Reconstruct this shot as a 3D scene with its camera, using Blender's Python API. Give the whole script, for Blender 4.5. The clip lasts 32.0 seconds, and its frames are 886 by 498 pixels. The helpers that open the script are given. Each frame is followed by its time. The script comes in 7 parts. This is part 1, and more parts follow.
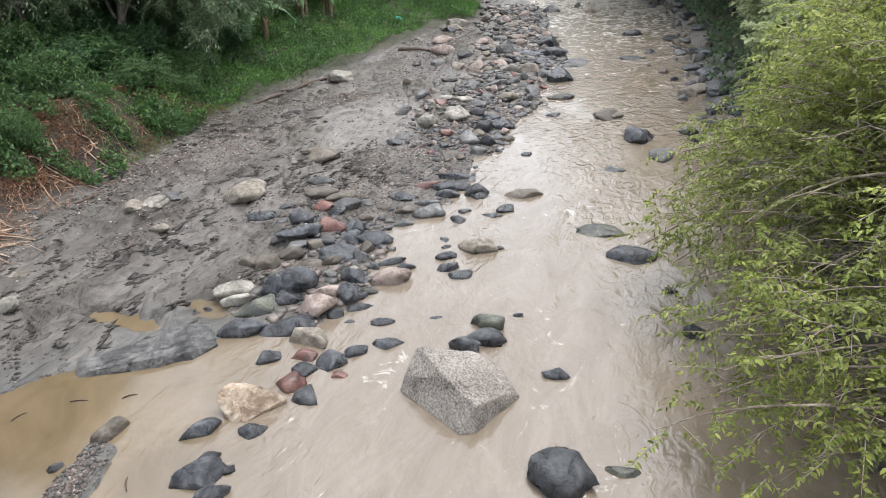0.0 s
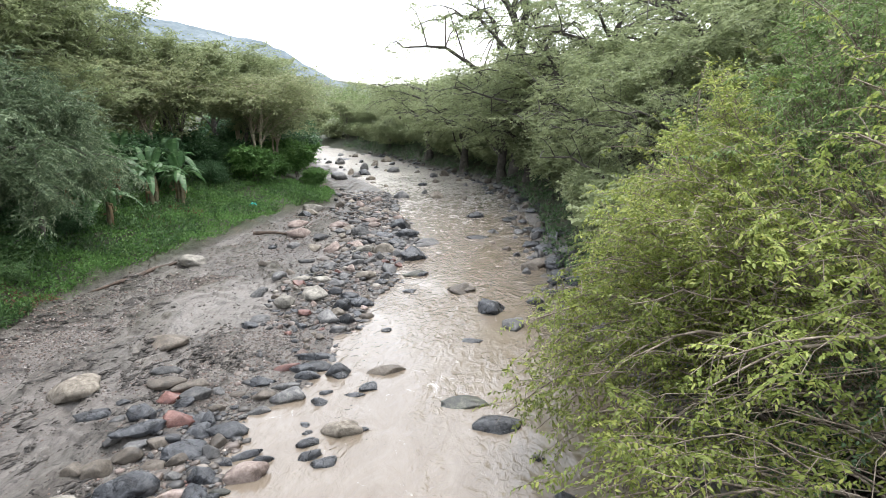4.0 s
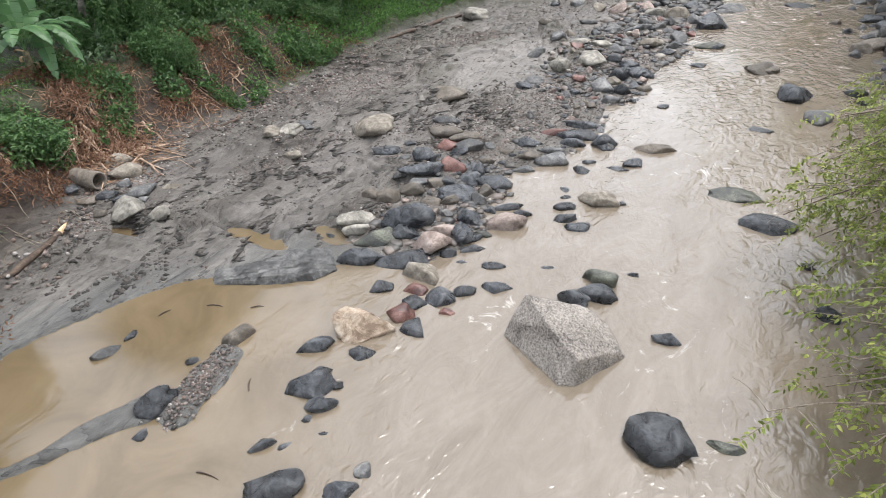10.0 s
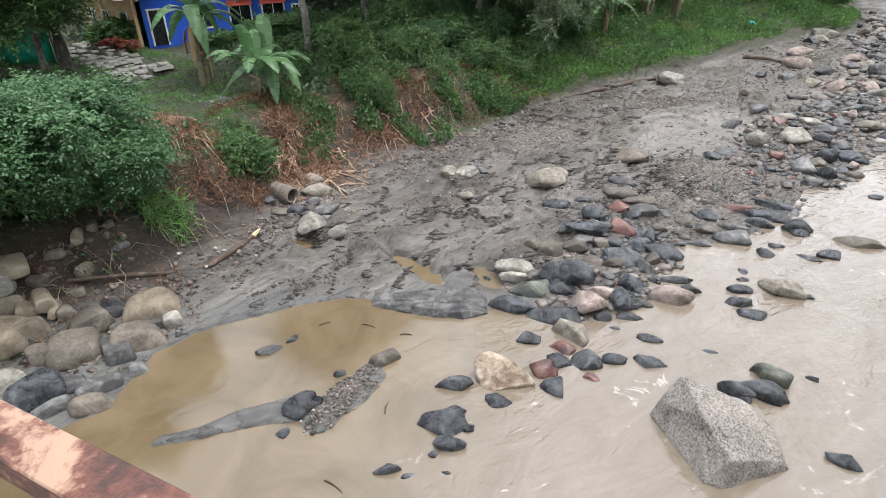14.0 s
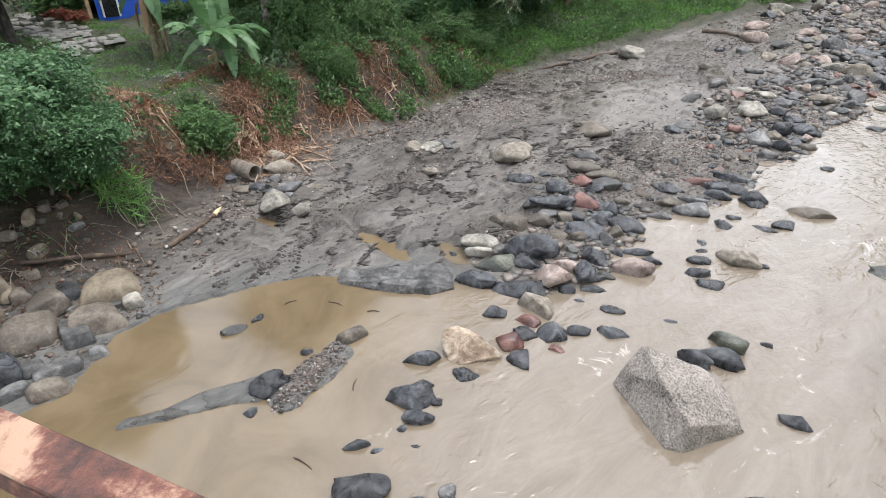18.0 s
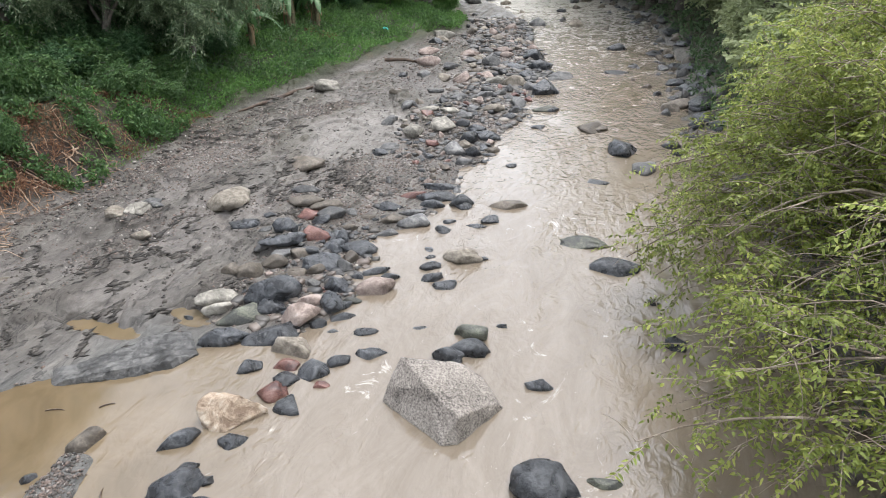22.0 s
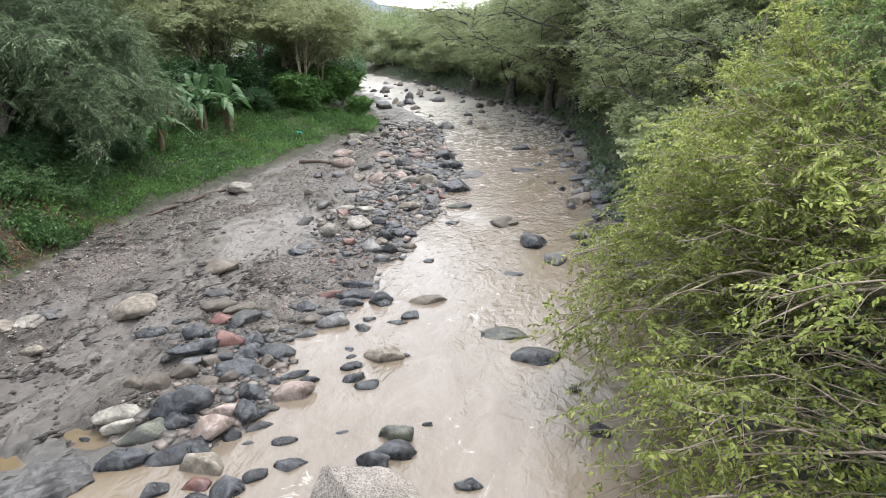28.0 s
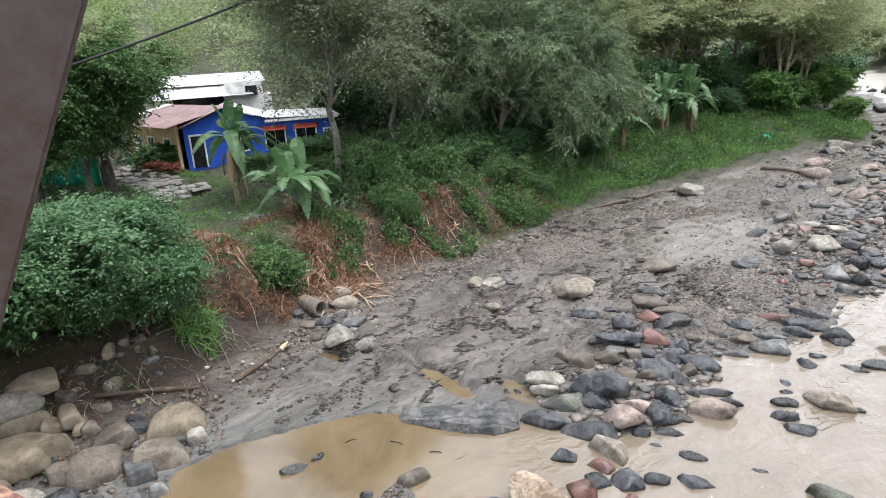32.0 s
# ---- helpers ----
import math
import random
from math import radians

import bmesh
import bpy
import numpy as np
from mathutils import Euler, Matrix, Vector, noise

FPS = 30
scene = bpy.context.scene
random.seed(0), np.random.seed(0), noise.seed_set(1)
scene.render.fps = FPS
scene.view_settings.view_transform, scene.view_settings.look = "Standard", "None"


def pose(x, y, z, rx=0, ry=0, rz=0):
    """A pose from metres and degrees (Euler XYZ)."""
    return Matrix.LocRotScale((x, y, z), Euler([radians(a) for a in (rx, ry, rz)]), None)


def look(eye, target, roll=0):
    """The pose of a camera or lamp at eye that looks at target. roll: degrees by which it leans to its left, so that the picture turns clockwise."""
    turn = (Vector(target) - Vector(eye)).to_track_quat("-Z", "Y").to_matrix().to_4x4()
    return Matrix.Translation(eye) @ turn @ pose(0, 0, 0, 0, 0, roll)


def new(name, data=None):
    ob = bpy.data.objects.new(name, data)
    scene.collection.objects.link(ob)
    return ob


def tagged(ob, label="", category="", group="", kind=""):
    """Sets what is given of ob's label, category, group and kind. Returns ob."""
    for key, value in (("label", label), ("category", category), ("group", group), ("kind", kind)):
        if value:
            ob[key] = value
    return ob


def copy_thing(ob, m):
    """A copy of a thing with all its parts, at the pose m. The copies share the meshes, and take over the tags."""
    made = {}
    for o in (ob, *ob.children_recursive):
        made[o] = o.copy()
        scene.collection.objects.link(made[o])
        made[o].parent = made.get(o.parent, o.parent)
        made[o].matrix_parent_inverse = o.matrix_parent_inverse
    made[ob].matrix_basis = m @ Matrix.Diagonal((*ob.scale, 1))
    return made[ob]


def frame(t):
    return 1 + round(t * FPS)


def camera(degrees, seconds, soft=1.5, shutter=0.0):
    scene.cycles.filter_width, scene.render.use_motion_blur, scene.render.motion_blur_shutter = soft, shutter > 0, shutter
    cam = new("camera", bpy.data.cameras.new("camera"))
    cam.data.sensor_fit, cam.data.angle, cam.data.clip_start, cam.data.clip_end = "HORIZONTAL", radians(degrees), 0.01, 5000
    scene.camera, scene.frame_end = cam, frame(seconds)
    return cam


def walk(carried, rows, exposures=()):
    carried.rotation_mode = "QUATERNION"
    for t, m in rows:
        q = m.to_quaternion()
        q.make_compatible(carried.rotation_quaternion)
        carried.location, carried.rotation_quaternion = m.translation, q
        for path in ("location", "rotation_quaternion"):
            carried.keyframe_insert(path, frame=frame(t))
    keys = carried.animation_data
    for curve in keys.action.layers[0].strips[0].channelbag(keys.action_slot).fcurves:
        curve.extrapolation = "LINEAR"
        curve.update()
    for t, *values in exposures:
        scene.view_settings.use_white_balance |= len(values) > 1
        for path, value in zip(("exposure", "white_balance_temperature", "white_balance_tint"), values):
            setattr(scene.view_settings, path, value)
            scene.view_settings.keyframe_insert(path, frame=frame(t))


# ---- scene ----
FIELD = 71.2
cam = camera(FIELD, 32.0, soft=0.4)
EYE = (0.0, 0.0, 8.7)
# seconds and the camera's turn in degrees; it is held over the rail of a bridge
PATH = [
    (0.0, 61.42, 2.29, 18.77),
    (0.5, 62.58, 1.96, 15.24),
    (1.0, 65.55, 2.57, 10.34),
    (1.5, 70.20, 2.95, 6.83),
    (2.0, 74.37, -0.99, 8.24),
    (2.5, 77.48, 0.00, 0.45),
    (3.0, 76.18, -0.49, 0.12),
    (3.5, 77.64, 1.19, 4.25),
    (5.5, 73.75, 0.67, 7.10),
    (6.0, 72.36, 1.27, 8.27),
    (6.5, 71.75, 2.02, 9.31),
    (7.0, 70.84, 1.66, 7.74),
    (7.5, 69.58, 3.11, 10.90),
    (8.0, 65.27, 1.69, 11.64),
    (8.5, 62.53, -0.50, 17.57),
    (9.0, 57.35, 0.55, 27.02),
    (9.5, 55.95, 1.59, 23.45),
    (10.0, 56.85, 2.81, 30.85),
    (10.5, 57.86, 1.82, 41.45),
    (11.0, 59.70, 1.25, 50.54),
    (11.5, 60.60, 2.44, 51.19),
    (12.0, 61.70, 2.48, 50.63),
    (12.5, 62.33, 3.27, 49.42),
    (13.0, 60.79, 3.57, 49.86),
    (13.5, 60.90, 2.91, 49.11),
    (14.0, 62.08, 1.98, 48.13),
    (14.5, 62.03, 1.62, 47.89),
    (16.5, 61.06, 1.87, 46.91),
    (17.0, 60.64, 1.80, 46.20),
    (17.5, 59.94, 1.50, 45.33),
    (18.0, 59.76, 1.20, 44.94),
    (18.5, 59.57, 1.14, 45.39),
    (19.0, 58.33, 1.75, 44.96),
    (19.5, 57.43, 1.85, 43.14),
    (20.0, 57.02, 1.70, 37.85),
    (20.5, 62.19, 1.01, 34.28),
    (21.0, 63.62, 2.38, 24.53),
    (21.5, 62.75, 1.93, 19.30),
    (22.0, 62.34, 1.06, 17.79),
    (22.5, 61.05, 1.58, 17.95),
    (23.0, 61.43, 1.89, 16.24),
    (23.5, 59.42, -0.20, 10.16),
    (24.0, 58.95, 0.10, 8.69),
    (24.5, 62.85, 0.65, 10.93),
    (26.5, 64.98, -0.09, 12.33),
    (27.0, 63.92, 0.10, 11.37),
    (27.5, 69.34, -0.03, 10.82),
    (28.0, 71.09, 0.49, 9.94),
    (28.5, 71.07, 1.65, 10.76),
    (29.0, 68.41, 2.58, 10.16),
    (29.5, 68.30, 0.98, 18.41),
    (30.0, 68.52, 2.82, 29.88),
    (30.5, 69.34, 4.71, 34.36),
    (31.0, 66.92, 3.35, 42.77),
    (31.5, 70.72, 2.21, 44.85),
    (32.0, 72.47, 3.32, 49.91),
]


def eye(t):
    """The grip drifts a little along the rail towards the end."""
    s = min(max((t - 29.5) / 2.5, 0), 1)
    s = s * s * (3 - 2 * s)
    return EYE[0] - 0.085 * s, EYE[1] - 0.095 * s, EYE[2]


# the clip's camera darkens a little over the bright water and opens up towards the trees
EXPOSURES = [(0, 1.78), (1, 1.85), (2.5, 1.92), (7, 1.93), (8.5, 1.85), (10, 1.75), (12, 1.82), (17, 1.80), (20, 1.75), (22, 1.80), (24, 1.84), (27, 1.89), (29, 1.91), (30.5, 1.85), (32, 1.90)]
walk(cam, [(t, pose(*eye(t), rx, ry, rz)) for t, rx, ry, rz in PATH], [(t, e + 0.22) for t, e in EXPOSURES])

# ---- light: a bright overcast sky, a weak broad sun high over the right bank ----
SUN_ELEV, SUN_TURN = 74, 40
world = bpy.data.worlds.new("sky")
scene.world = world
world.use_nodes = True
wn = world.node_tree.nodes
wl = world.node_tree.links
sky = wn.new("ShaderNodeTexSky")
sky.sky_type, sky.sun_disc = "NISHITA", False
sky.sun_elevation, sky.sun_rotation = radians(SUN_ELEV), radians(SUN_TURN)
sky.air_density, sky.dust_density, sky.ozone_density = 1.0, 1.6, 1.0
grey = wn.new("ShaderNodeHueSaturation")
grey.inputs["Saturation"].default_value = 0.26
wl.new(sky.outputs[0], grey.inputs["Color"])
wl.new(grey.outputs[0], wn["Background"].inputs["Color"])
wn["Background"].inputs["Strength"].default_value = 0.15
sun = new("sun", bpy.data.lights.new("sun", "SUN"))
sun.data.energy, sun.data.angle, sun.data.color = 0.6, radians(28), (1.0, 0.975, 0.94)
sun_dir = Vector((math.sin(radians(SUN_TURN)) * math.cos(radians(SUN_ELEV)), math.cos(radians(SUN_TURN)) * math.cos(radians(SUN_ELEV)), math.sin(radians(SUN_ELEV))))
sun.matrix_world = look((0, 0, 60), Vector((0, 0, 60)) - sun_dir)

# ---- materials ----
def ramp(nt, stops):
    node = nt.nodes.new("ShaderNodeValToRGB")
    el = node.color_ramp.elements
    while len(el) < len(stops):
        el.new(0.5)
    for e, (p, c) in zip(el, stops):
        e.position, e.color = p, (*c, 1)
    return node


def noise_node(nt, source, scale, detail=6, rough=0.6, distort=0.0):
    node = nt.nodes.new("ShaderNodeTexNoise")
    node.inputs["Scale"].default_value, node.inputs["Detail"].default_value = scale, detail
    node.inputs["Roughness"].default_value, node.inputs["Distortion"].default_value = rough, distort
    nt.links.new(source, node.inputs["Vector"])
    return node


def surface(name, dark, mid, light, scale=1.0, grain=25.0, rough=0.8, bump=0.3, metal=0.0, place="Object", vary=0.0, rough_low=None, spread=0.18, speck=0.42):
    """A mottled surface: broad stains, fine grain, relief. vary: how far the tone differs from thing to thing."""
    m = bpy.data.materials.new(name)
    m.use_nodes = True
    nt = m.node_tree
    bsdf = nt.nodes["Principled BSDF"]
    tex = nt.nodes.new("ShaderNodeTexCoord")
    src = tex.outputs["Object"]
    if place == "World":
        src = nt.nodes.new("ShaderNodeNewGeometry").outputs["Position"]
    info = nt.nodes.new("ShaderNodeObjectInfo")
    shift = nt.nodes.new("ShaderNodeVectorMath")
    shift.operation = "MULTIPLY_ADD"
    shift.inputs[1].default_value = (1, 1, 1)
    nt.links.new(src, shift.inputs[0])
    if place != "World":
        spin = nt.nodes.new("ShaderNodeMath")
        spin.operation, spin.inputs[1].default_value = "MULTIPLY", 37.0
        nt.links.new(info.outputs["Random"], spin.inputs[0])
        nt.links.new(spin.outputs[0], shift.inputs[2])
    src = shift.outputs[0]
    broad = noise_node(nt, src, scale, 6, 0.64, 0.8)
    fine = noise_node(nt, src, grain, 9, 0.76, 0.3)
    mix = nt.nodes.new("ShaderNodeMix")
    mix.data_type = "FLOAT"
    mix.inputs[0].default_value = speck
    nt.links.new(broad.outputs[0], mix.inputs[2])
    nt.links.new(fine.outputs[0], mix.inputs[3])
    col = ramp(nt, [(0.5 - spread * 0.62, dark), (0.5, mid), (0.5 + spread * 0.62, light)])
    nt.links.new(mix.outputs[0], col.inputs[0])
    hsv = nt.nodes.new("ShaderNodeHueSaturation")
    nt.links.new(col.outputs[0], hsv.inputs["Color"])
    if vary:
        mr = nt.nodes.new("ShaderNodeMapRange")
        mr.inputs["To Min"].default_value, mr.inputs["To Max"].default_value = 1 - vary, 1 + vary
        nt.links.new(info.outputs["Random"], mr.inputs["Value"])
        nt.links.new(mr.outputs[0], hsv.inputs["Value"])
    nt.links.new(hsv.outputs[0], bsdf.inputs["Base Color"])
    bsdf.inputs["Metallic"].default_value = metal
    rr = nt.nodes.new("ShaderNodeMapRange")
    rr.inputs["From Min"].default_value, rr.inputs["From Max"].default_value = 0.35, 0.65
    rr.inputs["To Min"].default_value, rr.inputs["To Max"].default_value = rough if rough_low is None else rough_low, rough
    nt.links.new(broad.outputs[0], rr.inputs["Value"])
    nt.links.new(rr.outputs[0], bsdf.inputs["Roughness"])
    b = nt.nodes.new("ShaderNodeBump")
    b.inputs["Strength"].default_value, b.inputs["Distance"].default_value = bump, 0.04
    nt.links.new(mix.outputs[0], b.inputs["Height"])
    nt.links.new(b.outputs[0], bsdf.inputs["Normal"])
    return m


def leaf_surface(name, dark, mid, light, rough=0.5, through_light=0.3):
    """Leaves: each leaf has its own tone; light comes through them."""
    m = bpy.data.materials.new(name)
    m.use_nodes = True
    nt = m.node_tree
    bsdf = nt.nodes["Principled BSDF"]
    geo = nt.nodes.new("ShaderNodeNewGeometry")
    col = ramp(nt, [(0.0, dark), (0.55, mid), (1.0, light)])
    patch = noise_node(nt, geo.outputs["Position"], 0.45, 3, 0.6)
    mix = nt.nodes.new("ShaderNodeMix")
    mix.data_type = "FLOAT"
    mix.inputs[0].default_value = 0.5
    nt.links.new(geo.outputs["Random Per Island"], mix.inputs[2])
    nt.links.new(patch.outputs[0], mix.inputs[3])
    nt.links.new(mix.outputs[0], col.inputs[0])
    nt.links.new(col.outputs[0], bsdf.inputs["Base Color"])
    bsdf.inputs["Roughness"].default_value = rough
    bsdf.inputs["Specular IOR Level"].default_value = 0.35
    tr = nt.nodes.new("ShaderNodeBsdfTranslucent")
    nt.links.new(col.outputs[0], tr.inputs["Color"])
    ms = nt.nodes.new("ShaderNodeMixShader")
    ms.inputs[0].default_value = through_light
    nt.links.new(bsdf.outputs[0], ms.inputs[1])
    nt.links.new(tr.outputs[0], ms.inputs[2])
    nt.links.new(ms.outputs[0], nt.nodes["Material Output"].inputs["Surface"])
    return m


STONE = {
    "slate": surface("wet_slate", (0.011, 0.0125, 0.015), (0.032, 0.035, 0.040), (0.085, 0.089, 0.095), 3.0, 8.5, 0.6, 2.2, vary=0.4, spread=0.14, rough_low=0.17),
    "grey": surface("grey_stone", (0.036, 0.036, 0.037), (0.085, 0.085, 0.085), (0.18, 0.176, 0.168), 2.8, 9, 0.75, 2.0, vary=0.4, spread=0.155, rough_low=0.45),
    "buff": surface("buff_stone", (0.075, 0.064, 0.05), (0.175, 0.153, 0.124), (0.30, 0.27, 0.225), 2.4, 10, 0.85, 1.6, vary=0.18, spread=0.19),
    "red": surface("red_stone", (0.05, 0.024, 0.02), (0.125, 0.056, 0.046), (0.21, 0.125, 0.105), 2.2, 28, 0.6, 0.3, vary=0.2, spread=0.135, rough_low=0.35),
    "pink": surface("pink_granite", (0.10, 0.075, 0.064), (0.215, 0.168, 0.146), (0.335, 0.283, 0.255), 2.4, 11, 0.8, 1.6, vary=0.2, spread=0.19),
    "mossy": surface("mossy_stone", (0.017, 0.018, 0.017), (0.045, 0.047, 0.038), (0.12, 0.125, 0.095), 2.4, 22, 0.7, 0.5, vary=0.25, spread=0.135, rough_low=0.4),
    "slab": surface("muddy_slab", (0.075, 0.061, 0.043), (0.15, 0.123, 0.088), (0.225, 0.192, 0.146), 1.6, 14, 0.85, 1.0, vary=0.25, spread=0.2, speck=0.35),
    "pale": surface("pale_stone", (0.09, 0.084, 0.072), (0.205, 0.192, 0.165), (0.34, 0.32, 0.28), 2.6, 10, 0.85, 1.6, vary=0.12, spread=0.19),
    "brown": surface("brown_stone", (0.045, 0.037, 0.029), (0.094, 0.079, 0.063), (0.165, 0.143, 0.118), 1.8, 13, 0.8, 1.2, vary=0.3, spread=0.16, rough_low=0.5),
}
granite = surface("speckled_granite", (0.035, 0.031, 0.027), (0.225, 0.20, 0.178), (0.40, 0.365, 0.325), 1.3, 24, 0.8, 1.2, spread=0.16, speck=0.72)
leaf_fresh = leaf_surface("leaf_fresh", (0.050, 0.060, 0.018), (0.188, 0.234, 0.052), (0.47, 0.47, 0.125), 0.45, 0.43)
leaf_mid = leaf_surface("leaf_mid", (0.051, 0.094, 0.030), (0.165, 0.248, 0.083), (0.363, 0.440, 0.171), 0.45, 0.44)
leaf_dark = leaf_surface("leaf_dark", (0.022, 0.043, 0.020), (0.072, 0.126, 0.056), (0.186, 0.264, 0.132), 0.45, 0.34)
leaf_olive = leaf_surface("leaf_olive", (0.081, 0.102, 0.050), (0.243, 0.286, 0.146), (0.454, 0.497, 0.281), 0.5, 0.5)
leaf_lime = leaf_surface("leaf_lime", (0.070, 0.108, 0.024), (0.297, 0.362, 0.095), (0.605, 0.594, 0.194), 0.45, 0.47)
leaf_silver = leaf_surface("leaf_silver", (0.028, 0.050, 0.026), (0.125, 0.178, 0.094), (0.42, 0.50, 0.31), 0.42, 0.36)
leaf_bush = leaf_surface("leaf_bush", (0.014, 0.038, 0.015), (0.06, 0.135, 0.055), (0.175, 0.285, 0.13), 0.42, 0.36)
leaf_grass = leaf_surface("leaf_grass", (0.032, 0.080, 0.019), (0.095, 0.205, 0.050), (0.21, 0.33, 0.10), 0.5, 0.36)
leaf_dry = leaf_surface("leaf_dry", (0.045, 0.02, 0.011), (0.13, 0.062, 0.034), (0.32, 0.19, 0.11), 0.8, 0.15)
leaf_banana = leaf_surface("leaf_banana", (0.039, 0.093, 0.036), (0.084, 0.168, 0.066), (0.195, 0.300, 0.143), 0.38, 0.35)
leaf_orange = leaf_surface("leaf_orange", (0.06, 0.032, 0.02), (0.205, 0.115, 0.072), (0.47, 0.33, 0.235), 0.85, 0.15)
leaf_straw = leaf_surface("leaf_straw", (0.10, 0.065, 0.036), (0.24, 0.165, 0.095), (0.42, 0.315, 0.20), 0.85, 0.15)
leaf_creeper = leaf_surface("leaf_creeper", (0.025, 0.058, 0.020), (0.067, 0.135, 0.044), (0.168, 0.262, 0.085), 0.5, 0.34)
leaf_ash = leaf_surface("leaf_ash", (0.052, 0.064, 0.039), (0.144, 0.172, 0.101), (0.322, 0.368, 0.230), 0.5, 0.4)
leaf_autumn = leaf_surface("leaf_autumn", (0.115, 0.14, 0.074), (0.25, 0.28, 0.145), (0.43, 0.435, 0.24), 0.55, 0.52)
bark_grey = surface("bark_grey", (0.05, 0.045, 0.038), (0.12, 0.105, 0.09), (0.24, 0.22, 0.19), 3, 30, 0.9, 0.5)
bark_dark = surface("bark_dark", (0.022, 0.02, 0.017), (0.05, 0.044, 0.037), (0.11, 0.10, 0.085), 3, 30, 0.9, 0.5)
twig_bark = surface("twig_bark", (0.075, 0.059, 0.044), (0.185, 0.150, 0.114), (0.36, 0.305, 0.24), 3, 30, 0.85, 0.4)
bark_pale = surface("bark_pale", (0.16, 0.13, 0.09), (0.30, 0.25, 0.18), (0.46, 0.41, 0.32), 3, 30, 0.85, 0.4)


def ground_surface():
    """Mud and gravel on the bar, brown earth on the bank, by height and place."""
    m = bpy.data.materials.new("river_ground")
    m.use_nodes = True
    nt = m.node_tree
    bsdf = nt.nodes["Principled BSDF"]
    pos = nt.nodes.new("ShaderNodeNewGeometry").outputs["Position"]
    sep = nt.nodes.new("ShaderNodeSeparateXYZ")
    nt.links.new(pos, sep.inputs[0])
    # streaks drawn out along the flow over the bar
    drawn = nt.nodes.new("ShaderNodeMapping")
    drawn.inputs["Rotation"].default_value = (0, 0, radians(-14))
    drawn.inputs["Scale"].default_value = (1.0, 0.34, 1.0)
    nt.links.new(pos, drawn.inputs["Vector"])
    broad = noise_node(nt, drawn.outputs[0], 0.8, 7, 0.66, 1.2)
    fine = noise_node(nt, drawn.outputs[0], 8.0, 10, 0.8, 0.5)
    mud = ramp(nt, [(0.34, (0.027, 0.0240, 0.0210)), (0.43, (0.069, 0.0622, 0.0545)), (0.52, (0.118, 0.1080, 0.0955)), (0.63, (0.195, 0.180, 0.161))])
    blend = nt.nodes.new("ShaderNodeMix")
    blend.data_type, blend.inputs[0].default_value = "FLOAT", 0.5
    nt.links.new(broad.outputs[0], blend.inputs[2])
    nt.links.new(fine.outputs[0], blend.inputs[3])
    nt.links.new(blend.outputs[0], mud.inputs[0])
    # the mud breaks into thin shelves; shade along their edges is put into the colour
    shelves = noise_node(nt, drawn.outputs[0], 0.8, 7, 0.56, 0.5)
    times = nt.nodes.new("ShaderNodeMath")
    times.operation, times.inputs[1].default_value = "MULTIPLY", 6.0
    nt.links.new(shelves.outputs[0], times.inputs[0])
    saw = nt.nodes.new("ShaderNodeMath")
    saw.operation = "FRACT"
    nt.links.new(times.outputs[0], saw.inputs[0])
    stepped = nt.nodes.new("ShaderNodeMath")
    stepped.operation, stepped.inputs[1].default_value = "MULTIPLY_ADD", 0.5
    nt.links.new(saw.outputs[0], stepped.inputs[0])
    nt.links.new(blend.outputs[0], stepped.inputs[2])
    edge_shade = ramp(nt, [(0.0, (0.12, 0.12, 0.12)), (0.07, (0.66, 0.66, 0.66)), (0.22, (1.0, 1.0, 1.0)), (1.0, (1.12, 1.12, 1.12))])
    nt.links.new(saw.outputs[0], edge_shade.inputs[0])
    edge_shaded = nt.nodes.new("ShaderNodeMix")
    edge_shaded.data_type, edge_shaded.blend_type = "RGBA", "MULTIPLY"
    edge_shaded.inputs[0].default_value = 0.95
    nt.links.new(edge_shade.outputs[0], edge_shaded.inputs[7])
    # sheets of smooth wet silt between the rough mud
    pool = noise_node(nt, drawn.outputs[0], 0.42, 5, 0.5, 1.0)
    film = nt.nodes.new("ShaderNodeMapRange")
    film.inputs["From Min"].default_value, film.inputs["From Max"].default_value = 0.49, 0.56
    nt.links.new(pool.outputs[0], film.inputs["Value"])
    silt = ramp(nt, [(0.36, (0.0600, 0.0528, 0.0468)), (0.5, (0.1056, 0.0948, 0.0852)), (0.62, (0.1680, 0.1536, 0.1392))])
    nt.links.new(blend.outputs[0], silt.inputs[0])
    coated = nt.nodes.new("ShaderNodeMix")
    coated.data_type = "RGBA"
    # smooth grey silt along the margin of the still pool
    across = nt.nodes.new("ShaderNodeVectorMath")
    across.operation = "DOT_PRODUCT"
    across.inputs[1].default_value = (-0.806, 0.591, 0)
    nt.links.new(pos, across.inputs[0])
    ragged = nt.nodes.new("ShaderNodeMath")
    ragged.operation, ragged.inputs[1].default_value = "MULTIPLY_ADD", 3.0
    nt.links.new(broad.outputs[0], ragged.inputs[0])
    nt.links.new(across.outputs["Value"], ragged.inputs[2])
    margin = nt.nodes.new("ShaderNodeMapRange")
    margin.inputs["From Min"].default_value, margin.inputs["From Max"].default_value = 17.2, 15.4
    nt.links.new(ragged.outputs[0], margin.inputs["Value"])
    upstream = nt.nodes.new("ShaderNodeMapRange")
    upstream.inputs["From Min"].default_value, upstream.inputs["From Max"].default_value = 11.5, 9.5
    nt.links.new(sep.outputs["Y"], upstream.inputs["Value"])
    shelf = nt.nodes.new("ShaderNodeMath")
    shelf.operation = "MULTIPLY"
    nt.links.new(margin.outputs[0], shelf.inputs[0])
    nt.links.new(upstream.outputs[0], shelf.inputs[1])
    smoothed = nt.nodes.new("ShaderNodeMath")
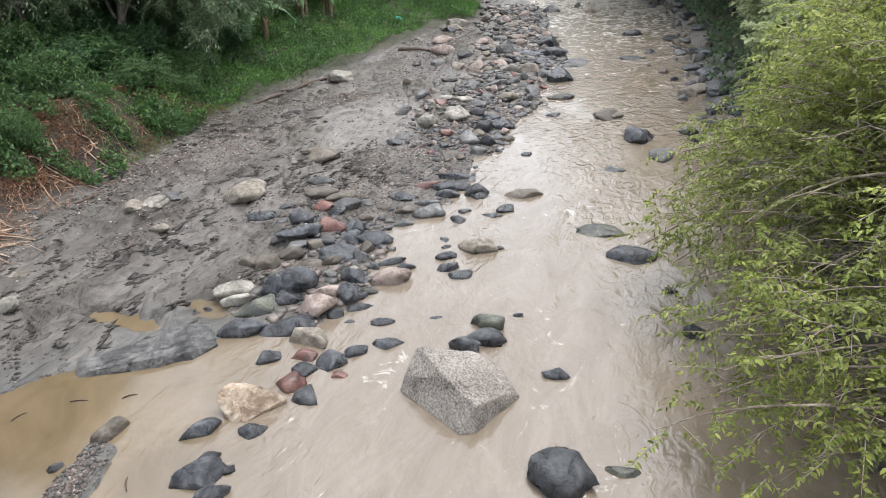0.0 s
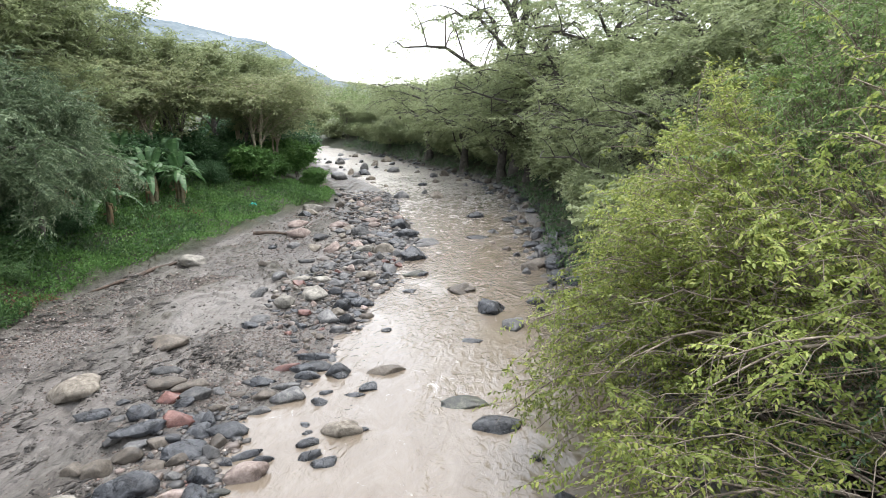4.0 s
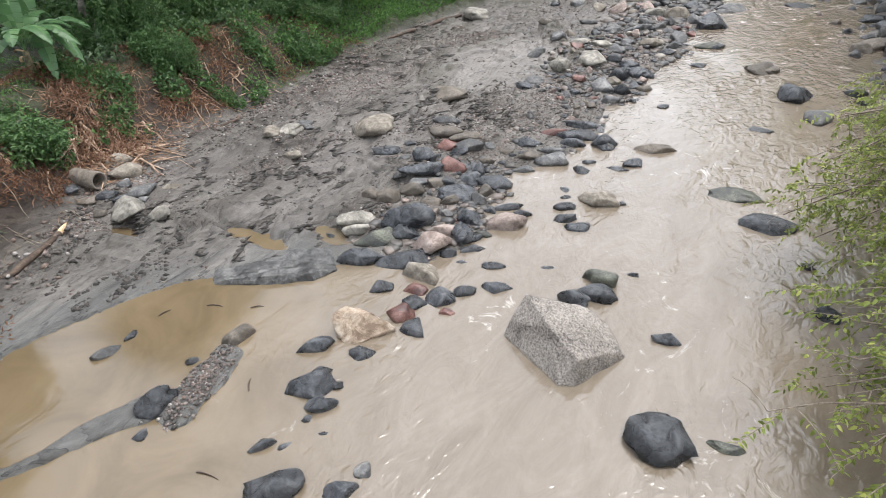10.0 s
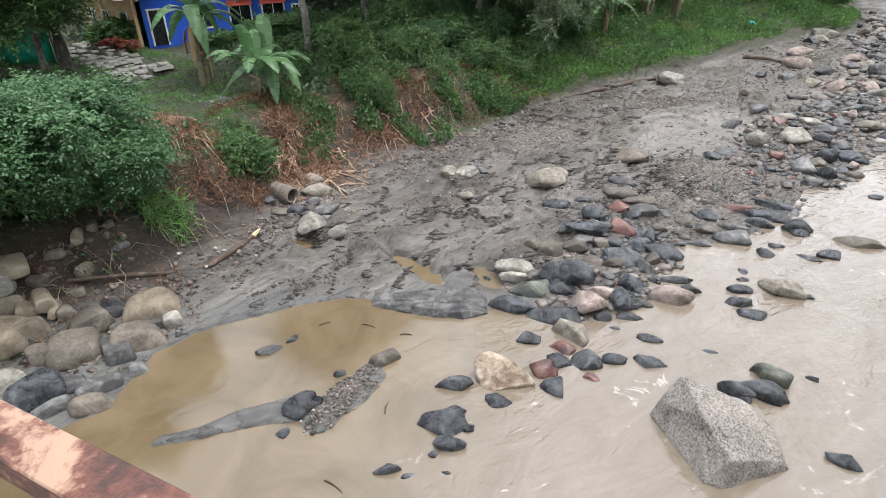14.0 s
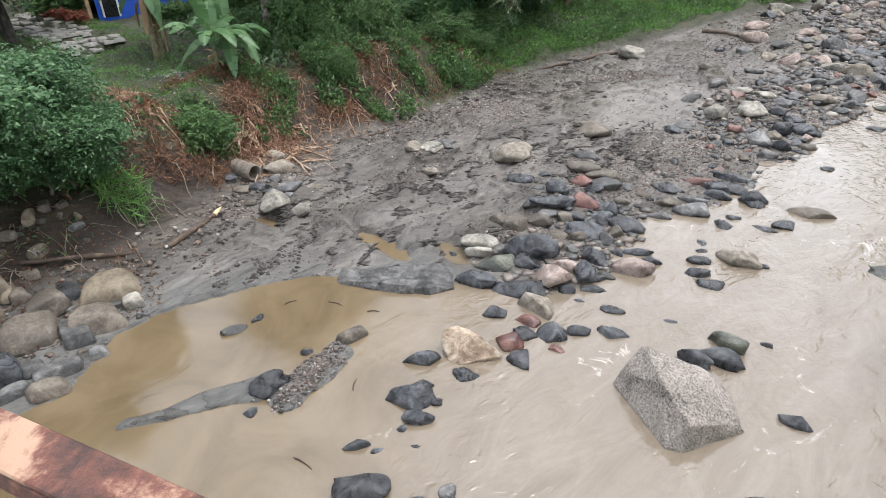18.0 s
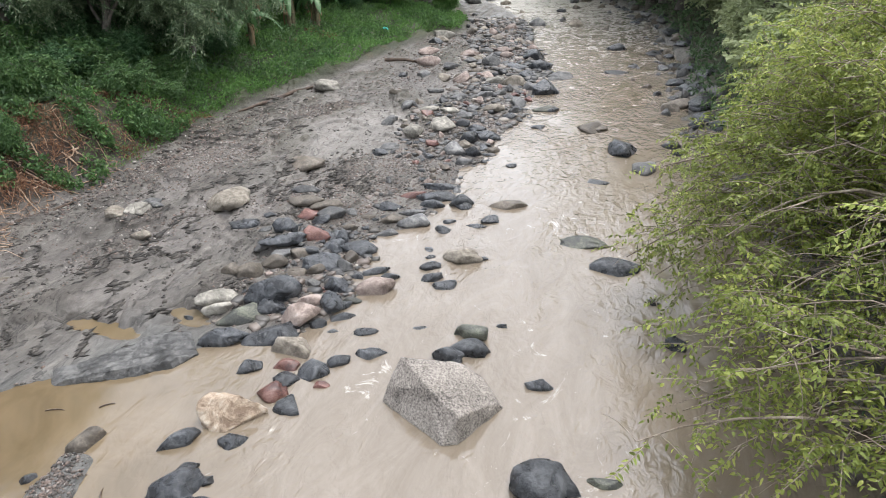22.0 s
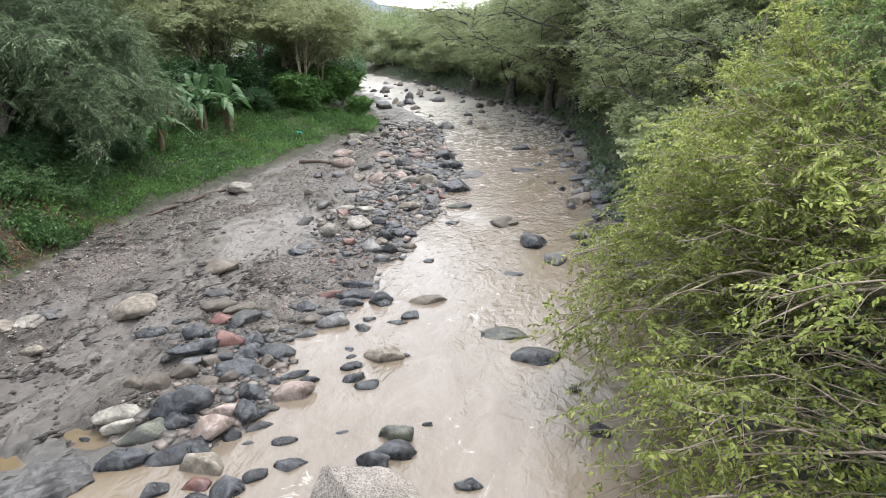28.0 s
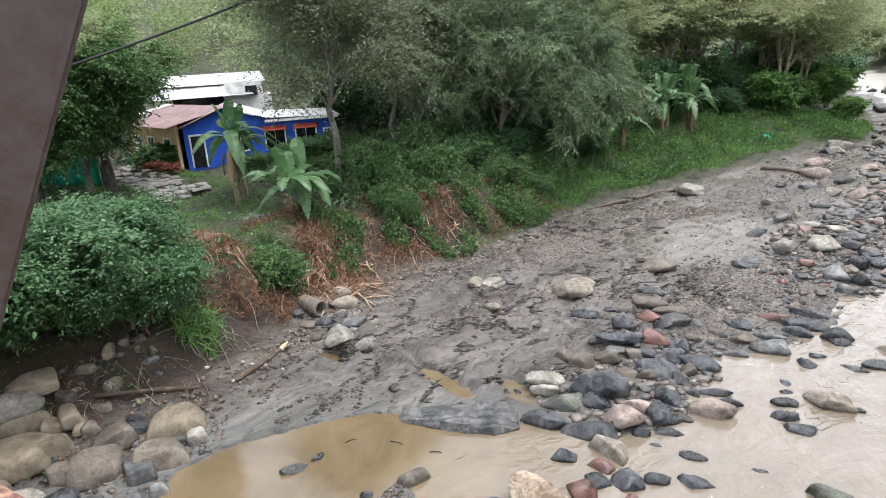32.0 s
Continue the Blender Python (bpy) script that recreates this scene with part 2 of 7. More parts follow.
    smoothed.operation = "MAXIMUM"
    nt.links.new(film.outputs[0], smoothed.inputs[0])
    nt.links.new(shelf.outputs[0], smoothed.inputs[1])
    # a broad sheet of pale silt further up the bar
    from_mid = nt.nodes.new("ShaderNodeVectorMath")
    from_mid.operation = "SUBTRACT"
    from_mid.inputs[1].default_value = (-12.8, 25.8, 0)
    nt.links.new(pos, from_mid.inputs[0])
    drawn_in = nt.nodes.new("ShaderNodeVectorMath")
    drawn_in.operation = "MULTIPLY"
    drawn_in.inputs[1].default_value = (1 / 2.7, 1 / 4.8, 0)
    nt.links.new(from_mid.outputs[0], drawn_in.inputs[0])
    span = nt.nodes.new("ShaderNodeVectorMath")
    span.operation = "LENGTH"
    nt.links.new(drawn_in.outputs[0], span.inputs[0])
    frayed = nt.nodes.new("ShaderNodeMath")
    frayed.operation, frayed.inputs[1].default_value = "MULTIPLY_ADD", 1.6
    nt.links.new(broad.outputs[0], frayed.inputs[0])
    nt.links.new(span.outputs["Value"], frayed.inputs[2])
    expanse = nt.nodes.new("ShaderNodeMapRange")
    expanse.inputs["From Min"].default_value, expanse.inputs["From Max"].default_value = 1.85, 1.6
    nt.links.new(frayed.outputs[0], expanse.inputs["Value"])
    spread_out = nt.nodes.new("ShaderNodeMath")
    spread_out.operation = "MAXIMUM"
    nt.links.new(smoothed.outputs[0], spread_out.inputs[0])
    nt.links.new(expanse.outputs[0], spread_out.inputs[1])
    smoothed = spread_out
    film = smoothed
    cool = ramp(nt, [(0.38, (0.046, 0.0455, 0.0425)), (0.5, (0.098, 0.0965, 0.0905)), (0.62, (0.150, 0.147, 0.138))])
    nt.links.new(blend.outputs[0], cool.inputs[0])
    tinted = nt.nodes.new("ShaderNodeMix")
    tinted.data_type = "RGBA"
    nt.links.new(shelf.outputs[0], tinted.inputs[0])
    nt.links.new(silt.outputs[0], tinted.inputs[6])
    nt.links.new(cool.outputs[0], tinted.inputs[7])
    pale_silt = ramp(nt, [(0.36, (0.10, 0.090, 0.081)), (0.5, (0.160, 0.146, 0.132)), (0.62, (0.225, 0.208, 0.190))])
    nt.links.new(blend.outputs[0], pale_silt.inputs[0])
    bleached = nt.nodes.new("ShaderNodeMix")
    bleached.data_type = "RGBA"
    nt.links.new(expanse.outputs[0], bleached.inputs[0])
    nt.links.new(tinted.outputs[2], bleached.inputs[6])
    nt.links.new(pale_silt.outputs[0], bleached.inputs[7])
    nt.links.new(film.outputs[0], coated.inputs[0])
    nt.links.new(mud.outputs[0], coated.inputs[6])
    nt.links.new(bleached.outputs[2], coated.inputs[7])
    earth = ramp(nt, [(0.36, (0.011, 0.008, 0.006)), (0.5, (0.031, 0.021, 0.0145)), (0.64, (0.070, 0.049, 0.033))])
    nt.links.new(blend.outputs[0], earth.inputs[0])
    up = nt.nodes.new("ShaderNodeMapRange")
    up.inputs["From Min"].default_value, up.inputs["From Max"].default_value = 0.26, 0.85
    nt.links.new(sep.outputs["Z"], up.inputs["Value"])
    both = nt.nodes.new("ShaderNodeMix")
    both.data_type = "RGBA"
    nt.links.new(up.outputs[0], both.inputs[0])
    nt.links.new(coated.outputs[2], edge_shaded.inputs[6])
    nt.links.new(edge_shaded.outputs[2], both.inputs[6])
    nt.links.new(earth.outputs[0], both.inputs[7])
    # moss and litter on the terrace and the grassy slope
    turf = ramp(nt, [(0.35, (0.015, 0.022, 0.009)), (0.5, (0.03, 0.038, 0.014)), (0.65, (0.07, 0.052, 0.03))])
    nt.links.new(blend.outputs[0], turf.inputs[0])
    top = nt.nodes.new("ShaderNodeMapRange")
    top.inputs["From Min"].default_value, top.inputs["From Max"].default_value = 1.5, 2.4
    nt.links.new(sep.outputs["Z"], top.inputs["Value"])
    slope = nt.nodes.new("ShaderNodeMapRange")
    slope.inputs["From Min"].default_value, slope.inputs["From Max"].default_value = 19, 25
    nt.links.new(sep.outputs["Y"], slope.inputs["Value"])
    low = nt.nodes.new("ShaderNodeMath")
    low.operation = "MULTIPLY"
    nt.links.new(slope.outputs[0], low.inputs[0])
    nt.links.new(up.outputs[0], low.inputs[1])
    most = nt.nodes.new("ShaderNodeMath")
    most.operation = "MAXIMUM"
    nt.links.new(low.outputs[0], most.inputs[0])
    nt.links.new(top.outputs[0], most.inputs[1])
    turfed = nt.nodes.new("ShaderNodeMix")
    turfed.data_type = "RGBA"
    nt.links.new(most.outputs[0], turfed.inputs[0])
    nt.links.new(both.outputs[2], turfed.inputs[6])
    nt.links.new(turf.outputs[0], turfed.inputs[7])
    nt.links.new(turfed.outputs[2], bsdf.inputs["Base Color"])
    wet = nt.nodes.new("ShaderNodeMapRange")
    wet.inputs["From Min"].default_value, wet.inputs["From Max"].default_value = 0.02, 0.4
    wet.inputs["To Min"].default_value, wet.inputs["To Max"].default_value = 0.3, 0.72
    nt.links.new(sep.outputs["Z"], wet.inputs["Value"])
    sheen = nt.nodes.new("ShaderNodeMath")
    sheen.operation, sheen.inputs[1].default_value = "MULTIPLY_ADD", 0.5
    sheen.use_clamp = True
    drier = nt.nodes.new("ShaderNodeMath")
    drier.operation, drier.inputs[1].default_value = "SUBTRACT", 0.22
    nt.links.new(broad.outputs[0], sheen.inputs[0])
    nt.links.new(wet.outputs[0], drier.inputs[0])
    nt.links.new(drier.outputs[0], sheen.inputs[2])
    slick = nt.nodes.new("ShaderNodeMix")
    slick.data_type = "FLOAT"
    slick.inputs[3].default_value = 0.42
    bar_film = nt.nodes.new("ShaderNodeMath")
    bar_film.operation = "MULTIPLY"
    dry_land = nt.nodes.new("ShaderNodeMath")
    dry_land.operation, dry_land.inputs[0].default_value = "SUBTRACT", 1.0
    nt.links.new(up.outputs[0], dry_land.inputs[1])
    nt.links.new(film.outputs[0], bar_film.inputs[0])
    nt.links.new(dry_land.outputs[0], bar_film.inputs[1])
    nt.links.new(bar_film.outputs[0], slick.inputs[0])
    nt.links.new(sheen.outputs[0], slick.inputs[2])
    nt.links.new(slick.outputs[0], bsdf.inputs["Roughness"])
    b = nt.nodes.new("ShaderNodeBump")
    b.inputs["Distance"].default_value = 0.19
    rough_part = nt.nodes.new("ShaderNodeMapRange")
    rough_part.inputs["To Min"].default_value, rough_part.inputs["To Max"].default_value = 1.0, 0.75
    nt.links.new(bar_film.outputs[0], rough_part.inputs["Value"])
    nt.links.new(rough_part.outputs[0], b.inputs["Strength"])
    nt.links.new(stepped.outputs[0], b.inputs["Height"])
    nt.links.new(b.outputs[0], bsdf.inputs["Normal"])
    return m


def water_surface():
    """Silty water: tea-brown in the still pool, milky beige in the stream, rippled by the current."""
    m = bpy.data.materials.new("silty_water")
    m.use_nodes = True
    nt = m.node_tree
    bsdf = nt.nodes["Principled BSDF"]
    pos = nt.nodes.new("ShaderNodeNewGeometry").outputs["Position"]
    sep = nt.nodes.new("ShaderNodeSeparateXYZ")
    nt.links.new(pos, sep.inputs[0])
    # how far out in the current: the pool lies west of a line that runs with the bar
    cur = nt.nodes.new("ShaderNodeMath")
    cur.operation, cur.inputs[1].default_value = "MULTIPLY_ADD", 0.55
    nt.links.new(sep.outputs["Y"], cur.inputs[0])
    nt.links.new(sep.outputs["X"], cur.inputs[2])
    swirl = noise_node(nt, pos, 0.5, 4, 0.6, 0.8)
    add = nt.nodes.new("ShaderNodeMath")
    add.operation, add.inputs[1].default_value = "MULTIPLY_ADD", 2.4
    nt.links.new(swirl.outputs[0], add.inputs[0])
    nt.links.new(cur.outputs[0], add.inputs[2])
    stream = nt.nodes.new("ShaderNodeMapRange")
    stream.inputs["From Min"].default_value, stream.inputs["From Max"].default_value = -4.8, -0.6
    nt.links.new(add.outputs[0], stream.inputs["Value"])
    pool = ramp(nt, [(0.35, (0.10, 0.0735, 0.041)), (0.65, (0.15, 0.1125, 0.068))])
    milk = ramp(nt, [(0.3, (0.131, 0.105, 0.077)), (0.5, (0.157, 0.129, 0.099)), (0.7, (0.188, 0.158, 0.126))])
    nt.links.new(swirl.outputs[0], pool.inputs[0])
    # silt drawn out in threads by the current
    thread = nt.nodes.new("ShaderNodeMapping")
    thread.inputs["Rotation"].default_value = (0, 0, radians(-8))
    thread.inputs["Scale"].default_value = (1.0, 0.4, 1.0)
    nt.links.new(pos, thread.inputs["Vector"])
    drift = noise_node(nt, thread.outputs[0], 1.1, 8, 0.72, 1.2)
    nt.links.new(drift.outputs[0], milk.inputs[0])
    both = nt.nodes.new("ShaderNodeMix")
    both.data_type = "RGBA"
    nt.links.new(stream.outputs[0], both.inputs[0])
    nt.links.new(pool.outputs[0], both.inputs[6])
    nt.links.new(milk.outputs[0], both.inputs[7])
    # thin torn foam on the riffles; upstream its pale colour also paints sky sheen
    torn = nt.nodes.new("ShaderNodeMapping")
    torn.inputs["Scale"].default_value = (1.0, 0.7, 1.0)
    nt.links.new(pos, torn.inputs["Vector"])
    froth = noise_node(nt, torn.outputs[0], 1.3, 9, 0.68, 1.6)
    line = nt.nodes.new("ShaderNodeMapRange")
    line.inputs["From Min"].default_value, line.inputs["From Max"].default_value = 0.64, 0.78
    # white water at the rapids far upstream; nearer, sky sheen painted in pale
    rapid_and_sheen = nt.nodes.new("ShaderNodeMapRange")
    rapid_and_sheen.inputs["From Min"].default_value, rapid_and_sheen.inputs["From Max"].default_value = 24, 92
    rapid_and_sheen.inputs["To Max"].default_value = 0.37
    nt.links.new(sep.outputs["Y"], rapid_and_sheen.inputs["Value"])
    torrent = nt.nodes.new("ShaderNodeMath")
    nt.links.new(froth.outputs[0], torrent.inputs[0])
    nt.links.new(rapid_and_sheen.outputs[0], torrent.inputs[1])
    for spot_at, reach, much in (((-4.9, 9.9, 0), 1.3, 0.08), ((-2.0, 8.9, 0), 1.8, 0.065), ((-2.2, 11.9, 0), 1.6, 0.06), ((0.6, 8.0, 0), 2.2, 0.06), ((-2.2, 18.5, 0), 2.6, 0.06)):
        away = nt.nodes.new("ShaderNodeVectorMath")
        away.operation = "DISTANCE"
        away.inputs[1].default_value = spot_at
        nt.links.new(pos, away.inputs[0])
        near = nt.nodes.new("ShaderNodeMapRange")
        near.inputs["From Min"].default_value, near.inputs["From Max"].default_value = reach, reach * 0.3
        near.inputs["To Max"].default_value = much
        nt.links.new(away.outputs["Value"], near.inputs["Value"])
        more = nt.nodes.new("ShaderNodeMath")
        nt.links.new(torrent.outputs[0], more.inputs[0])
        nt.links.new(near.outputs[0], more.inputs[1])
        torrent = more
    nt.links.new(torrent.outputs[0], line.inputs["Value"])
    some = nt.nodes.new("ShaderNodeMath")
    some.operation = "MULTIPLY"
    nt.links.new(line.outputs[0], some.inputs[0])
    nt.links.new(stream.outputs[0], some.inputs[1])
    foam_and_sheen = nt.nodes.new("ShaderNodeMix")
    foam_and_sheen.data_type = "RGBA"
    foam_and_sheen.inputs[7].default_value = (0.46, 0.43, 0.385, 1)
    nt.links.new(some.outputs[0], foam_and_sheen.inputs[0])
    nt.links.new(both.outputs[2], foam_and_sheen.inputs[6])
    nt.links.new(foam_and_sheen.outputs[2], bsdf.inputs["Base Color"])
    bsdf.inputs["IOR"].default_value = 1.66
    squash = nt.nodes.new("ShaderNodeMapping")
    squash.inputs["Scale"].default_value = (1.0, 0.6, 1.0)
    nt.links.new(pos, squash.inputs["Vector"])
    rip = noise_node(nt, squash.outputs[0], 1.5, 3, 0.55, 1.1)
    rip2 = noise_node(nt, squash.outputs[0], 4.2, 2, 0.5, 1.0)
    sm = nt.nodes.new("ShaderNodeMath")
    sm.operation, sm.inputs[1].default_value = "MULTIPLY_ADD", 0.55
    nt.links.new(rip2.outputs[0], sm.inputs[0])
    nt.links.new(rip.outputs[0], sm.inputs[2])
    st = nt.nodes.new("ShaderNodeMapRange")
    st.inputs["To Min"].default_value, st.inputs["To Max"].default_value = 0.05, 0.58
    nt.links.new(stream.outputs[0], st.inputs["Value"])
    b = nt.nodes.new("ShaderNodeBump")
    b.inputs["Distance"].default_value = 0.12
    # the riffles upstream are choppier
    far = nt.nodes.new("ShaderNodeMapRange")
    far.inputs["From Min"].default_value, far.inputs["From Max"].default_value = 16, 42
    far.inputs["To Min"].default_value, far.inputs["To Max"].default_value = 1.0, 3.0
    nt.links.new(sep.outputs["Y"], far.inputs["Value"])
    ruffled = nt.nodes.new("ShaderNodeMapRange")
    ruffled.inputs["From Min"].default_value, ruffled.inputs["From Max"].default_value = 20, 45
    ruffled.inputs["To Min"].default_value, ruffled.inputs["To Max"].default_value = 0.06, 0.2
    nt.links.new(sep.outputs["Y"], ruffled.inputs["Value"])
    nt.links.new(ruffled.outputs[0], bsdf.inputs["Roughness"])
    chop = nt.nodes.new("ShaderNodeMath")
    chop.operation = "MULTIPLY"
    nt.links.new(st.outputs[0], chop.inputs[0])
    nt.links.new(far.outputs[0], chop.inputs[1])
    # calm patches between the ripples
    calm = noise_node(nt, squash.outputs[0], 0.38, 3, 0.5, 0.6)
    lull = nt.nodes.new("ShaderNodeMapRange")
    lull.inputs["From Min"].default_value, lull.inputs["From Max"].default_value = 0.34, 0.66
    lull.inputs["To Min"].default_value, lull.inputs["To Max"].default_value = 0.25, 1.3
    nt.links.new(calm.outputs[0], lull.inputs["Value"])
    broken = nt.nodes.new("ShaderNodeMath")
    broken.operation = "MULTIPLY"
    nt.links.new(chop.outputs[0], broken.inputs[0])
    nt.links.new(lull.outputs[0], broken.inputs[1])
    nt.links.new(broken.outputs[0], b.inputs["Strength"])
    nt.links.new(sm.outputs[0], b.inputs["Height"])
    nt.links.new(b.outputs[0], bsdf.inputs["Normal"])
    return m


# ---- lie of the land ----
def vnoise(x, y, seed=0):
    """Smooth value noise in 0..1 on arrays."""
    x, y = np.asarray(x, float), np.asarray(y, float)
    xi, yi = np.floor(x), np.floor(y)
    fx, fy = x - xi, y - yi
    fx, fy = fx * fx * (3 - 2 * fx), fy * fy * (3 - 2 * fy)

    def lattice(a, b):
        v = np.sin(a * 127.1 + b * 311.7 + seed * 74.7) * 43758.5453
        return v - np.floor(v)
    low = lattice(xi, yi) * (1 - fx) + lattice(xi + 1, yi) * fx
    high = lattice(xi, yi + 1) * (1 - fx) + lattice(xi + 1, yi + 1) * fx
    return low * (1 - fy) + high * fy


def fractal(x, y, seed=0, octaves=4):
    total, gain = 0.0, 0.5
    for k in range(octaves):
        total = total + gain * (vnoise(x * 2 ** k, y * 2 ** k, seed + k) - 0.5)
        gain *= 0.5
    return total


def smooth(a, b, v):
    s = np.clip((v - a) / (b - a), 0, 1)
    return s * s * (3 - 2 * s)


# edges of the river, seen from above: y along the valley, x across it
SHORE_Y = [-60, -10, -1.5, 0, 1.1, 1.9, 2.5, 3.6, 4.5, 5.5, 6.3, 7.1, 7.6, 8.3, 9.1, 9.8, 10.2, 10.6, 11.4, 12.3, 13, 13.6, 14.5, 15.5, 16.4, 16.9, 18.5, 20.1, 21.2, 22.5, 23.4, 24.5, 26.8, 29, 31.2, 32.2, 35.6, 39.5, 46.8, 51.4, 57, 64, 70, 100, 140, 200]
SHORE_X = [-15, -14.5, -13.2, -12.3, -12.2, -12.8, -13.4, -13.5, -13.25, -12.95, -12.6, -12.2, -11.6, -10.6, -9.5, -8.9, -8.3, -7.3, -6.85, -6.6, -7.0, -7.2, -7.0, -7.7, -7.3, -6.6, -6.45, -6.3, -6.45, -6.7, -6.1, -6.0, -6.15, -5.95, -5.4, -6.05, -6.2, -5.9, -7.4, -9.0, -10.2, -12.2, -14.4, -29, -52, -95]
FOOT_Y = [-60, -10, 0, 3.4, 5, 7, 8.9, 11.2, 14.3, 18, 21.6, 28.4, 34, 43, 51, 54, 60, 75, 100, 140, 200]
FOOT_X = [-19, -16.5, -15.6, -15.6, -16.3, -17, -18.8, -19.4, -19.3, -19.2, -19.4, -20, -18.8, -18.2, -17.8, -15.4, -16.4, -22, -37, -62, -108]
RIGHT_Y = [-60, 0, 6, 9, 12, 17, 21, 25, 29, 33, 36.5, 41, 48.7, 59, 70, 78, 90, 108, 140, 200]
RIGHT_X = [9, 7.0, 5.4, 4.9, 4.7, 4.2, 3.4, 2.6, 2.2, 1.8, 1.2, 1.4, 1.5, 0.3, -1.6, -4, -11, -21, -40, -80]


# puddles left on the bar: centre and half-widths
PUDDLES = ((-10.3, 10.6, 0.9, 0.4), (-15.6, 7.9, 0.8, 0.28), (-12.6, 9.4, 1.2, 0.25))


def height(x, y):
    """Height of the ground above the river's level."""
    x, y = np.asarray(x, float), np.asarray(y, float)
    shore, foot, right = np.interp(y, SHORE_Y, SHORE_X), np.interp(y, FOOT_Y, FOOT_X), np.interp(y, RIGHT_Y, RIGHT_X)
    shore = shore + 0.3 * fractal(x * 1.3, y * 1.3, 3, 3)
    foot = foot + 1.0 * fractal(x * 0.5, y * 0.5, 7, 3)
    right = right + 1.2 * fractal(x * 0.5, y * 0.5, 9, 3)
    inland = np.maximum(shore - x, 0)
    span = np.maximum(shore - foot, 0.5)
    bar = 0.02 + 0.32 * np.clip(inland / span, 0, 1) ** 0.8
    ruts = fractal(x * 1.3 + y * 0.5, y * 0.5 - x * 0.25, 21, 4)
    bar = bar + smooth(0.2, 1.5, inland) * (0.15 * ruts + 0.05 * fractal(x * 3.2 + y * 0.6, y * 1.6 - x * 0.4, 23, 3))
    torn = 0.12 * fractal(x * 2.4, y * 2.0, 29, 4)
    step = (fractal(x * 0.8 + y * 0.35 + 1.5 * fractal(x * 0.3, y * 0.3, 27, 2), y * 0.35 - x * 0.2, 25, 3) + torn) * 8
    ledge = (np.floor(step) + smooth(0.44, 0.56, step - np.floor(step))) / 8
    bar = bar + smooth(0.8, 2.6, inland) * 1.0 * ledge
    bar = np.maximum(bar, 0.012 + 0.03 * smooth(0, 0.6, inland))
    # puddles left on the bar
    for px, py, rx, ry in PUDDLES:
        bar = bar - 0.5 * np.exp(-((x - px) / rx) ** 2 - ((y - py) / ry) ** 2)
    bed = -0.06 - 0.5 * smooth(0, 2.5, x - shore)
    # gravel spit in the still pool
    edge = 0.3 * fractal(x * 2.2, y * 2.2, 51, 3)
    along = np.clip((y - 1.5) / 2.6, 0, 1)
    spit = 1.0 * np.exp(-((x - (-10.4 + 1.0 * along) + edge) / (0.14 + 0.42 * along)) ** 4 - (np.maximum(np.abs(y - 2.9) - 1.3, 0) / 0.3) ** 2)
    spit = np.maximum(spit, np.exp(-((x + 9.0 + 0.22 * (y - 4.9) + edge) / 0.55) ** 4 - ((y - 4.9) / 1.55) ** 4))
    bed = np.maximum(bed, np.minimum(bed + 0.7 * spit, 0.05 + 0.12 * fractal(x * 2.5, y * 2.5, 53, 3)))
    z = np.where(inland > 0, bar, bed)
    # left bank: steep and raw near the bridge, a low green slope further up
    past = np.maximum(foot - x, 0)
    steep = 1 - smooth(20, 30, y)
    top = 2.3 + 0.5 * fractal(x * 0.15, y * 0.15, 31, 3)
    rise = steep * smooth(-0.2, 3.4, past) + (1 - steep) * (0.15 * smooth(0, 0.5, past) + 0.85 * smooth(0, 13, past))
    lump = smooth(0.1, 1.0, past) * (0.5 * fractal(x * 0.9, y * 0.9, 37, 3))
    z = z + rise * top + lump * (0.25 + 0.75 * steep)
    # right bank
    past = np.maximum(x - right, 0)
    z = np.where(x > right, -0.3 + 0.5 * smooth(0, 0.6, past) + 2.6 * smooth(0.3, 7, past) + 0.5 * fractal(x * 0.7, y * 0.7, 41, 3), z)
    z = np.where((x <= right) & (x > right - 1), np.maximum(z, -0.5), z)
    # valley sides
    far = np.maximum(np.maximum(foot - x - 45, x - right - 25), 0)
    z = z + 60 * smooth(0, 260, far) + 6 * smooth(0, 40, far) * fractal(x * 0.02, y * 0.02, 43, 3)
    z = z + 0.012 * np.maximum(y - 75, 0)
    return z


# ---- mesh helpers ----
def mesh_of(name, verts, faces, material, flat=False):
    """A mesh from arrays: verts (n, 3), faces (m, k) all of one size."""
    verts, faces = np.asarray(verts, np.float32), np.asarray(faces, np.int32)
    me = bpy.data.meshes.new(name)
    k = faces.shape[1]
    me.vertices.add(len(verts))
    me.vertices.foreach_set("co", verts.ravel())
    me.loops.add(faces.size)
    me.loops.foreach_set("vertex_index", faces.ravel())
    me.polygons.add(len(faces))
    me.polygons.foreach_set("loop_start", np.arange(0, faces.size, k, dtype=np.int32))
    me.update(calc_edges=True)
    me.polygons.foreach_set("use_smooth", np.full(len(faces), not flat))
    me.materials.append(material)
    return me


def part_mesh(name, me, parent, label=""):
    ob = new(name, me)
    ob.parent = parent
    if label:
        ob["label"] = label
    return ob


def part(name, bm, material, parent, label="", soft=False):
    """One bmesh as one mesh object under a thing or under a part."""
    me = bpy.data.meshes.new(name)
    bm.to_mesh(me)
    bm.free()
    me.materials.append(material)
    if soft:
        me.polygons.foreach_set("use_smooth", np.full(len(me.polygons), True))
    ob = new(name, me)
    if parent is not None:
        ob.parent = parent
    if label:
        ob["label"] = label
    return ob


def thing(name, x, y, z, label, category, group="", kind="", rz=0):
    ob = new(name)
    ob.matrix_world = pose(x, y, z, 0, 0, rz)
    ob.empty_display_size = 0.2
    return tagged(ob, label, category, group, kind)


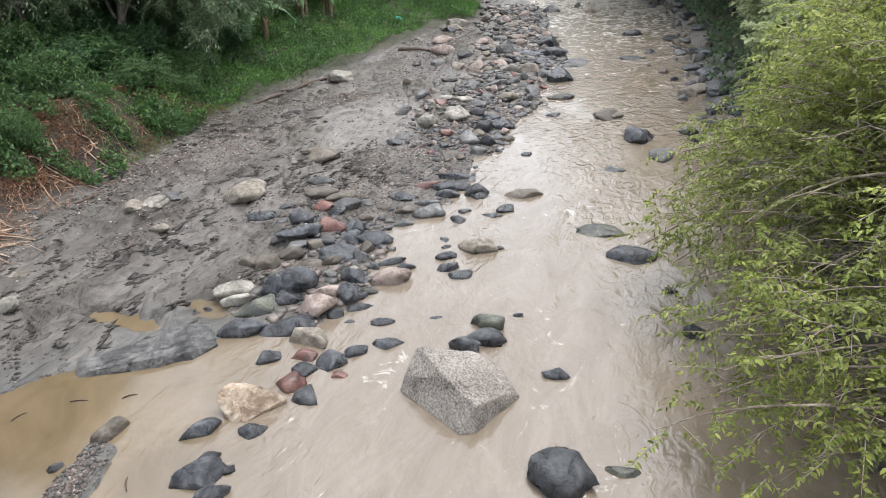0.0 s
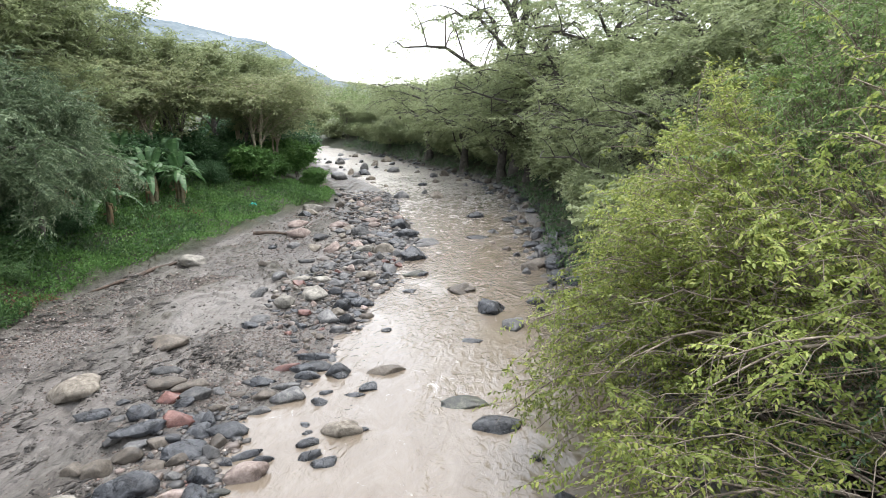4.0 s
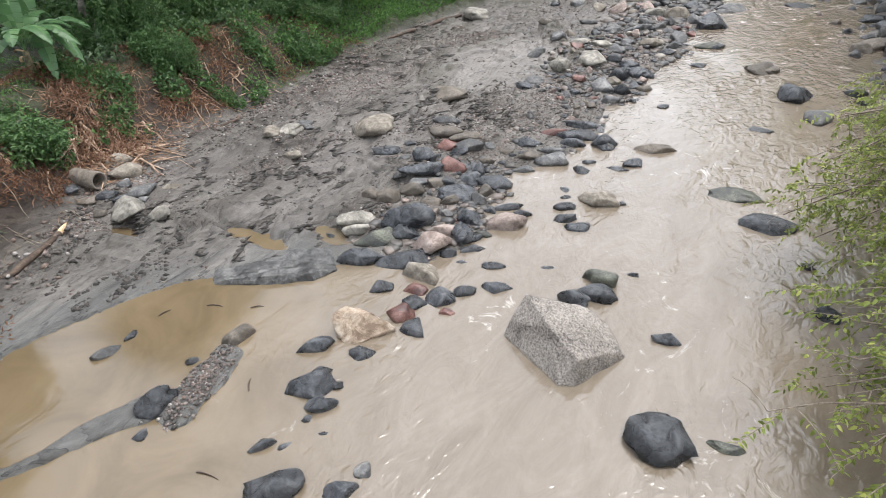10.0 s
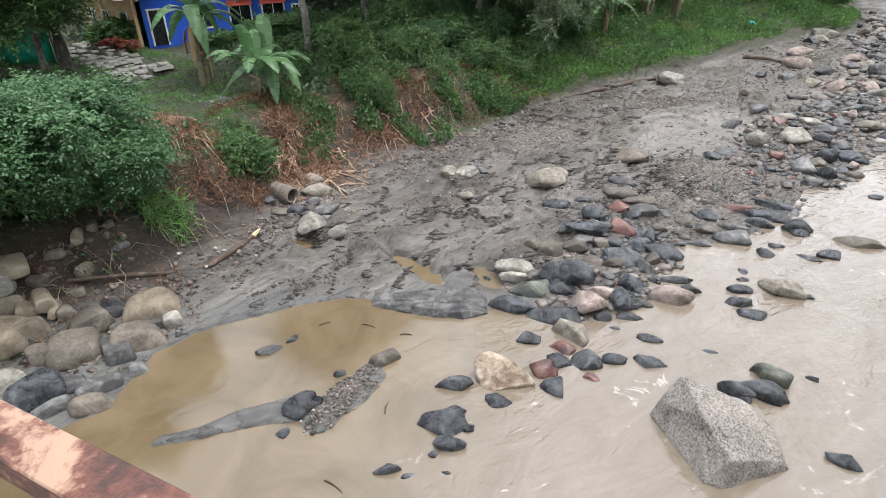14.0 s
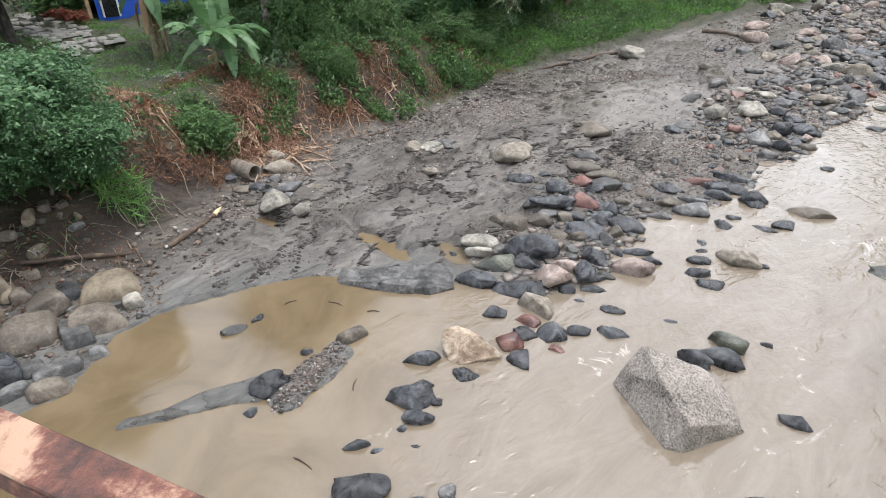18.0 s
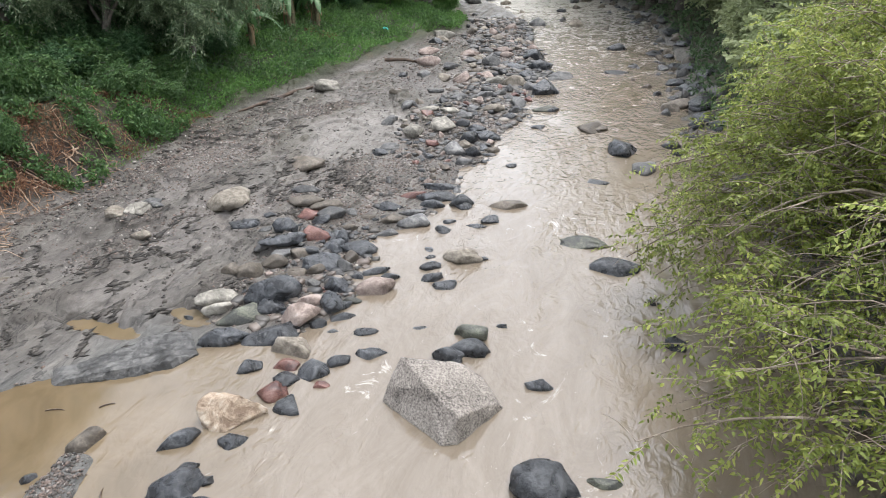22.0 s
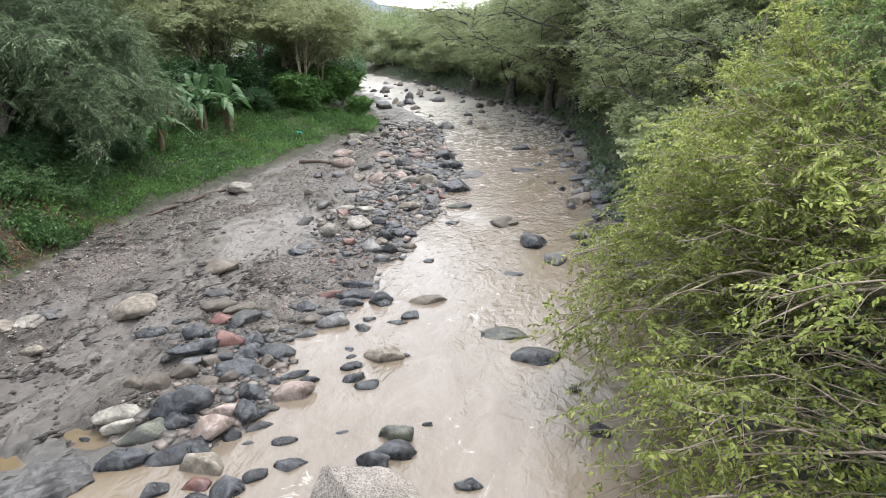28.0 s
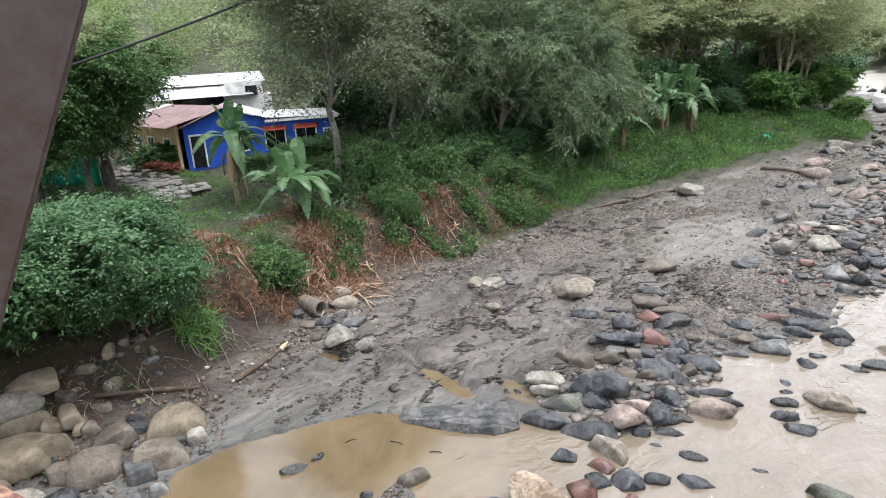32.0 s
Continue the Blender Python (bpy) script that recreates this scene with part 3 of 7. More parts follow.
def box(w, d, h, at=(0, 0, 0), bevel=0.0, turn=None):
    """A box with its base centre at the given point."""
    bm = bmesh.new()
    bmesh.ops.create_cube(bm, size=1)
    bmesh.ops.scale(bm, vec=(w, d, h), verts=bm.verts)
    bmesh.ops.translate(bm, vec=(0, 0, h / 2), verts=bm.verts)
    if bevel:
        bmesh.ops.bevel(bm, geom=bm.edges[:], offset=bevel, segments=1, affect="EDGES")
    if turn is not None:
        bmesh.ops.transform(bm, matrix=turn, verts=bm.verts)
    bmesh.ops.translate(bm, vec=at, verts=bm.verts)
    return bm


def tube(points, radii, sides=6):
    """Verts and quads of a tapered tube along a line of points."""
    pts = np.asarray(points, float)
    d = np.gradient(pts, axis=0)
    d /= np.linalg.norm(d, axis=1)[:, None] + 1e-9
    ref = np.where(np.abs(d[:, 2:3]) > 0.9, [[1.0, 0, 0]], [[0, 0, 1.0]])
    u = np.cross(d, ref)
    u /= np.linalg.norm(u, axis=1)[:, None] + 1e-9
    w = np.cross(d, u)
    a = np.arange(sides) * 2 * math.pi / sides
    ring = u[:, None] * np.cos(a)[None, :, None] + w[:, None] * np.sin(a)[None, :, None]
    v = (pts[:, None] + ring * np.asarray(radii, float)[:, None, None]).reshape(-1, 3)
    i, j = np.meshgrid(np.arange(len(pts) - 1), np.arange(sides), indexing="ij")
    j2 = (j + 1) % sides
    q = np.stack([i * sides + j, i * sides + j2, (i + 1) * sides + j2, (i + 1) * sides + j], -1).reshape(-1, 4)
    return v, q


def tubes(lines, sides=5):
    vs, qs, n = [], [], 0
    for pts, radii in lines:
        v, q = tube(pts, radii, sides)
        vs.append(v)
        qs.append(q + n)
        n += len(v)
    return np.concatenate(vs), np.concatenate(qs)


def unit(v):
    return v / (np.linalg.norm(v, axis=-1, keepdims=True) + 1e-9)


def leaves(base, way, length, width, rng, fold=0.25, full=False):
    """Verts and faces of folded leaves that start at base and point along way. full: rounder leaves of six corners."""
    n = len(base)
    way = unit(way)
    side = unit(np.cross(way, unit(rng.normal(size=(n, 3)) * 0.6 + [0, 0, 1])))
    up = np.cross(side, way)
    L = (length * rng.uniform(0.7, 1.25, n))[:, None]
    Wd = (width * rng.uniform(0.75, 1.2, n))[:, None]
    tip = base + way * L - up * L * 0.12
    if not full:
        mid = base + way * L * 0.45
        v = np.stack([base, mid + side * Wd / 2 + up * Wd * fold, tip, mid - side * Wd / 2 + up * Wd * fold], 1).reshape(-1, 3)
        return v, np.arange(4 * n).reshape(n, 4)
    a, b = base + way * L * 0.26 + up * Wd * fold, base + way * L * 0.66 + up * (Wd * fold - L * 0.04)
    v = np.stack([base, a + side * Wd * 0.46, b + side * Wd * 0.4, tip, b - side * Wd * 0.4, a - side * Wd * 0.46], 1).reshape(-1, 3)
    return v, np.arange(6 * n).reshape(n, 6)


def curve_between(a, c, b, n=7):
    """A bent line from a to b, drawn towards c."""
    t = np.linspace(0, 1, n)[:, None]
    return (1 - t) ** 2 * np.asarray(a) + 2 * t * (1 - t) * np.asarray(c) + t ** 2 * np.asarray(b)


def ground_at(x, y):
    return float(height(np.array([x]), np.array([y]))[0])


# ---- ground, water, distance ----
def spaced(fine_a, fine_b, step, out_a, out_b, grow=1.09):
    """Coordinates: even steps in the near part, growing steps beyond it."""
    mid = list(np.arange(fine_a, fine_b, step))
    left, s, x = [], step, fine_a
    while x > out_a:
        s *= grow
        x -= s
        left.append(x)
    right, s, x = [], step, mid[-1]
    while x < out_b:
        s *= grow
        x += s
        right.append(x)
    return np.array(left[::-1] + mid + right)


def sheet(xs, ys, zs):
    nx, ny = len(xs), len(ys)
    gx, gy = np.meshgrid(xs, ys)
    v = np.stack([gx, gy, zs(gx, gy)], -1).reshape(-1, 3)
    i, j = np.meshgrid(np.arange(ny - 1), np.arange(nx - 1), indexing="ij")
    a = i * nx + j
    return v, np.stack([a, a + 1, a + nx + 1, a + nx], -1).reshape(-1, 4)


gv, gq = sheet(spaced(-23.5, -5, 0.075, -900, 900), spaced(1, 34, 0.085, -200, 1500), height)
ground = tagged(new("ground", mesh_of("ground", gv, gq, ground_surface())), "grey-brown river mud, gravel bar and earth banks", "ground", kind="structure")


def ripples(x, y):
    """Low standing waves of the current; flat in the pool."""
    flow = smooth(-5.5, -2.5, x + 0.12 * y) * smooth(-60, -5, y)
    w = 0.05 * fractal(x * 1.1, y * 0.45, 61, 3) + 0.02 * fractal(x * 4, y * 1.8, 65, 2)
    return flow * w * (1 + 0.8 * smooth(24, 42, y)) + 0.0125 * np.maximum(y - 76, 0)


wv, wq = sheet(spaced(-14, 7, 0.13, -120, 30), spaced(-2, 62, 0.18, -60, 220), ripples)
water = tagged(new("water", mesh_of("water", wv, wq, water_surface())), "silty beige river water with small ripples", "water", kind="structure")


def ridge(name, pts, foot, material, label):
    """A far wooded hill: a crest line with a sloping front, roughened by noise."""
    pts = np.asarray(pts, float)
    n, rows = 90, 14
    t = np.linspace(0, len(pts) - 1, n)
    crest = np.stack([np.interp(t, np.arange(len(pts)), pts[:, k]) for k in range(3)], -1)
    vs = []
    for r in range(rows):
        s = r / (rows - 1)
        p = crest.copy()
        p[:, 1] -= (1 - s) * foot
        p[:, 2] *= s ** 0.8
        p[:, 2] += 14 * fractal(p[:, 0] * 0.03, p[:, 1] * 0.03 + r, 71, 4) * (0.3 + s)
        vs.append(p)
    v = np.concatenate(vs)
    i, j = np.meshgrid(np.arange(rows - 1), np.arange(n - 1), indexing="ij")
    a = i * n + j
    q = np.stack([a, a + 1, a + n + 1, a + n], -1).reshape(-1, 4)
    return tagged(new(name, mesh_of(name, v, q, material)), label, "hill", kind="structure")


# haze of the distance is put into this pale, bluish colour
hill_in_haze = surface("far_woods_in_haze", (0.060, 0.084, 0.098), (0.108, 0.138, 0.153), (0.160, 0.193, 0.208), 0.02, 0.12, 0.95, 0.9, place="World")
ridge("backdrop", [(-1500, 800, 330), (-1150, 900, 300), (-668, 1056, 185), (-608, 1092, 171), (-501, 1145, 147), (-433, 1172, 129), (-361, 1197, 87), (-304, 1213, 57), (-263, 1222, 49), (-200, 1285, 40), (-60, 1300, 40), (300, 1300, 70), (900, 1200, 120)], 500, hill_in_haze, "wooded mountain across the valley, haze painted into its blue-green")


# ---- stones ----
def stone_mesh(name, w, d, h, seed, material, rough=0.16, detail=3, angular=0.0):
    """A water-worn stone: a ball pressed flat, tapered, cleft and chipped; its lower part lies in the ground."""
    bm = bmesh.new()
    bmesh.ops.create_icosphere(bm, subdivisions=detail, radius=1)
    off = Vector((seed * 3.7, seed * 1.9, seed * 0.7))
    rng = random.Random(seed)
    cuts = [(Vector((rng.uniform(-1, 1), rng.uniform(-1, 1), rng.uniform(-0.2, 1))).normalized(), rng.uniform(0.48, 0.86)) for _ in range(4 + int(angular * 7))]
    taper, skew = rng.uniform(-0.32, 0.32), rng.uniform(-0.25, 0.25)
    for v in bm.verts:
        p = v.co.copy()
        r = 1 + rough * 1.3 * noise.noise(p * 0.9 + off) + rough * 0.9 * noise.noise(p * 2.3 + off) + rough * 0.4 * noise.noise(p * 5 + off) + rough * 0.26 * noise.noise(p * 11 + off)
        p *= r
        for nrm, dist in cuts:
            over = p.dot(nrm) - dist
            if over > 0:
                p -= nrm * over * min(0.7 + 0.25 * angular, 0.95)
        p.y *= 1 + taper * p.x
        p.z = p.z * (1 - 0.7 * taper * p.x) + skew * 0.4 * p.x
        v.co = Vector((p.x * w * 0.54, p.y * d * 0.54, p.z * h * 0.66 + h * 0.36))
    me = bpy.data.meshes.new(name)
    bm.to_mesh(me)
    bm.free()
    me.polygons.foreach_set("use_smooth", np.full(len(me.polygons), True))
    me.materials.append(material)
    return me


def block_mesh(name, w, d, h, seed, material, worn=3):
    """A broken block: flat cleft faces that meet at worn edges; its base is a little below zero."""
    rng = random.Random(seed)
    bm = bmesh.new()
    for sx in (-1, 1):
        for sy in (-1, 1):
            a, b = rng.uniform(0.72, 1.05), rng.uniform(0.72, 1.05)
            bm.verts.new((sx * w / 2 * a, sy * d / 2 * b, -0.2 * h))
            bm.verts.new((sx * w / 2 * a * rng.uniform(0.55, 1.0), sy * d / 2 * b * rng.uniform(0.55, 1.0), h * rng.uniform(0.62, 1.1)))
    bmesh.ops.convex_hull(bm, input=bm.verts[:])
    bmesh.ops.delete(bm, geom=[v for v in bm.verts if not v.link_faces], context="VERTS")
    bmesh.ops.dissolve_limit(bm, angle_limit=radians(14), verts=bm.verts[:], edges=bm.edges[:])
    bmesh.ops.bevel(bm, geom=bm.edges[:], offset=min(w, d, h) * 0.16, segments=2, affect="EDGES", profile=0.6)
    bmesh.ops.triangulate(bm, faces=bm.faces[:])
    for _ in range(2):
        long = [e for e in bm.edges if e.calc_length() > 0.16 * w]
        if long:
            bmesh.ops.subdivide_edges(bm, edges=long, cuts=1)
            bmesh.ops.triangulate(bm, faces=bm.faces[:])
    # worn round by the river
    for _ in range(worn):
        bmesh.ops.smooth_vert(bm, verts=bm.verts[:], factor=0.5, use_axis_x=True, use_axis_y=True, use_axis_z=True)
    bm.normal_update()
    off = Vector((seed * 1.3, seed * 0.7, 0))
    for v in bm.verts:
        v.co += v.normal * 0.04 * w * (noise.noise(v.co * 2.5 / w + off) + 0.3 * noise.noise(v.co * 7 / w + off))
    me = bpy.data.meshes.new(name)
    bm.to_mesh(me)
    bm.free()
    me.polygons.foreach_set("use_smooth", np.full(len(me.polygons), True))
    me.materials.append(material)
    return me


STONE_WORDS = {"slate": "dark wet slate-grey rounded river stone", "grey": "grey rounded river stone on the gravel bar", "buff": "buff sandy-coloured rounded river boulder",
               "red": "dark red rounded river stone", "pink": "pinkish granite river boulder", "mossy": "dark stone with green moss in the stream",
               "pale": "pale whitish river boulder", "brown": "brownish muddy river stone"}
placed = []


def river_stone(tone, x, y, w, d, h, turn, angular=0.75, rough=0.3):
    seed = len(placed) + 1
    z = max(ground_at(x, y), -0.02)
    if angular > 0.9:
        ob = new("riprap_stone", block_mesh("riprap_stone", w * 1.12, d * 1.14, h * 1.04, seed, STONE["slab" if tone == "buff" else tone]))
    else:
        ob = new("river_stone", stone_mesh("river_stone", w * (1.2 if y < 22 else 1.08), d * 1.15, h * (1.3 if y < 22 else 1.1), seed, STONE[tone], rough, 3, angular))
    rng = random.Random(seed)
    ob.matrix_world = pose(x, y, z - 0.02 - 0.06 * h, rng.uniform(-6, 6), rng.uniform(-6, 6), turn + rng.uniform(-8, 8))
    placed.append((x, y, max(w, d) / 2))
    wet = " standing in the water" if ground_at(x, y) < 0 else ""
    if angular > 0.9:
        return tagged(ob, {"slate": "dark blue-grey", "grey": "grey", "buff": "tan muddy", "pale": "pale whitish", "brown": "brown muddy"}[tone] + " block of stone in the riprap below the bank", "stone", "riprap stones")
    return tagged(ob, STONE_WORDS[tone] + wet, "stone", "river stones")


river_stone("red", -6.74, 8.48, 0.59, 0.52, 0.25, 38)
river_stone("buff", -7.05, 10.05, 0.77, 0.70, 0.33, 35)
river_stone("slate", -7.61, 9.12, 0.48, 0.34, 0.20, 40)
river_stone("red", -6.83, 9.44, 0.46, 0.42, 0.19, 36)
river_stone("slate", -6.62, 8.98, 0.47, 0.43, 0.20, 36)
river_stone("slate", -6.19, 9.44, 0.60, 0.61, 0.25, 33)
river_stone("slate", -5.84, 9.81, 0.49, 0.34, 0.21, 31)
river_stone("slate", -6.17, 8.23, 0.51, 0.44, 0.21, 37)
river_stone("red", -5.83, 9.03, 0.30, 0.21, 0.13, 33)
river_stone("slate", -6.68, 7.11, 0.43, 0.35, 0.18, 43)
river_stone("slate", -7.69, 6.77, 0.71, 0.36, 0.27, 48)
river_stone("slate", -7.11, 6.23, 0.39, 0.27, 0.16, 49)
river_stone("slate", -6.98, 5.82, 0.79, 0.62, 0.33, 50)
river_stone("slate", -6.60, 6.11, 0.27, 0.24, 0.11, 47)
river_stone("slate", -11.53, 15.11, 0.77, 0.51, 0.20, 37)
river_stone("buff", -13.15, 16.31, 1.28, 1.16, 0.41, 39)
river_stone("brown", -12.64, 20.88, 1.28, 1.14, 0.35, 31)
river_stone("pale", -15.66, 14.76, 0.68, 0.77, 0.26, 47)
river_stone("grey", -15.94, 15.75, 0.50, 0.62, 0.21, 45)
river_stone("slate", -5.63, 19.09, 0.52, 0.78, 0.22, 16)
river_stone("slate", -4.33, 18.09, 0.48, 0.55, 0.20, 13)
river_stone("slate", -4.67, 17.55, 0.54, 0.25, 0.11, 15)
river_stone("slate", -5.62, 16.99, 0.46, 0.44, 0.19, 18)
river_stone("slate", -5.59, 17.67, 0.37, 0.29, 0.12, 18)
river_stone("slate", -5.61, 15.61, 0.23, 0.33, 0.10, 20)
river_stone("slate", -5.45, 15.16, 0.26, 0.19, 0.09, 20)
river_stone("slate", -5.22, 14.65, 0.57, 0.35, 0.18, 20)
river_stone("slate", -4.99, 14.00, 0.68, 0.37, 0.19, 20)
river_stone("slate", -4.52, 13.70, 0.73, 0.35, 0.19, 18)
river_stone("buff", -4.47, 15.33, 0.85, 0.69, 0.33, 16)
river_stone("slate", -3.91, 15.49, 0.26, 0.18, 0.09, 14)
river_stone("brown", -4.04, 19.33, 1.20, 0.54, 0.20, 12)
river_stone("mossy", -1.16, 17.36, 1.31, 0.73, 0.2, 4)
river_stone("slate", -0.14, 15.87, 1.12, 0.7, 0.3, 5)
river_stone("slate", 0.87, 14.34, 0.30, 0.29, 0.13, -3)
river_stone("slate", -4.78, 23.49, 0.41, 0.36, 0.12, 12)
river_stone("slate", -1.35, 22.51, 0.86, 0.40, 0.14, 3)
river_stone("grey", 0.40, 24.34, 0.94, 1.27, 0.40, -1)
river_stone("slate", -0.65, 26.42, 1.40, 1.56, 0.46, 1)
river_stone("brown", -2.19, 29.28, 1.22, 1.26, 0.33, 4)
river_stone("slate", -4.61, 28.97, 0.70, 0.63, 0.17, 9)
river_stone("slate", -4.55, 32.20, 1.11, 0.99, 0.24, 8)
river_stone("mossy", -3.25, 11.78, 0.74, 0.47, 0.30, 15)
river_stone("slate", -3.19, 11.05, 0.80, 0.53, 0.33, 16)
river_stone("slate", -3.52, 10.68, 0.76, 0.42, 0.29, 18)
river_stone("slate", -2.58, 12.26, 0.25, 0.16, 0.10, 12)
river_stone("slate", -5.69, 11.09, 0.50, 0.23, 0.14, 27)
river_stone("slate", -4.54, 11.63, 0.38, 0.17, 0.07, 21)
river_stone("slate", -6.49, 10.92, 0.27, 0.13, 0.08, 31)
river_stone("slate", -1.33, 10.33, 0.51, 0.28, 0.21, 7)
river_stone("slate", -0.82, 7.74, 1.07, 0.84, 0.45, 6)
river_stone("slate", 1.43, 12.55, 0.54, 0.39, 0.23, -6)
river_stone("slate", -5.19, 10.32, 0.63, 0.28, 0.19, 27)
river_stone("mossy", 0.18, 8.11, 0.51, 0.23, 0.14, -1)
river_stone("pale", -17.93, 32.98, 1.42, 2.13, 0.60, 28)
river_stone("pale", -16.10, 8.48, 0.89, 0.99, 0.37, 62)
river_stone("buff", -16.20, 14.46, 0.62, 0.70, 0.24, 48)
river_stone("pale", -15.56, 14.86, 0.57, 0.80, 0.24, 46)
river_stone("grey", -15.70, 15.65, 0.42, 0.63, 0.18, 45)
river_stone("buff", -14.25, 13.37, 0.54, 0.45, 0.18, 47)
river_stone("grey", -11.56, 4.49, 0.58, 0.31, 0.19, 69)
river_stone("slate", -11.56, 5.12, 0.30, 0.19, 0.12, 66)
river_stone("brown", -9.40, 6.24, 0.69, 0.39, 0.27, 56)
river_stone("slate", -9.31, 3.98, 0.69, 0.45, 0.29, 67)
river_stone("slate", -8.95, 3.45, 0.27, 0.26, 0.11, 69)
river_stone("slate", -9.67, 5.23, 0.32, 0.19, 0.13, 62)
river_stone("slate", -6.78, 4.34, 0.43, 0.19, 0.18, 57)
river_stone("slate", -6.46, 4.55, 0.30, 0.14, 0.07, 55)
river_stone("slate", -6.50, 5.52, 0.51, 0.39, 0.21, 50)
river_stone("slate", -6.51, 5.20, 0.19, 0.16, 0.08, 51)
river_stone("slate", -6.03, 5.09, 0.16, 0.10, 0.07, 50)
river_stone("slate", -5.93, 3.80, 0.90, 0.58, 0.38, 57)
river_stone("slate", -4.95, 4.32, 0.51, 0.30, 0.22, 49)
river_stone("grey", -4.94, 4.82, 0.32, 0.23, 0.13, 46)
river_stone("slate", -2.43, 50.76, 1.20, 1.80, 0.45, 3)
river_stone("slate", -1.95, 42.37, 1.41, 1.05, 0.19, 3)
river_stone("slate", -1.01, 44.42, 0.65, 0.98, 0.20, 1)
river_stone("slate", 0.24, 49.00, 1.07, 1.55, 0.25, -0)
river_stone("slate", 1.56, 44.79, 0.98, 1.48, 0.30, -2)
river_stone("brown", -1.99, 29.23, 0.93, 1.04, 0.27, 4)
river_stone("slate", 1.75, 25.25, 0.43, 0.40, 0.12, -4)
river_stone("buff", -16.63, 51.05, 1.30, 1.95, 0.45, 18)
river_stone("grey", -21.31, 77.95, 2.37, 3.55, 0.59, 15)
river_stone("grey", -27.99, 108.35, 3.46, 5.18, 0.58, 14)
river_stone("grey", -36.18, 121.23, 3.23, 4.84, 0.58, 17)
river_stone("slate", 2.48, 37.22, 1.50, 2.24, 0.50, -4)
river_stone("slate", 1.71, 39.92, 1.46, 1.86, 0.36, -2)
river_stone("slate", 2.75, 33.76, 1.24, 1.87, 0.46, -5)
river_stone("slate", 2.61, 42.71, 1.55, 2.33, 0.43, -3)
river_stone("slate", 3.01, 31.35, 1.05, 1.57, 0.43, -5)
river_stone("slate", 2.39, 51.45, 1.40, 2.10, 0.40, -3)
river_stone("slate", 1.58, 56.99, 1.54, 2.32, 0.37, -2)
river_stone("slate", 3.18, 39.75, 1.31, 1.96, 0.44, -5)
river_stone("brown", 1.83, 34.57, 1.40, 1.59, 0.36, -3)
river_stone("slate", 3.61, 30.03, 1.22, 1.83, 0.51, -7)
river_stone("grey", 3.50, 35.06, 1.60, 2.40, 0.67, -6)
river_stone("grey", 0.87, 63.01, 1.48, 2.22, 0.41, -1)
river_stone("grey", -0.96, 69.54, 1.50, 2.26, 0.38, 1)


# the knot of stones at the head of the pool
river_stone("pale", -9.82, 11.03, 0.93, 0.53, 0.23, 42)
river_stone("pale", -9.60, 10.80, 0.77, 0.31, 0.19, 42)
river_stone("mossy", -8.88, 10.76, 1.12, 0.51, 0.28, 40)
river_stone("slate", -8.84, 9.85, 1.03, 0.45, 0.26, 42)
river_stone("slate", -7.74, 10.31, 1.20, 0.69, 0.30, 37)
river_stone("grey", -8.26, 10.13, 0.36, 0.26, 0.14, 39)
river_stone("slate", -8.53, 11.74, 1.04, 0.75, 0.55, 36)
river_stone("slate", -8.40, 11.19, 0.67, 0.48, 0.30, 37)
river_stone("brown", -9.79, 12.42, 0.79, 0.57, 0.40, 38)
river_stone("brown", -10.17, 12.20, 0.43, 0.40, 0.23, 40)
river_stone("brown", -9.49, 13.26, 0.67, 0.48, 0.28, 36)
river_stone("slate", -9.65, 14.18, 1.04, 0.42, 0.26, 34)
river_stone("slate", -10.18, 15.15, 0.70, 0.50, 0.37, 34)
river_stone("slate", -11.50, 15.05, 0.68, 0.46, 0.17, 37)
river_stone("grey", -10.36, 13.99, 0.49, 0.36, 0.18, 37)
river_stone("grey", -9.48, 13.69, 0.51, 0.35, 0.13, 35)
river_stone("red", -10.14, 16.75, 0.78, 0.56, 0.22, 31)
river_stone("red", -9.08, 14.95, 0.71, 0.51, 0.38, 31)
river_stone("slate", -9.51, 16.19, 0.56, 0.41, 0.15, 30)
river_stone("grey", -9.27, 16.73, 0.91, 0.61, 0.23, 29)
river_stone("brown", -9.70, 17.25, 0.98, 0.42, 0.24, 29)
river_stone("slate", -8.74, 15.41, 0.79, 0.50, 0.20, 30)
river_stone("brown", -8.49, 16.12, 0.48, 0.34, 0.20, 28)
river_stone("slate", -8.44, 15.42, 0.43, 0.65, 0.23, 29)
river_stone("slate", -8.32, 14.64, 0.76, 0.54, 0.23, 30)
river_stone("slate", -8.90, 14.01, 0.68, 0.27, 0.17, 32)
river_stone("slate", -8.25, 13.70, 1.02, 0.73, 0.28, 31)
river_stone("slate", -7.57, 14.89, 1.06, 0.75, 0.26, 27)
river_stone("brown", -8.21, 13.30, 0.55, 0.40, 0.19, 32)
river_stone("brown", -8.61, 12.98, 0.58, 0.41, 0.15, 34)
river_stone("grey", -7.49, 13.76, 0.49, 0.35, 0.25, 29)
river_stone("brown", -7.59, 14.34, 0.37, 0.59, 0.20, 28)
river_stone("slate", -7.22, 12.65, 0.52, 0.60, 0.29, 30)
river_stone("slate", -7.04, 11.93, 0.50, 0.81, 0.28, 31)
river_stone("grey", -7.92, 12.58, 0.34, 0.25, 0.18, 32)
river_stone("pink", -7.45, 11.10, 0.87, 0.63, 0.46, 34)
river_stone("pink", -7.56, 11.82, 0.60, 0.43, 0.23, 33)
river_stone("slate", -6.94, 11.08, 0.37, 0.27, 0.20, 32)
river_stone("slate", -6.53, 11.52, 0.61, 0.29, 0.15, 30)
river_stone("slate", -6.74, 11.97, 0.44, 0.27, 0.11, 29)
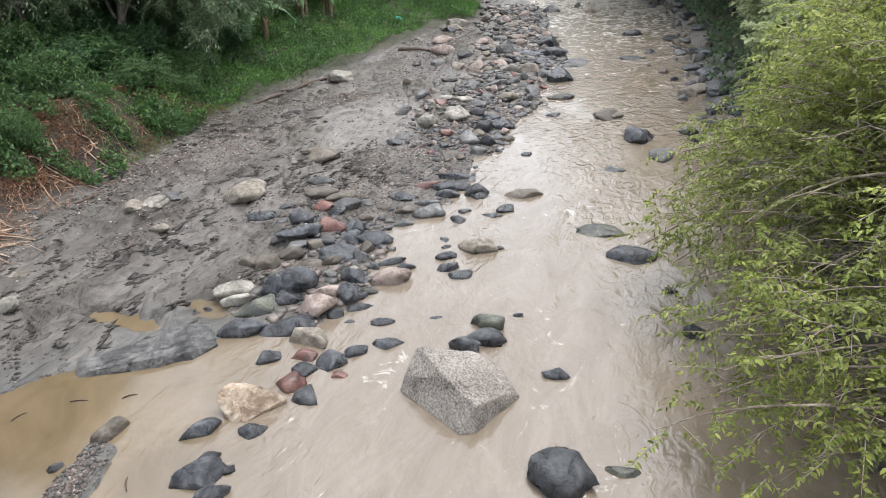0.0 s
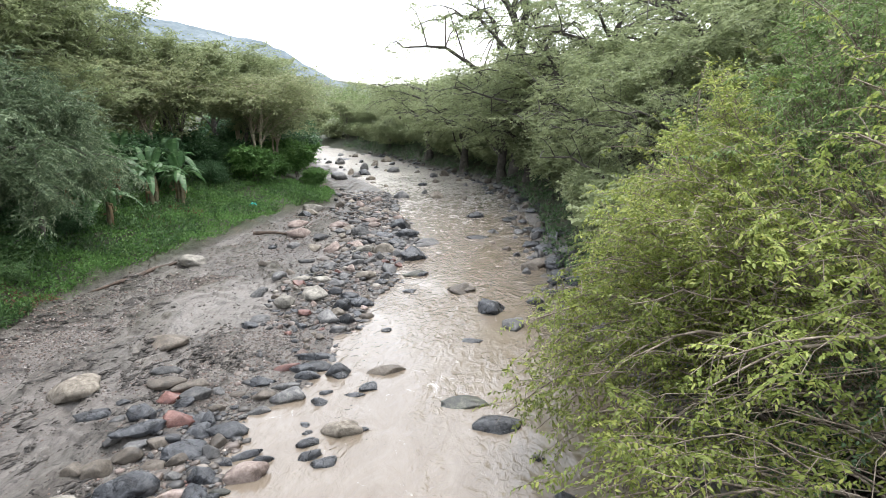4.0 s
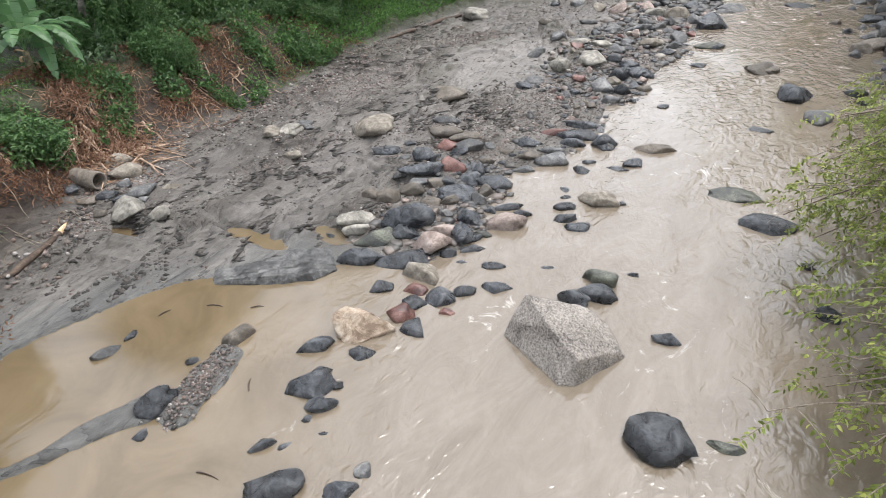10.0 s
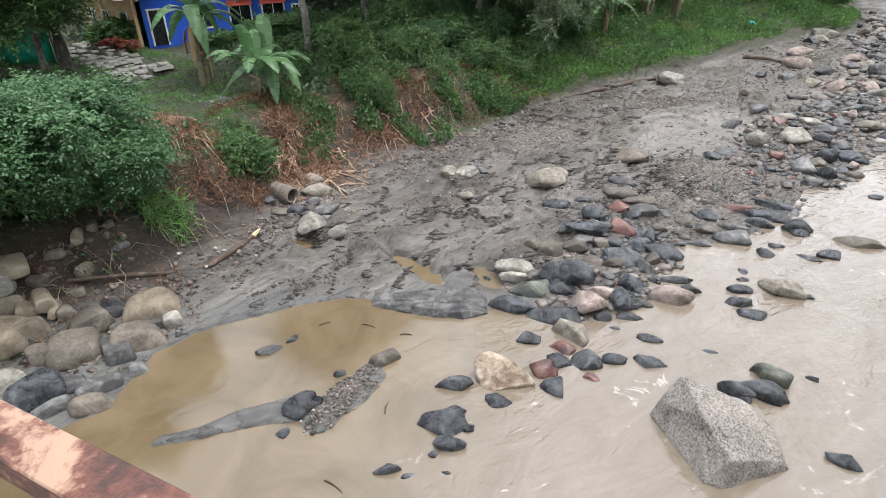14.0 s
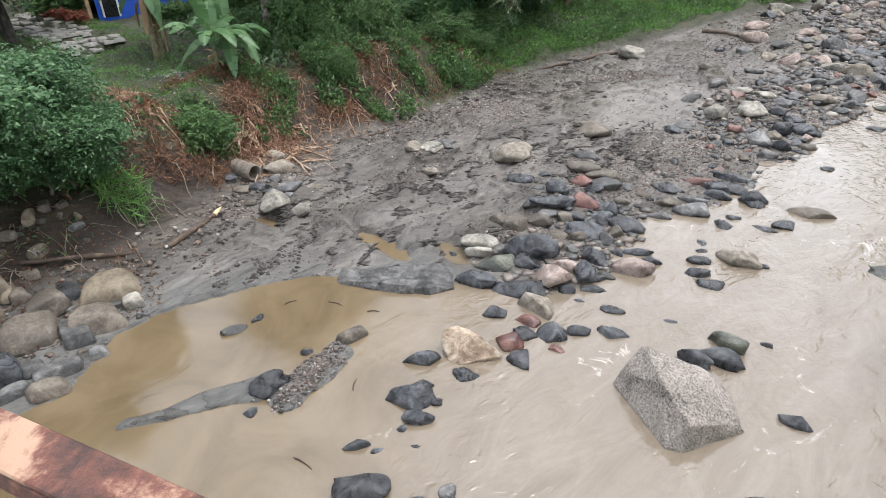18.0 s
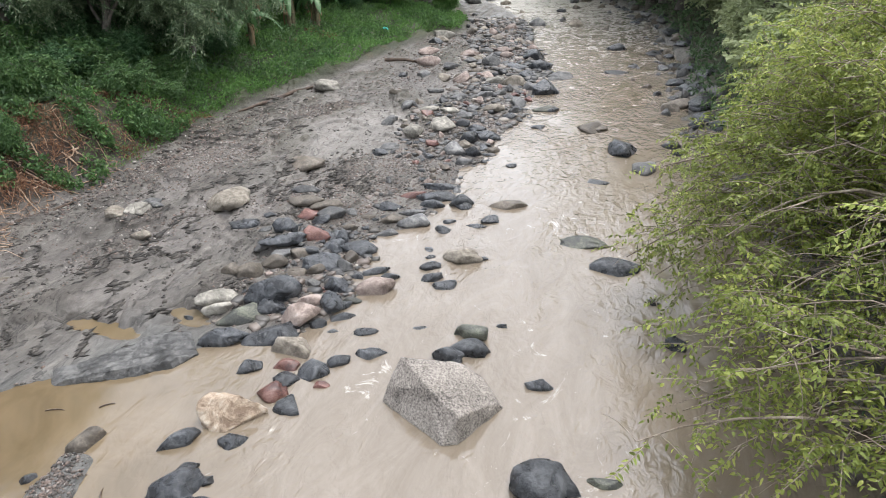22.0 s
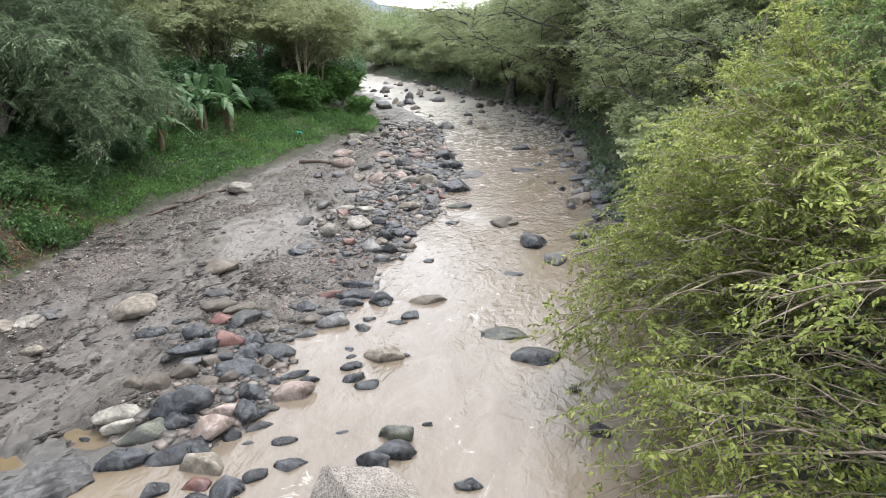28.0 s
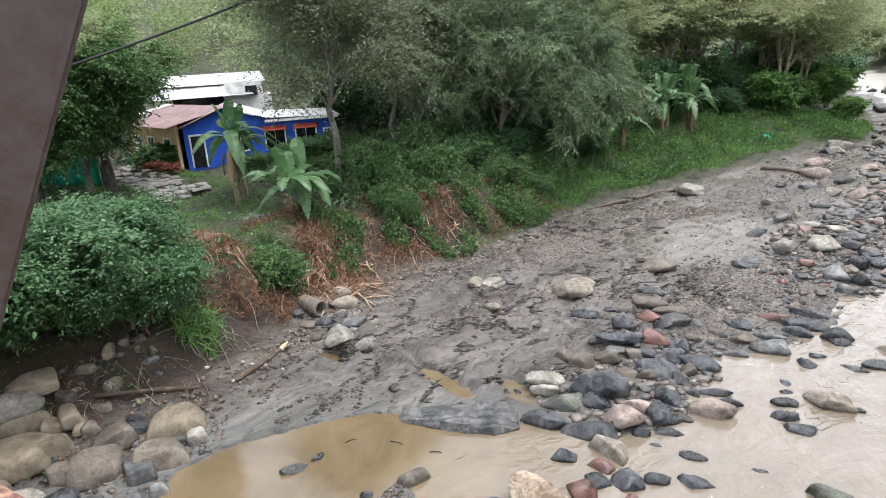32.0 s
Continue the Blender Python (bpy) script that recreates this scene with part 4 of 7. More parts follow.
river_stone("mossy", -6.60, 12.24, 0.39, 0.28, 0.11, 28)
river_stone("pink", -6.26, 12.96, 0.86, 0.62, 0.34, 26)
river_stone("slate", -6.69, 13.82, 0.74, 0.30, 0.19, 26)
river_stone("slate", -6.15, 13.70, 0.47, 0.34, 0.17, 24)
river_stone("slate", -6.99, 13.51, 0.29, 0.24, 0.16, 27)
river_stone("brown", -9.00, 13.84, 0.42, 0.47, 0.23, 33)
river_stone("slate", -7.91, 18.05, 0.71, 0.51, 0.25, 24)
river_stone("brown", -7.42, 17.13, 0.64, 0.46, 0.24, 23)
river_stone("grey", -6.65, 17.14, 1.04, 0.58, 0.26, 21)
river_stone("red", -7.42, 19.24, 0.82, 0.36, 0.20, 21)
river_stone("slate", -6.84, 19.13, 1.01, 0.54, 0.25, 20)
river_stone("slate", -6.38, 19.47, 0.81, 0.56, 0.20, 18)
river_stone("slate", -6.56, 18.71, 0.79, 0.32, 0.20, 19)
river_stone("grey", -6.96, 17.75, 0.76, 0.32, 0.19, 21)
river_stone("slate", -5.62, 19.20, 0.64, 0.49, 0.35, 16)
river_stone("slate", -6.73, 20.26, 0.92, 0.37, 0.23, 18)
river_stone("grey", -7.29, 16.22, 0.72, 0.29, 0.18, 24)
river_stone("brown", -10.97, 17.43, 1.02, 0.55, 0.25, 32)
river_stone("slate", -11.27, 15.94, 0.39, 0.28, 0.13, 35)
river_stone("grey", -11.31, 18.41, 0.85, 0.39, 0.21, 32)
river_stone("grey", -10.78, 14.90, 0.41, 0.22, 0.10, 36)
river_stone("grey", -8.93, 17.16, 0.46, 0.33, 0.15, 27)
river_stone("brown", -8.24, 17.12, 0.38, 0.27, 0.13, 26)
# the stony strip further up the bar
river_stone("pale", -16.67, 51.58, 1.60, 1.15, 0.73, 18)
river_stone("slate", -16.36, 48.43, 1.13, 0.82, 0.44, 19)
river_stone("pink", -15.60, 44.81, 1.49, 1.07, 0.52, 19)
river_stone("pink", -14.41, 41.09, 1.54, 1.11, 0.61, 19)
river_stone("pink", -12.61, 44.71, 1.46, 1.05, 0.42, 16)
river_stone("grey", -10.07, 41.58, 1.19, 0.86, 0.64, 14)
river_stone("slate", -7.88, 45.42, 1.45, 1.75, 0.80, 10)
river_stone("slate", -6.91, 42.20, 1.43, 1.03, 0.68, 9)
river_stone("slate", -8.45, 41.66, 1.58, 1.14, 0.41, 11)
river_stone("pale", -8.70, 37.46, 1.22, 0.88, 0.54, 13)
river_stone("buff", -7.51, 37.15, 1.34, 0.97, 0.51, 11)
river_stone("pink", -10.86, 37.46, 1.16, 1.16, 0.64, 16)
river_stone("buff", -12.16, 37.49, 0.96, 0.69, 0.38, 18)
river_stone("grey", -13.64, 37.95, 0.90, 0.65, 0.48, 20)
river_stone("slate", -5.45, 35.72, 1.56, 1.12, 0.84, 9)
river_stone("grey", -5.29, 40.12, 1.51, 1.09, 0.38, 8)
river_stone("grey", -5.59, 39.31, 1.04, 0.42, 0.26, 8)
river_stone("mossy", -4.84, 32.05, 1.28, 0.51, 0.32, 9)
river_stone("grey", -8.59, 33.62, 1.11, 0.80, 0.41, 14)
river_stone("grey", -9.84, 33.37, 1.11, 0.78, 0.28, 16)
river_stone("grey", -6.42, 32.88, 0.76, 1.21, 0.42, 11)
river_stone("buff", -7.32, 31.01, 1.08, 0.78, 0.35, 13)
river_stone("grey", -11.60, 29.71, 0.84, 0.61, 0.40, 21)
river_stone("brown", -11.65, 31.55, 0.63, 0.46, 0.34, 20)
river_stone("pale", -10.31, 29.12, 0.87, 0.63, 0.25, 20)
river_stone("pale", -8.77, 26.91, 1.34, 0.97, 0.49, 18)
river_stone("pale", -9.76, 25.77, 0.94, 0.68, 0.45, 21)
river_stone("slate", -8.08, 27.86, 0.83, 0.59, 0.29, 16)
river_stone("slate", -7.41, 27.67, 0.82, 0.59, 0.33, 15)
river_stone("slate", -6.59, 26.58, 0.99, 0.72, 0.43, 14)
river_stone("slate", -7.30, 25.90, 0.87, 0.86, 0.48, 16)
river_stone("grey", -7.40, 24.21, 0.97, 0.70, 0.48, 17)
river_stone("slate", -6.56, 24.13, 0.72, 0.52, 0.38, 15)
river_stone("grey", -6.70, 23.07, 0.65, 0.47, 0.28, 16)
river_stone("slate", -5.99, 23.55, 0.33, 0.24, 0.16, 14)
river_stone("grey", -6.44, 25.51, 0.51, 0.36, 0.15, 14)
river_stone("red", -8.57, 24.65, 0.60, 0.43, 0.17, 19)
river_stone("grey", -10.42, 24.27, 0.91, 0.61, 0.23, 23)
river_stone("grey", -11.78, 27.62, 0.80, 0.57, 0.37, 23)
river_stone("grey", -11.65, 34.29, 1.02, 0.41, 0.25, 19)
river_stone("grey", -12.39, 40.07, 1.33, 0.53, 0.33, 17)
river_stone("brown", -10.57, 39.80, 1.15, 0.50, 0.29, 15)
river_stone("grey", -8.52, 31.33, 0.74, 0.53, 0.24, 15)
river_stone("pale", -9.26, 29.39, 0.87, 0.53, 0.22, 17)
river_stone("grey", -7.80, 34.37, 0.86, 0.52, 0.21, 13)
river_stone("grey", -11.74, 46.62, 1.07, 0.54, 0.27, 14)
river_stone("pink", -10.58, 47.23, 1.16, 0.84, 0.31, 13)
river_stone("slate", -14.99, 37.93, 0.61, 0.44, 0.30, 22)
river_stone("brown", -13.46, 32.63, 0.73, 0.52, 0.22, 22)
river_stone("slate", -8.23, 23.26, 0.48, 0.34, 0.18, 19)
river_stone("grey", -6.19, 34.44, 0.53, 0.38, 0.24, 10)
river_stone("slate", -7.35, 39.50, 1.12, 0.81, 0.36, 11)
river_stone("grey", -8.21, 39.30, 0.90, 0.65, 0.24, 12)
# stones below the culvert
river_stone("buff", -19.13, 10.32, 0.64, 0.59, 0.32, 62)
river_stone("buff", -18.34, 10.06, 0.86, 0.62, 0.41, 61)
river_stone("grey", -16.53, 9.26, 0.79, 0.57, 0.28, 61)
river_stone("pale", -15.11, 8.75, 0.53, 0.51, 0.26, 60)
river_stone("buff", -16.25, 10.09, 0.57, 0.24, 0.14, 58)
river_stone("grey", -17.44, 9.39, 0.47, 0.34, 0.20, 62)
river_stone("slate", -17.24, 8.61, 0.50, 0.36, 0.18, 63)
river_stone("slate", -16.74, 8.71, 0.49, 0.35, 0.13, 62)
river_stone("brown", -17.65, 8.29, 0.58, 0.42, 0.16, 65)
river_stone("slate", -18.49, 8.23, 0.52, 0.37, 0.15, 66)
river_stone("grey", -16.10, 8.97, 0.37, 0.26, 0.12, 61)
river_stone("brown", -16.84, 8.02, 0.45, 0.32, 0.14, 65)
# broken blocks below the bank
river_stone("pale", -16.87, -0.02, 1.51, 0.71, 0.45, 90, 0.95, 0.12)
river_stone("buff", -17.23, 0.48, 1.20, 0.63, 0.36, 88, 0.95, 0.12)
river_stone("buff", -16.50, 0.04, 1.33, 0.53, 0.40, 90, 0.95, 0.12)
river_stone("buff", -15.61, -0.24, 1.84, 0.87, 0.55, 91, 0.95, 0.12)
river_stone("buff", -16.24, 1.05, 0.49, 0.79, 0.30, 86, 0.95, 0.12)
river_stone("buff", -15.93, 1.17, 0.42, 0.68, 0.25, 86, 0.95, 0.12)
river_stone("buff", -16.12, 0.66, 0.59, 0.43, 0.30, 88, 0.95, 0.12)
river_stone("buff", -15.49, 0.53, 0.88, 0.63, 0.50, 88, 0.95, 0.12)
river_stone("buff", -15.12, -0.39, 1.72, 0.69, 0.52, 91, 0.95, 0.12)
river_stone("pale", -14.04, -0.37, 1.12, 0.80, 0.52, 92, 0.95, 0.12)
river_stone("buff", -14.70, -0.82, 0.95, 0.69, 0.53, 93, 0.95, 0.12)
river_stone("slate", -13.37, 0.19, 1.21, 0.90, 0.73, 89, 0.95, 0.12)
river_stone("brown", -14.41, 1.14, 1.48, 1.07, 0.53, 85, 0.95, 0.12)
river_stone("brown", -14.98, 1.72, 0.88, 0.63, 0.44, 83, 0.95, 0.12)
river_stone("grey", -14.10, 1.76, 0.33, 0.53, 0.20, 83, 0.95, 0.12)
river_stone("slate", -15.40, 2.28, 0.48, 0.77, 0.29, 82, 0.95, 0.12)
river_stone("buff", -14.79, 3.05, 1.57, 0.83, 0.47, 78, 0.95, 0.12)
river_stone("brown", -13.96, 2.38, 1.28, 0.92, 0.53, 80, 0.95, 0.12)
river_stone("grey", -13.53, 1.83, 0.66, 0.48, 0.36, 82, 0.95, 0.12)
river_stone("grey", -12.95, 2.04, 0.43, 0.39, 0.26, 81, 0.95, 0.12)
river_stone("pale", -14.09, 3.26, 0.46, 0.50, 0.28, 77, 0.95, 0.12)
river_stone("grey", -12.80, 1.25, 1.02, 0.41, 0.30, 84, 0.95, 0.12)
river_stone("brown", -12.38, 0.87, 0.83, 0.41, 0.25, 86, 0.95, 0.12)
river_stone("grey", -13.21, 0.83, 0.57, 0.41, 0.25, 86, 0.95, 0.12)
river_stone("brown", -14.64, 0.48, 0.55, 0.53, 0.33, 88, 0.95, 0.12)
river_stone("grey", -14.28, 2.91, 0.37, 0.27, 0.13, 78, 0.95, 0.12)
river_stone("brown", -15.71, 1.35, 0.49, 0.49, 0.29, 85, 0.95, 0.12)
river_stone("grey", -12.77, 0.27, 0.84, 0.48, 0.25, 89, 0.95, 0.12)
river_stone("buff", -16.52, -1.16, 1.50, 1.08, 0.59, 94, 0.95, 0.12)
river_stone("brown", -16.06, -1.61, 1.65, 1.18, 0.50, 96, 0.95, 0.12)
river_stone("buff", -14.09, -1.44, 1.34, 0.97, 0.47, 96, 0.95, 0.12)


def hull_rock(name, pts, label, material, seed, cuts=3, bump=0.035, round_by=0.05, deep=0.35, strata=None):
    """A broken rock: a block between its corners, its edges worn round and its faces roughened."""
    cx, cy = sum(p[0] for p in pts) / len(pts), sum(p[1] for p in pts) / len(pts)
    bm = bmesh.new()
    for p in pts:
        bm.verts.new((p[0] - cx, p[1] - cy, p[2]))
        if p[2] < 0.3:
            bm.verts.new(((p[0] - cx) * 0.93, (p[1] - cy) * 0.93, -deep))
    bmesh.ops.convex_hull(bm, input=bm.verts[:])
    bmesh.ops.delete(bm, geom=[v for v in bm.verts if not v.link_faces], context="VERTS")
    bmesh.ops.dissolve_limit(bm, angle_limit=radians(9), verts=bm.verts[:], edges=bm.edges[:])
    bmesh.ops.bevel(bm, geom=bm.edges[:], offset=round_by, segments=2, affect="EDGES", profile=0.6)
    bmesh.ops.triangulate(bm, faces=bm.faces[:])
    for _ in range(cuts):
        long = [e for e in bm.edges if e.calc_length() > (0.06 if strata else 0.11)]
        if long:
            bmesh.ops.subdivide_edges(bm, edges=long, cuts=1)
            bmesh.ops.triangulate(bm, faces=bm.faces[:])
    bm.normal_update()
    off = Vector((seed, seed * 2, 0))
    for v in bm.verts:
        v.co += v.normal * bump * (noise.noise(v.co * 2.2 + off) + 0.6 * noise.noise(v.co * 6 + off) + 0.35 * noise.noise(v.co * 14 + off))
        if strata:
            u, w = v.co.x * strata[0] + v.co.y * strata[1], v.co.y * strata[0] - v.co.x * strata[1]
            v.co.z += 0.07 * noise.noise(Vector((u * 0.7, w * 5.5, seed))) + 0.04 * noise.noise(Vector((u * 1.5, w * 13, seed)))
    me = bpy.data.meshes.new(name)
    bm.to_mesh(me)
    bm.free()
    me.materials.append(material)
    me.polygons.foreach_set("use_smooth", np.full(len(me.polygons), True))
    ob = new(name, me)
    ob.location = (cx, cy, 0)
    placed.append((cx, cy, 1.2))
    return tagged(ob, label, "boulder")


hull_rock("boulder", [(-4.04, 9.35, 0.95), (-3.22, 8.71, 0.80), (-2.56, 8.36, 0.58), (-2.90, 9.88, 0.62), (-2.45, 9.87, 0.36), (-2.05, 9.34, 0.22), (-1.92, 9.48, 0.00), (-4.27, 9.04, 0.38), (-4.37, 8.96, 0.00), (-3.59, 8.56, 0.00), (-2.82, 8.13, 0.00), (-2.54, 8.25, 0.00), (-4.18, 9.34, 0.60)],
          "large wedge-shaped speckled granite boulder standing in the stream", granite, 3, 4, 0.028, 0.022)
peach = surface("peach_rock", (0.16, 0.112, 0.078), (0.305, 0.235, 0.172), (0.44, 0.375, 0.30), 2.6, 7, 0.85, 2.2, spread=0.13)
hull_rock("boulder", [(-7.65, 7.43, 0.45), (-7.60, 7.79, 0.50), (-6.91, 7.81, 0.50), (-6.40, 8.0, 0.15), (-6.53, 7.92, 0.0), (-6.98, 7.25, 0.0), (-7.28, 7.17, 0.0), (-7.53, 7.24, 0.2)],
          "cream-coloured angular boulder at the edge of the pool", peach, 5, 4, 0.055, 0.03)
mud_grey = surface("grey_mud", (0.02, 0.0195, 0.019), (0.062, 0.061, 0.059), (0.125, 0.122, 0.117), 2.4, 13, 0.6, 1.3, rough_low=0.4, spread=0.12)
hull_rock("mud_slab", [(-11.5, 7.31, 0.0), (-10.28, 7.89, 0.0), (-9.27, 8.64, 0.0), (-9.06, 9.2, 0.03), (-9.67, 9.79, 0.12), (-10.23, 9.62, 0.16), (-10.78, 8.7, 0.16), (-11.7, 7.71, 0.08),
                       (-11.16, 7.5, 0.12), (-10.11, 8.13, 0.17), (-9.42, 8.64, 0.18)], "flat layered slab of grey mudstone at the pool's edge", mud_grey, 8, 6, 0.05, 0.02, 0.35, (0.78, 0.62))

# cobbles of the bar: a set of worn shapes, each laid down singly
rng = random.Random(5)
TONES = ["slate"] * 5 + ["grey"] * 8 + ["brown"] * 5 + ["red", "pink", "pink", "buff", "buff"]
SHAPES = {t: [stone_mesh("cobble", 1, rng.uniform(0.6, 0.9), rng.uniform(0.4, 0.6), 300 + 7 * k + len(t), STONE[t], 0.34, 3, 1.0) for k in range(5)] for t in sorted(set(TONES))}


def free(x, y, r):
    return all((x - a) ** 2 + (y - b) ** 2 > (0.8 * (r + c)) ** 2 for a, b, c in placed)


def cobble(x, y, size, tone):
    ob = new("cobble", rng.choice(SHAPES[tone]))
    ob.matrix_world = pose(x, y, max(ground_at(x, y), -0.03) - 0.03 * size, rng.uniform(-12, 12), rng.uniform(-12, 12), rng.uniform(0, 360)) @ Matrix.Diagonal((size, size * rng.uniform(0.85, 1.1), size * rng.uniform(0.6, 0.95), 1))
    placed.append((x, y, size / 2))
    return tagged(ob, {"slate": "dark slate-grey cobble on the gravel bar", "grey": "grey worn cobble on the gravel bar", "brown": "mud-brown cobble on the gravel bar", "red": "reddish cobble on the gravel bar",
                       "pink": "pinkish worn cobble on the gravel bar", "buff": "pale buff cobble on the gravel bar"}[tone], "stone", "cobbles of the gravel bar")


def scatter(count, y0, y1, near, far, small, big, lean=1.0):
    """Lay cobbles on the bar, from near to far metres inland of the waterline."""
    made, tries = 0, 0
    while made < count and tries < count * 30:
        tries += 1
        y = rng.uniform(y0, y1)
        x = float(np.interp(y, SHORE_Y, SHORE_X)) - near - (far - near) * rng.random() ** lean
        size = small + (big - small) * rng.random() ** 2.2
        if free(x, y, size / 2):
            cobble(x, y, size, rng.choice(TONES))
            made += 1


scatter(70, 10.4, 16.0, 0.0, 2.6, 0.14, 0.34, 1.1)
scatter(35, 15.5, 24, -0.2, 2.4, 0.2, 0.5, 1.5)
scatter(115, 23, 40, -0.2, 4.6, 0.35, 1.0, 1.2)
scatter(75, 36, 58, -0.2, 5.5, 0.4, 1.25, 1.1)


def cobble_bed(name, label, pts, sizes, material, seed):
    """Packed cobbles that nobody could count: worn blocks in one mesh."""
    bm = bmesh.new()
    bmesh.ops.create_icosphere(bm, subdivisions=2, radius=1)
    ball = np.array([v.co[:] for v in bm.verts])
    tri = np.array([[v.index for v in f.verts] for f in bm.faces])
    bm.free()
    ball = ball / (np.abs(ball) ** 3.2).sum(1, keepdims=True) ** (1 / 3.2)
    r = np.random.default_rng(seed)
    n = len(pts)
    shape = np.stack([np.ones(n), r.uniform(0.6, 0.95, n), r.uniform(0.42, 0.7, n)], -1)
    v = ball[None] * shape[:, None] * (1 + 0.2 * np.sin(ball[None] @ r.normal(0, 2.4, (n, 3, 1)) + r.uniform(0, 6, (n, 1, 1))))
    a = r.uniform(0, 6.28, n)[:, None]
    v = np.stack([v[..., 0] * np.cos(a) - v[..., 1] * np.sin(a), v[..., 0] * np.sin(a) + v[..., 1] * np.cos(a), v[..., 2] + r.normal(0, 0.12, (n, 1)) * v[..., 0]], -1)
    v = v * sizes[:, None, None] / 2 + pts[:, None]
    q = (tri[None] + np.arange(n)[:, None, None] * len(ball)).reshape(-1, 3)
    return tagged(new(name, mesh_of(name, v.reshape(-1, 3), q, material)), label, "cobbles", kind="stuff")


rip = random.Random(14)
BLOCKS = {t: [block_mesh("riprap_stone", 1, rip.uniform(0.5, 0.85), rip.uniform(0.28, 0.45), 700 + 5 * k + len(t), STONE[t]) for k in range(4)] for t in ("slab", "grey", "brown")}
for k in range(420):
    x, y = rip.uniform(-17.6, -12.4), rip.uniform(-3.5, 3.4)
    s = 0.12 + 0.45 * rip.random() ** 1.8
    if x < float(np.interp(y, SHORE_Y, SHORE_X)) - 0.1 and free(x, y, s * 0.3):
        tone = rip.choice(["slab", "brown", "brown", "grey", "grey"])
        ob = new("riprap_stone", rip.choice(BLOCKS[tone]))
        ob.matrix_world = pose(x, y, ground_at(x, y) - 0.04, rip.uniform(-20, 20), rip.uniform(-20, 20), rip.uniform(0, 360)) @ Matrix.Diagonal((s, s, s, 1))
        placed.append((x, y, s / 2))
        tagged(ob, "muddy block of stone in the riprap below the bank", "stone", "riprap stones")


def pebbles(name, pts, sizes, material, label, seed, lie=None, stretch=1.0):
    """A bed of small stones, each a chipped little block; lie and stretch draw them out one way."""
    r = np.random.default_rng(seed)
    n = len(pts)
    corner = np.array([[1, 0, 0], [0, 1, 0], [-1, 0, 0], [0, -1, 0], [0, 0, 1], [0, 0, -1]], float)
    a = r.uniform(0, 6.28, n) if lie is None else r.normal(radians(lie), 0.3, n)
    c, s = np.cos(a), np.sin(a)
    v = corner[None] * r.uniform(0.6, 1.2, (n, 6, 1)) * np.stack([np.full(n, stretch), r.uniform(0.5, 0.9, n), r.uniform(0.4, 0.7, n)], -1)[:, None]
    v = np.stack([v[..., 0] * c[:, None] - v[..., 1] * s[:, None], v[..., 0] * s[:, None] + v[..., 1] * c[:, None], v[..., 2]], -1)
    v = v * sizes[:, None, None] / 2 + pts[:, None]
    tri = np.array([[0, 1, 4], [1, 2, 4], [2, 3, 4], [3, 0, 4], [1, 0, 5], [2, 1, 5], [3, 2, 5], [0, 3, 5]])
    q = (tri[None] + np.arange(n)[:, None, None] * 6).reshape(-1, 3)
    return tagged(new(name, mesh_of(name, v.reshape(-1, 3), q, material, flat=False)), label, "gravel", kind="stuff")


def pebble_surface(name, stops, rough=0.7):
    m = bpy.data.materials.new(name)
    m.use_nodes = True
    nt = m.node_tree
    geo = nt.nodes.new("ShaderNodeNewGeometry")
    col = ramp(nt, stops)
    nt.links.new(geo.outputs["Random Per Island"], col.inputs[0])
    speck = noise_node(nt, geo.outputs["Position"], 40, 4, 0.7)
    mul = nt.nodes.new("ShaderNodeMix")
    mul.data_type, mul.blend_type = "RGBA", "OVERLAY"
    mul.inputs[0].default_value = 0.5
    nt.links.new(col.outputs[0], mul.inputs[6])
    nt.links.new(speck.outputs[0], mul.inputs[7])
    nt.links.new(mul.outputs[2], nt.nodes["Principled BSDF"].inputs["Base Color"])
    nt.nodes["Principled BSDF"].inputs["Roughness"].default_value = rough
    return m


gravel_mix = pebble_surface("gravel_mix", [(0.0, (0.032, 0.029, 0.027)), (0.35, (0.08, 0.068, 0.06)), (0.6, (0.125, 0.098, 0.083)), (0.78, (0.145, 0.099, 0.08)), (0.93, (0.20, 0.18, 0.163)), (1.0, (0.36, 0.335, 0.31))])
gr = np.random.default_rng(9)
gy = np.concatenate([gr.uniform(5, 30, 120000), gr.uniform(28, 60, 26000)])
share = gr.uniform(0, 1, len(gy)) ** 0.9
gs, gf = np.interp(gy, SHORE_Y, SHORE_X), np.interp(gy, FOOT_Y, FOOT_X)
gx = gs + (gf - gs) * share
# thick in the stony bands, thin on the bare mud
band = vnoise(gx * 0.55 + 3, gy * 0.28, 81) + 0.5 * vnoise(gx * 1.7, gy * 1.2, 83)
patch = np.exp(-((gx + 9.3) / 1.7) ** 2 - ((gy - 19.5) / 3.6) ** 2) + 0.8 * np.exp(-((gx + 18.0) / 1.1) ** 2 - ((gy - 20.0) / 5.0) ** 2) + 0.9 * np.exp(-((gx + 9.6) / 1.0) ** 2 - ((gy - 18.4) / 2.4) ** 2) + 0.9 * np.exp(-((gx + 16.2) / 1.0) ** 2 - ((gy - 20.8) / 3.0) ** 2) + 0.9 * np.exp(-((gx + 8.3) / 1.3) ** 2 - ((gy - 12.6) / 2.0) ** 2) + 0.5 * np.exp(-((gx - np.interp(gy, SHORE_Y, SHORE_X) + 2.2) / 2.0) ** 2) * smooth(20, 26, gy)
keep = gr.uniform(0, 1, len(gy)) < np.clip((band - 0.74) * 1.6, 0.03, 0.6) + patch + 0.35 * smooth(24, 40, gy)
